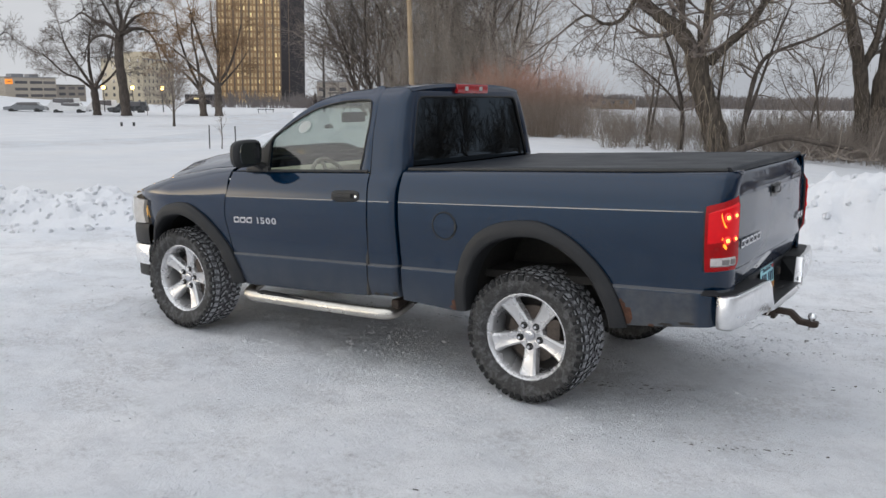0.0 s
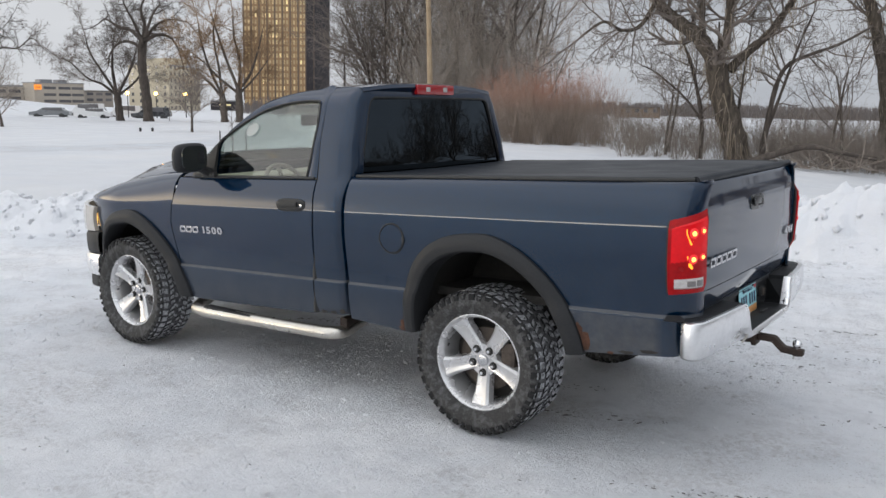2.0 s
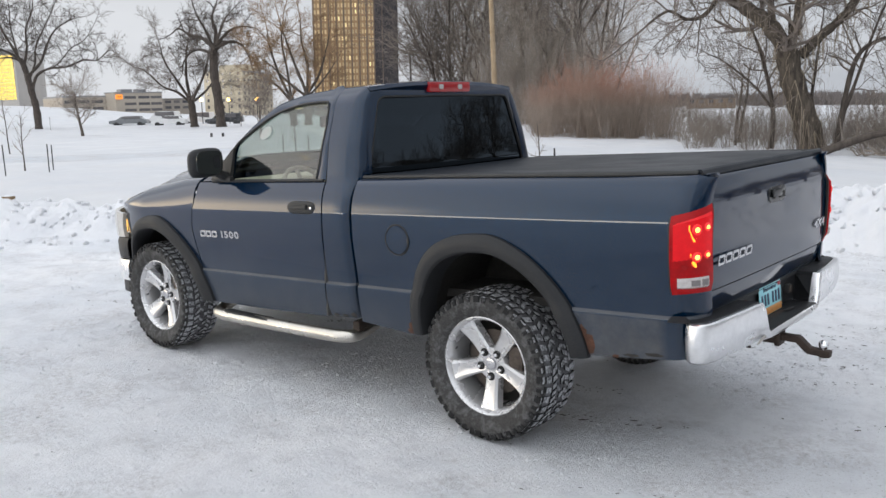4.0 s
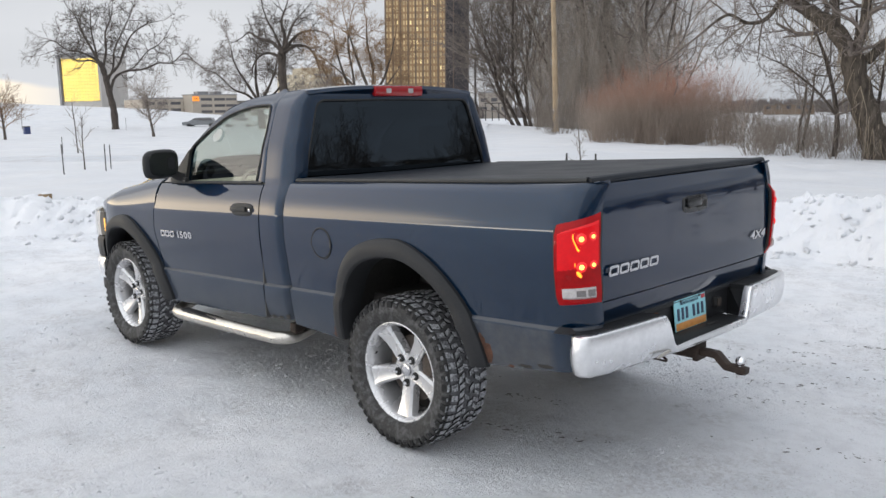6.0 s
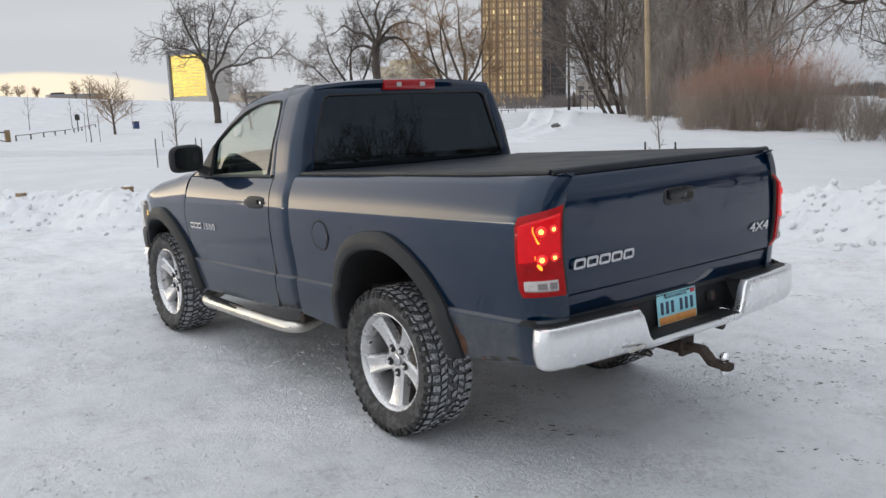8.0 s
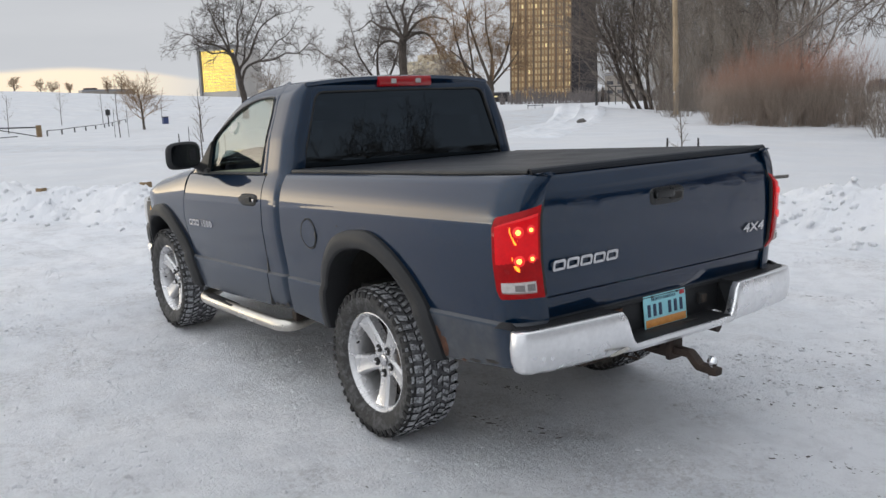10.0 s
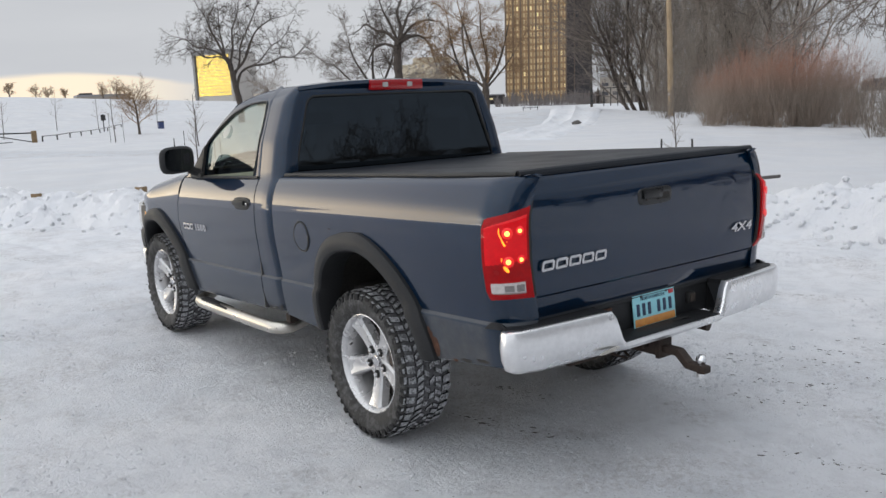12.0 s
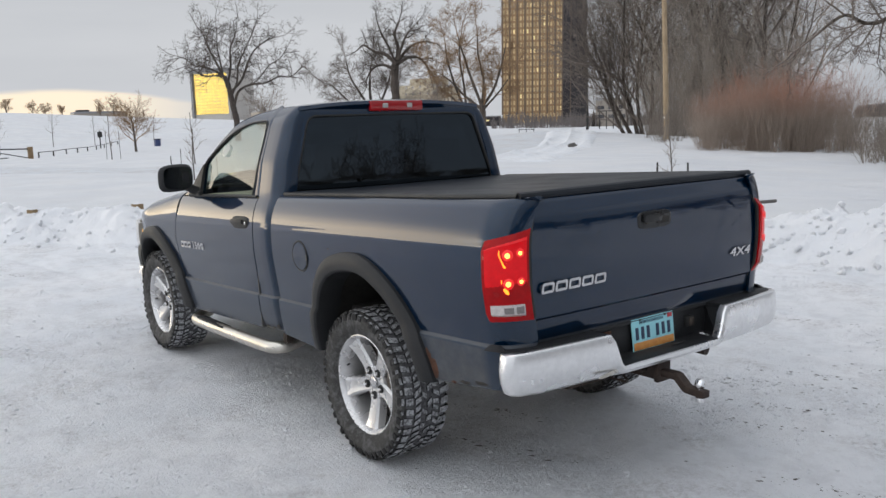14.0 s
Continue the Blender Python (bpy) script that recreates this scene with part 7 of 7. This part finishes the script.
block_label = "short yellow-brown wooden bollard half buried in the snowbank"
for i, (x, y, top, w, d) in enumerate(((-8.6, 2.9, 0.45, 0.19, 0.15), (-11.6, 1.6, 0.50, 0.17, 0.14), (-12.2, 0.0, 0.50, 0.14, 0.12))):
    b = thing("wooden_bollard", block_label, "bollard", Matrix.Translation((x, y, 0)) @ pose(0, 0, 0, 0, 0, 34), "bollards in the snowbank")
    part("post", box(0, 0, top / 2 - 0.02, w, d, top, 0.015), POST_WOOD, b)
    cap = bmesh.new()
    bmesh.ops.create_icosphere(cap, subdivisions=2, radius=1, matrix=Matrix.Translation((0, 0, top - 0.025)) @ Matrix.Diagonal((w * 0.45, d * 0.45, 0.03, 1)))
    part("snow_cap", cap, BANK_SNOW, b)
plank = thing("plank", "dark weathered plank end sticking from the snowbank", "plank", Matrix.Translation((-1.95, 6.05, 0.70)) @ pose(0, 0, 0, 0, -6, 20))
part("board", box(-0.10, 0, 0, 0.26, 0.10, 0.035, 0.006), DEBRIS, plank)
gate = thing("barrier_gate", "yellow-brown wooden barrier gate across the snowed-in road", "gate", Matrix.Translation((-64.9, 10.8, ground_z(-64.9, 10.8) - 0.25)))
part("gate_post", box(0, 0, 0.50, 0.32, 0.34, 1.2, 0.03), POST_WOOD, gate)
part("gate_arm", tube([(0.2, -0.2, 0.95), (-0.6, -3.2, 1.0), (-1.2, -7.5, 0.95)], 0.05, 8), IRON, gate)
part("gate_brace", tube([(0.0, -0.2, 0.30), (-0.5, -3.0, 0.95)], 0.035, 8), IRON, gate)
part("gate_brace", tube([(-0.3, -1.4, 0.35), (-0.9, -5.0, 0.20), (-1.2, -7.5, 0.15)], 0.03, 8), IRON, gate)

fence = thing("post_fence", "low row of dark posts joined by a cable", "fence", Matrix.Translation((0, 0, 0)))
tops = []
post_b = None
for i in range(9):
    t = i / 8
    x, y = -65.6 - 36.0 * t, 11.5 + 16.5 * t
    z = ground_z(x, y)
    if post_b is None:
        post_b = part("fence_post", box(0, 0, 0.22, 0.10, 0.10, 0.42, 0.02), DEBRIS, fence, m=Matrix.Translation((x, y, z)))
    else:
        again(post_b, Matrix.Translation((x, y, z)))
    tops.append((x, y, z + 0.42))
part("fence_cable", tube(tops, 0.03, 6), IRON, fence)

sign = thing("sign_post", "small dark sign on a thin post", "sign", Matrix.Translation((-92.6, 23.5, ground_z(-92.6, 23.5))))
part("sign_pole", box(0, 0, 0.9, 0.10, 0.10, 2.0, 0.01), IRON, sign)
part("sign_face", box(0.06, 0, 1.5, 0.03, 0.5, 0.6, 0.01), IRON, sign)
litter = thing("litter_bin", "blue litter bin standing in the park snow", "bin", Matrix.Translation((-90.9, 29.1, ground_z(-90.9, 29.1))))
part("bin_body", box(0, 0, 0.36, 0.58, 0.58, 0.8, 0.06), BLUE_BIN, litter)
part("bin_lid", box(0, 0, 0.80, 0.62, 0.62, 0.12, 0.05), IRON, litter)
for i, (x, y) in enumerate(((-46.5, 29.7), (-45.9, 30.2))):
    b = thing("marker_post", "stubby dark marker post in the snow", "post", Matrix.Translation((x, y, ground_z(x, y) - 0.05)), "marker posts")
    part("post", box(0, 0, 0.14, 0.12, 0.12, 0.34, 0.015), IRON, b)

shelter = thing("bus_shelter", "small open shelter on dark posts", "shelter", Matrix.Translation((-82.8, 93.8, ground_z(-82.8, 93.8))) @ pose(0, 0, 0, 0, 0, 42))
for x in (-1.5, -0.5, 0.5, 1.5):
    part("shelter_post", box(x, 0, 1.3, 0.14, 0.14, 2.6, 0.01), IRON, shelter)
part("shelter_roof", box(0, 0, 2.65, 3.6, 1.6, 0.14, 0.03), IRON, shelter)
thin = thing("light_pole", "plain dark light pole beside the park road", "pole", Matrix.Translation((-61.3, 66.1, ground_z(-61.3, 66.1))))
part("pole_shaft", tube([(0, 0, 0), (0, 0, 7.5)], [0.16, 0.09], 10), IRON, thin)
part("pole_head", box(0.3, 0, 7.5, 0.7, 0.2, 0.14, 0.03), IRON, thin)

for i, (x, y, z) in enumerate(((-96.3, 63.0, 3.2), (-94.3, 65.9, 3.15), (-92.0, 68.8, 3.1))):
    g = ground_z(x, y)
    s = thing("street_lamp", "glowing amber globe lamp on a thin post", "street lamp", Matrix.Translation((x, y, g)), "amber park lamps")
    part("lamp_post", tube([(0, 0, 0), (0, 0, z - g)], [0.07, 0.05], 8), IRON, s)
    globe = bmesh.new()
    bmesh.ops.create_uvsphere(globe, u_segments=16, v_segments=10, radius=0.24, matrix=Matrix.Translation((0, 0, z - g)))
    part("lamp_globe", globe, SODIUM, s, "glowing amber globe")
    part("lamp_cap", box(0, 0, z - g + 0.25, 0.2, 0.2, 0.08, 0.02), IRON, s)

table = thing("picnic_frame", "low dark picnic frame half buried in snow", "bench", Matrix.Translation((-58.3, 54.3, ground_z(-58.3, 54.3))) @ pose(0, 0, 0, 0, 0, 50))
for x in (-0.7, 0.0, 0.7):
    part("frame_post", box(x, 0, 0.35, 0.06, 0.06, 0.8, 0.01), IRON, table)
part("frame_bar", box(0, 0, 0.68, 1.6, 0.08, 0.06, 0.01), IRON, table)


rock = thing("rock", "dark rock poking out of the snow", "rock", Matrix.Translation((-32.0, 33.6, ground_z(-32.0, 33.6))))
stone = ([], [])
lump(random.Random(3), 0.34, stone, (0, 0, 0.08), 0.7)
rock_mesh = bpy.data.meshes.new("stone")
rock_mesh.from_pydata(stone[0], [], stone[1])
rock_mesh.materials.append(DEBRIS)
new("stone", rock_mesh).parent = rock

# ---- parked vehicles far across the park ----
def far_car(label, paint, x, y, turn, length, high, boxy):
    c = thing("parked_car", label, "car", Matrix.Translation((x, y, ground_z(x, y) - 0.22)) @ pose(0, 0, 0, 0, 0, turn), "cars by the park")
    L, H = length / 2, high
    side = [(-L, 0.45), (-L, 0.85), (-L * 0.62, 0.95), (-L * 0.34, H - 0.06), (-L * 0.15, H), (L * 0.55 if not boxy else L * 0.9, H), (L * 0.8 if not boxy else L * 0.98, 1.0), (L, 0.9), (L, 0.45)]
    rows = []
    for y_, k in ((-0.88, 0.97), (-0.80, 1.0), (0.80, 1.0), (0.88, 0.97)):
        rows.append([(px, y_ * (1 if pz < 1.0 else 0.84), 0.45 + (pz - 0.45) * k) for px, pz in side])
    b = sheet(rows, closed=True)
    b.verts.ensure_lookup_table()
    b.faces.new(b.verts[:len(side)])
    b.faces.new(b.verts[-len(side):])
    part("car_body", b, paint, c)
    for s in (-1, 1):
        part("car_window", box(L * 0.15, 0.79 * s, (H + 0.98) / 2, L * 1.0, 0.05, (H - 1.06), 0.02), DARK_PANE, c)
    for wx in (-L * 0.62, L * 0.62):
        for s in (-1, 1):
            part("car_wheel", lathe([(0.0, -0.1), (0.22, -0.11), (0.33, -0.09), (0.34, 0.09), (0.2, 0.1)], 20), TYRE, c, m=Matrix.Translation((wx, 0.80 * s, 0.34)))
    return c


far_car("dark grey saloon car parked beyond the snow", SILVER_PAINT, -98.5, 53.6, 48, 4.6, 1.40, False)
far_car("white hatchback parked nose to the snow", WHITE_PAINT, -93.5, 56.2, 44, 4.2, 1.42, False)
far_car("white van parked in the far row", WHITE_PAINT, -101.5, 60.2, 52, 5.0, 1.85, True)
far_car("white sport utility car in the far row", WHITE_PAINT, -98.2, 63.6, 52, 4.6, 1.75, True)
far_car("black estate car parked below the trees", BLACK_PAINT, -90.0, 62.0, 46, 4.7, 1.6, True)


# ---- town buildings on the skyline ----
def facade(parent, origin, way, up_lean, width, rows_z, cols, pane_w, pane_h, material, depth=0.12, odd=None, odd_material=None, skip=None):
    """A grid of window panes, each a part, proud of the wall by a hand."""
    first = {}
    n = Vector((way.y, -way.x, 0))
    turn = math.degrees(math.atan2(way.y, way.x))
    for j, z in enumerate(rows_z):
        for i in range(cols):
            if skip and skip(i, j):
                continue
            mat = odd_material if odd and odd(i, j) else material
            s = (i + 0.5) / cols * width
            at = Matrix.Translation(origin + way * s + n * depth + Vector((0, 0, z)) + up_lean * z) @ pose(0, 0, 0, 0, 0, turn)
            if mat not in first:
                first[mat] = part("window", box(0, 0, 0, pane_w, 0.12, pane_h), mat, parent, smooth=False, m=at)
            else:
                again(first[mat], at)


def block(name, label, corners, z0, z1, material, lean=Vector((0, 0, 0)), category="building"):
    """A building of any plan, with a parapet roof."""
    b = thing(name, label, category)
    bm = sheet([[Vector((x, y, z)) + lean * z for x, y in corners] for z in (z0, z1)], closed=True)
    part("wall", bm, material, b, smooth=False)
    cap = bmesh.new()
    cap.faces.new([cap.verts.new(Vector((x, y, z1)) + lean * z1) for x, y in corners])
    part("roof", thick(cap, 0.5), ROOF_GREY, b, smooth=False)
    return b


LEAN = Vector((0.012, 0.012, 0))
# tower: bronze face towards the lot, charcoal flank
TL, TM, TR = Vector((-311.8, 273.6, 0)), Vector((-289.4, 296.8, 0)), Vector((-297.7, 316.6, 0))
TB = TL + (TR - TM)
tower = block("office_tower", "tall bronze-windowed office tower with charcoal flank", [(p.x, p.y) for p in (TL, TM, TR, TB)], -4.0, 92.0, TOWER_WALL, LEAN)
face = (TM - TL)
wide, way = face.length, face.normalized()
out = Vector((way.y, -way.x, 0))
flank = (TR - TM).normalized()
side_out = Vector((flank.y, -flank.x, 0))
fb = sheet([[TM + flank * s + side_out * 0.25 + Vector((0, 0, z)) + LEAN * z for s in (0.0, (TR - TM).length)] for z in (-4.0, 92.0)])
part("flank_wall", thick(fb, 0.1), TOWER_SIDE, tower, smooth=False)
fin_b = sheet([[Vector((0, 0, z)) + LEAN * z + way * s + out * d for s, d in ((-0.40, 0.1), (-0.40, 0.7), (0.40, 0.7), (0.40, 0.1))] for z in (4.0, 92.0)])
fin = part("fin", fin_b, TOWER_FIN, tower, smooth=False, m=Matrix.Translation(TL))
for i in range(1, 10):
    again(fin, Matrix.Translation(TL + way * wide * i / 9))
corner = sheet([[TM + Vector((0, 0, z)) + LEAN * z + way * s + out * d for s, d in ((-3.4, 0.1), (-3.4, 0.8), (0.1, 0.8), (0.1, 0.1))] for z in (-4, 92.0)])
part("corner_pier", corner, TOWER_SIDE, tower, smooth=False)
lit = {(6, 16), (6, 15), (1, 19), (4, 11), (7, 22), (3, 14)}
facade(tower, TL, way, LEAN, wide - 3.4, [0.4 + 3.05 * j for j in range(29)], 18, 0.85, 1.9, TOWER_PANE, 0.2, lambda i, j: (i // 2, j) in lit or (i * 7 + j * 13) % 29 == 0, LIT_PANE, lambda i, j: j > 18 and i % 2 == 0 and (i + j) % 3 == 0)
part("podium", box(0, 0, 0, 1, 1, 1, 0, None, Matrix.Translation(TL + way * wide * 0.5 + out * 6 + Vector((0, 0, -1.6))) @ pose(0, 0, 0, 0, 0, math.degrees(math.atan2(way.y, way.x))) @ Matrix.Diagonal((wide * 1.9, 10, 3.0, 1))), GREY_WALL, tower, smooth=False)

low = block("low_building", "low dark service building with a lit yellow strip", [(-304, 247), (-296, 257), (-302, 264), (-310, 254)], -3, 3.2, TOWER_SIDE, LEAN)
part("lit_strip", box(0, 0, 0, 5.0, 0.2, 0.7, 0.02, None, Matrix.Translation((-299.8, 251.6, 1.6)) @ pose(0, 0, 0, 0, 0, 51)), LIT_PANE, low)

# cream block with rows of windows
HL, HC, HR = Vector((-269.3, 182.1, 0)), Vector((-253.3, 187.3, 0)), Vector((-266.3, 211.2, 0))
HB = HL + (HR - HC)
cream = block("cream_block", "seven-storey cream rendered block with small windows", [(p.x, p.y) for p in (HL, HC, HR, HB)], -3.0, 15.6, CREAM, LEAN)
part("penthouse", box(0, 0, 0, 12, 9, 2.6, 0.05, None, Matrix.Translation((-264.5, 195, 16.8)) @ pose(0, 0, 0, 0, 0, 25)), CREAM, cream, smooth=False)
rows7 = [0.6 + 2.35 * j for j in range(7)]
w1, w2 = (HC - HL), (HR - HC)
facade(cream, HL, w1.normalized(), LEAN, w1.length, rows7, 5, 0.9, 1.1, DARK_PANE, 0.02)
facade(cream, HC, w2.normalized(), LEAN, w2.length, rows7, 8, 0.9, 1.1, DARK_PANE, 0.02)

# parking garage with decks
GL, GR = Vector((-266.9, 127.7, 0)), Vector((-262.5, 158.0, 0))
gw = (GR - GL).normalized()
gout = Vector((gw.y, -gw.x, 0))
gb = GL - gout * 20
garage = block("parking_garage", "pale parking garage with long open decks", [(GL.x, GL.y), (GR.x, GR.y), (GR.x - gout.x * 20, GR.y - gout.y * 20), (gb.x, gb.y)], 0.0, 7.0, GARAGE_WALL)
facade(garage, GL, gw, Vector((0, 0, 0)), (GR - GL).length, [3.4, 5.6], 7, 3.4, 0.95, DARK_PANE, 0.02)
tw = thing("garage_wing", "taller pale garage wing with three open decks", "building", Matrix.Translation(GL + gw * 22.5 + gout * 1.5))
part("wall", box(0, 0, 4.1, 6.5, 17.0, 8.2, 0.05), GARAGE_WALL, tw, smooth=False)
part("roof", box(0, 0, 8.3, 6.9, 17.4, 0.3, 0.05), ROOF_GREY, tw, smooth=False)
for y in (-4.5, 0.5, 5.0):
    for z in (2.6, 4.6, 6.7):
        part("deck_opening", box(3.26, y + 1.2, z, 0.1, 4.1, 0.85, 0.02), DARK_PANE, tw, smooth=False)
for y, w in ((-3.0, 4.0), (2.5, 3.0)):
    part("roof_unit", box(-0.5, y, 8.9, 3.0, w, 1.0, 0.05), ROOF_GREY, tw, smooth=False)
part("sign_panel", box(3.4, -7.3, 6.9, 0.2, 2.4, 1.5, 0.1), ORANGE_SIGN, tw, "lit orange sign panel")
part("sign_bar", box(3.55, -7.3, 6.9, 0.06, 1.6, 0.30, 0.05), POST_WOOD, tw)
annex = block("garage_annex", "low grey annex beside the garage", [(-272.5, 160), (-270.5, 176.5), (-288, 178), (-290, 162)], 0.0, 6.4, GREY_WALL)
an = Vector((-270.5 + 272.5, 16.5, 0))
facade(annex, Vector((-272.5, 160, 0)), an.normalized(), Vector((0, 0, 0)), an.length, [3.2, 5.2], 5, 2.2, 0.9, DARK_PANE, 0.02)

# gold-mirrored slab
ML, MM, MR = Vector((-322.6, 123.4, 0)), Vector((-308.2, 132.2, 0)), Vector((-331.5, 153.3, 0))
MB = ML + (MR - MM)
slab = block("mirror_glass_building", "slab building whose mirror glass glows gold in the dusk", [(p.x, p.y) for p in (ML, MM, MR, MB)], 2.0, 24.2, PALE_WALL)
mw = (MM - ML).normalized()
mout = Vector((mw.y, -mw.x, 0))
length = (MM - ML).length
glass_m = None
for j in range(13):
    for i in range(13):
        wob = (math.sin(i * 7.3 + j * 3.1) * 0.35, math.sin(i * 2.9 + j * 5.7) * 0.35)
        at = Matrix.Translation(ML + mw * (0.9 + (i + 0.5) / 13 * (length - 1.5)) + mout * 0.12 + Vector((0, 0, 7.9 + 1.19 * j))) @ pose(0, 0, 0, wob[0], 0, math.degrees(math.atan2(mw.y, mw.x)) + wob[1])
        if glass_m is None:
            glass_m = part("mirror_pane", box(0, 0, 0, (length - 1.5) / 13 - 0.08, 0.1, 1.10, 0.0), GOLD_GLASS, slab, "gold mirror pane", smooth=False, m=at)
        else:
            again(glass_m, at)
part("edge_pier", box(0, 0, 0, 0.9, 1.2, 22.4, 0, None, Matrix.Translation(ML + mw * 0.3 + mout * 0.3 + Vector((0, 0, 13.1))) @ pose(0, 0, 0, 0, 0, math.degrees(math.atan2(mw.y, mw.x)))), ROOF_GREY, slab, smooth=False)
part("cornice", box(0, 0, 0, length + 1, 1.2, 0.9, 0, None, Matrix.Translation(ML + mw * length / 2 + mout * 0.3 + Vector((0, 0, 23.8))) @ pose(0, 0, 0, 0, 0, math.degrees(math.atan2(mw.y, mw.x)))), ROOF_GREY, slab, smooth=False)

b2 = block("grey_shed", "grey two-storey building behind the trees", [(-199.6, 217.4), (-191.5, 224.5), (-200, 236), (-208, 229)], -2.0, 7.2, GREY_WALL, LEAN)
bw = Vector((8.1, 7.1, 0))
facade(b2, Vector((-199.6, 217.4, 0)), bw.normalized(), LEAN, bw.length, [1.8, 4.8], 3, 2.2, 1.2, DARK_PANE, 0.05)
far_shed = block("far_low_building", "long low dark building behind the hill", [(-247, 60), (-246, 74), (-254, 75), (-255, 61)], 3.0, 7.1, GREY_WALL)
part("roof_hut", box(-250, 63, 7.6, 3, 3, 1.0, 0.1), TOWER_SIDE, far_shed)
brown = block("far_brown_building", "distant brown building behind the brush", [(-122, 271), (-108, 277), (-112, 288), (-126, 282)], -4.0, 1.6, TOWER_FIN)
bw = Vector((14, 6, 0))
facade(brown, Vector((-122, 271, 0)), bw.normalized(), Vector((0, 0, 0)), bw.length, [0.4], 5, 1.4, 1.2, DARK_PANE, 0.05)
spruce = thing("spruce_tree", "small dark pointed spruce beside the tower", "tree", Matrix.Translation((-200, 217, ground_z(-200, 217) - 0.3)))
part("trunk", tube([(0, 0, 0), (0, 0, 3)], 0.2, 8), BARK_DARK, spruce)
needles = Sticks()
rng_n = random.Random(6)
for k in range(700):
    f = rng_n.random()
    a = rng_n.uniform(0, 6.28)
    L = 1.7 * (1 - f) + 0.1
    p = Vector((0, 0, 1.0 + 5.0 * f))
    needles.stick([p, p + Vector((math.cos(a) * L, math.sin(a) * L, -0.35 * L))], [0.10, 0.02], 3)
needles.link("crown", TWIG_DARK, spruce)
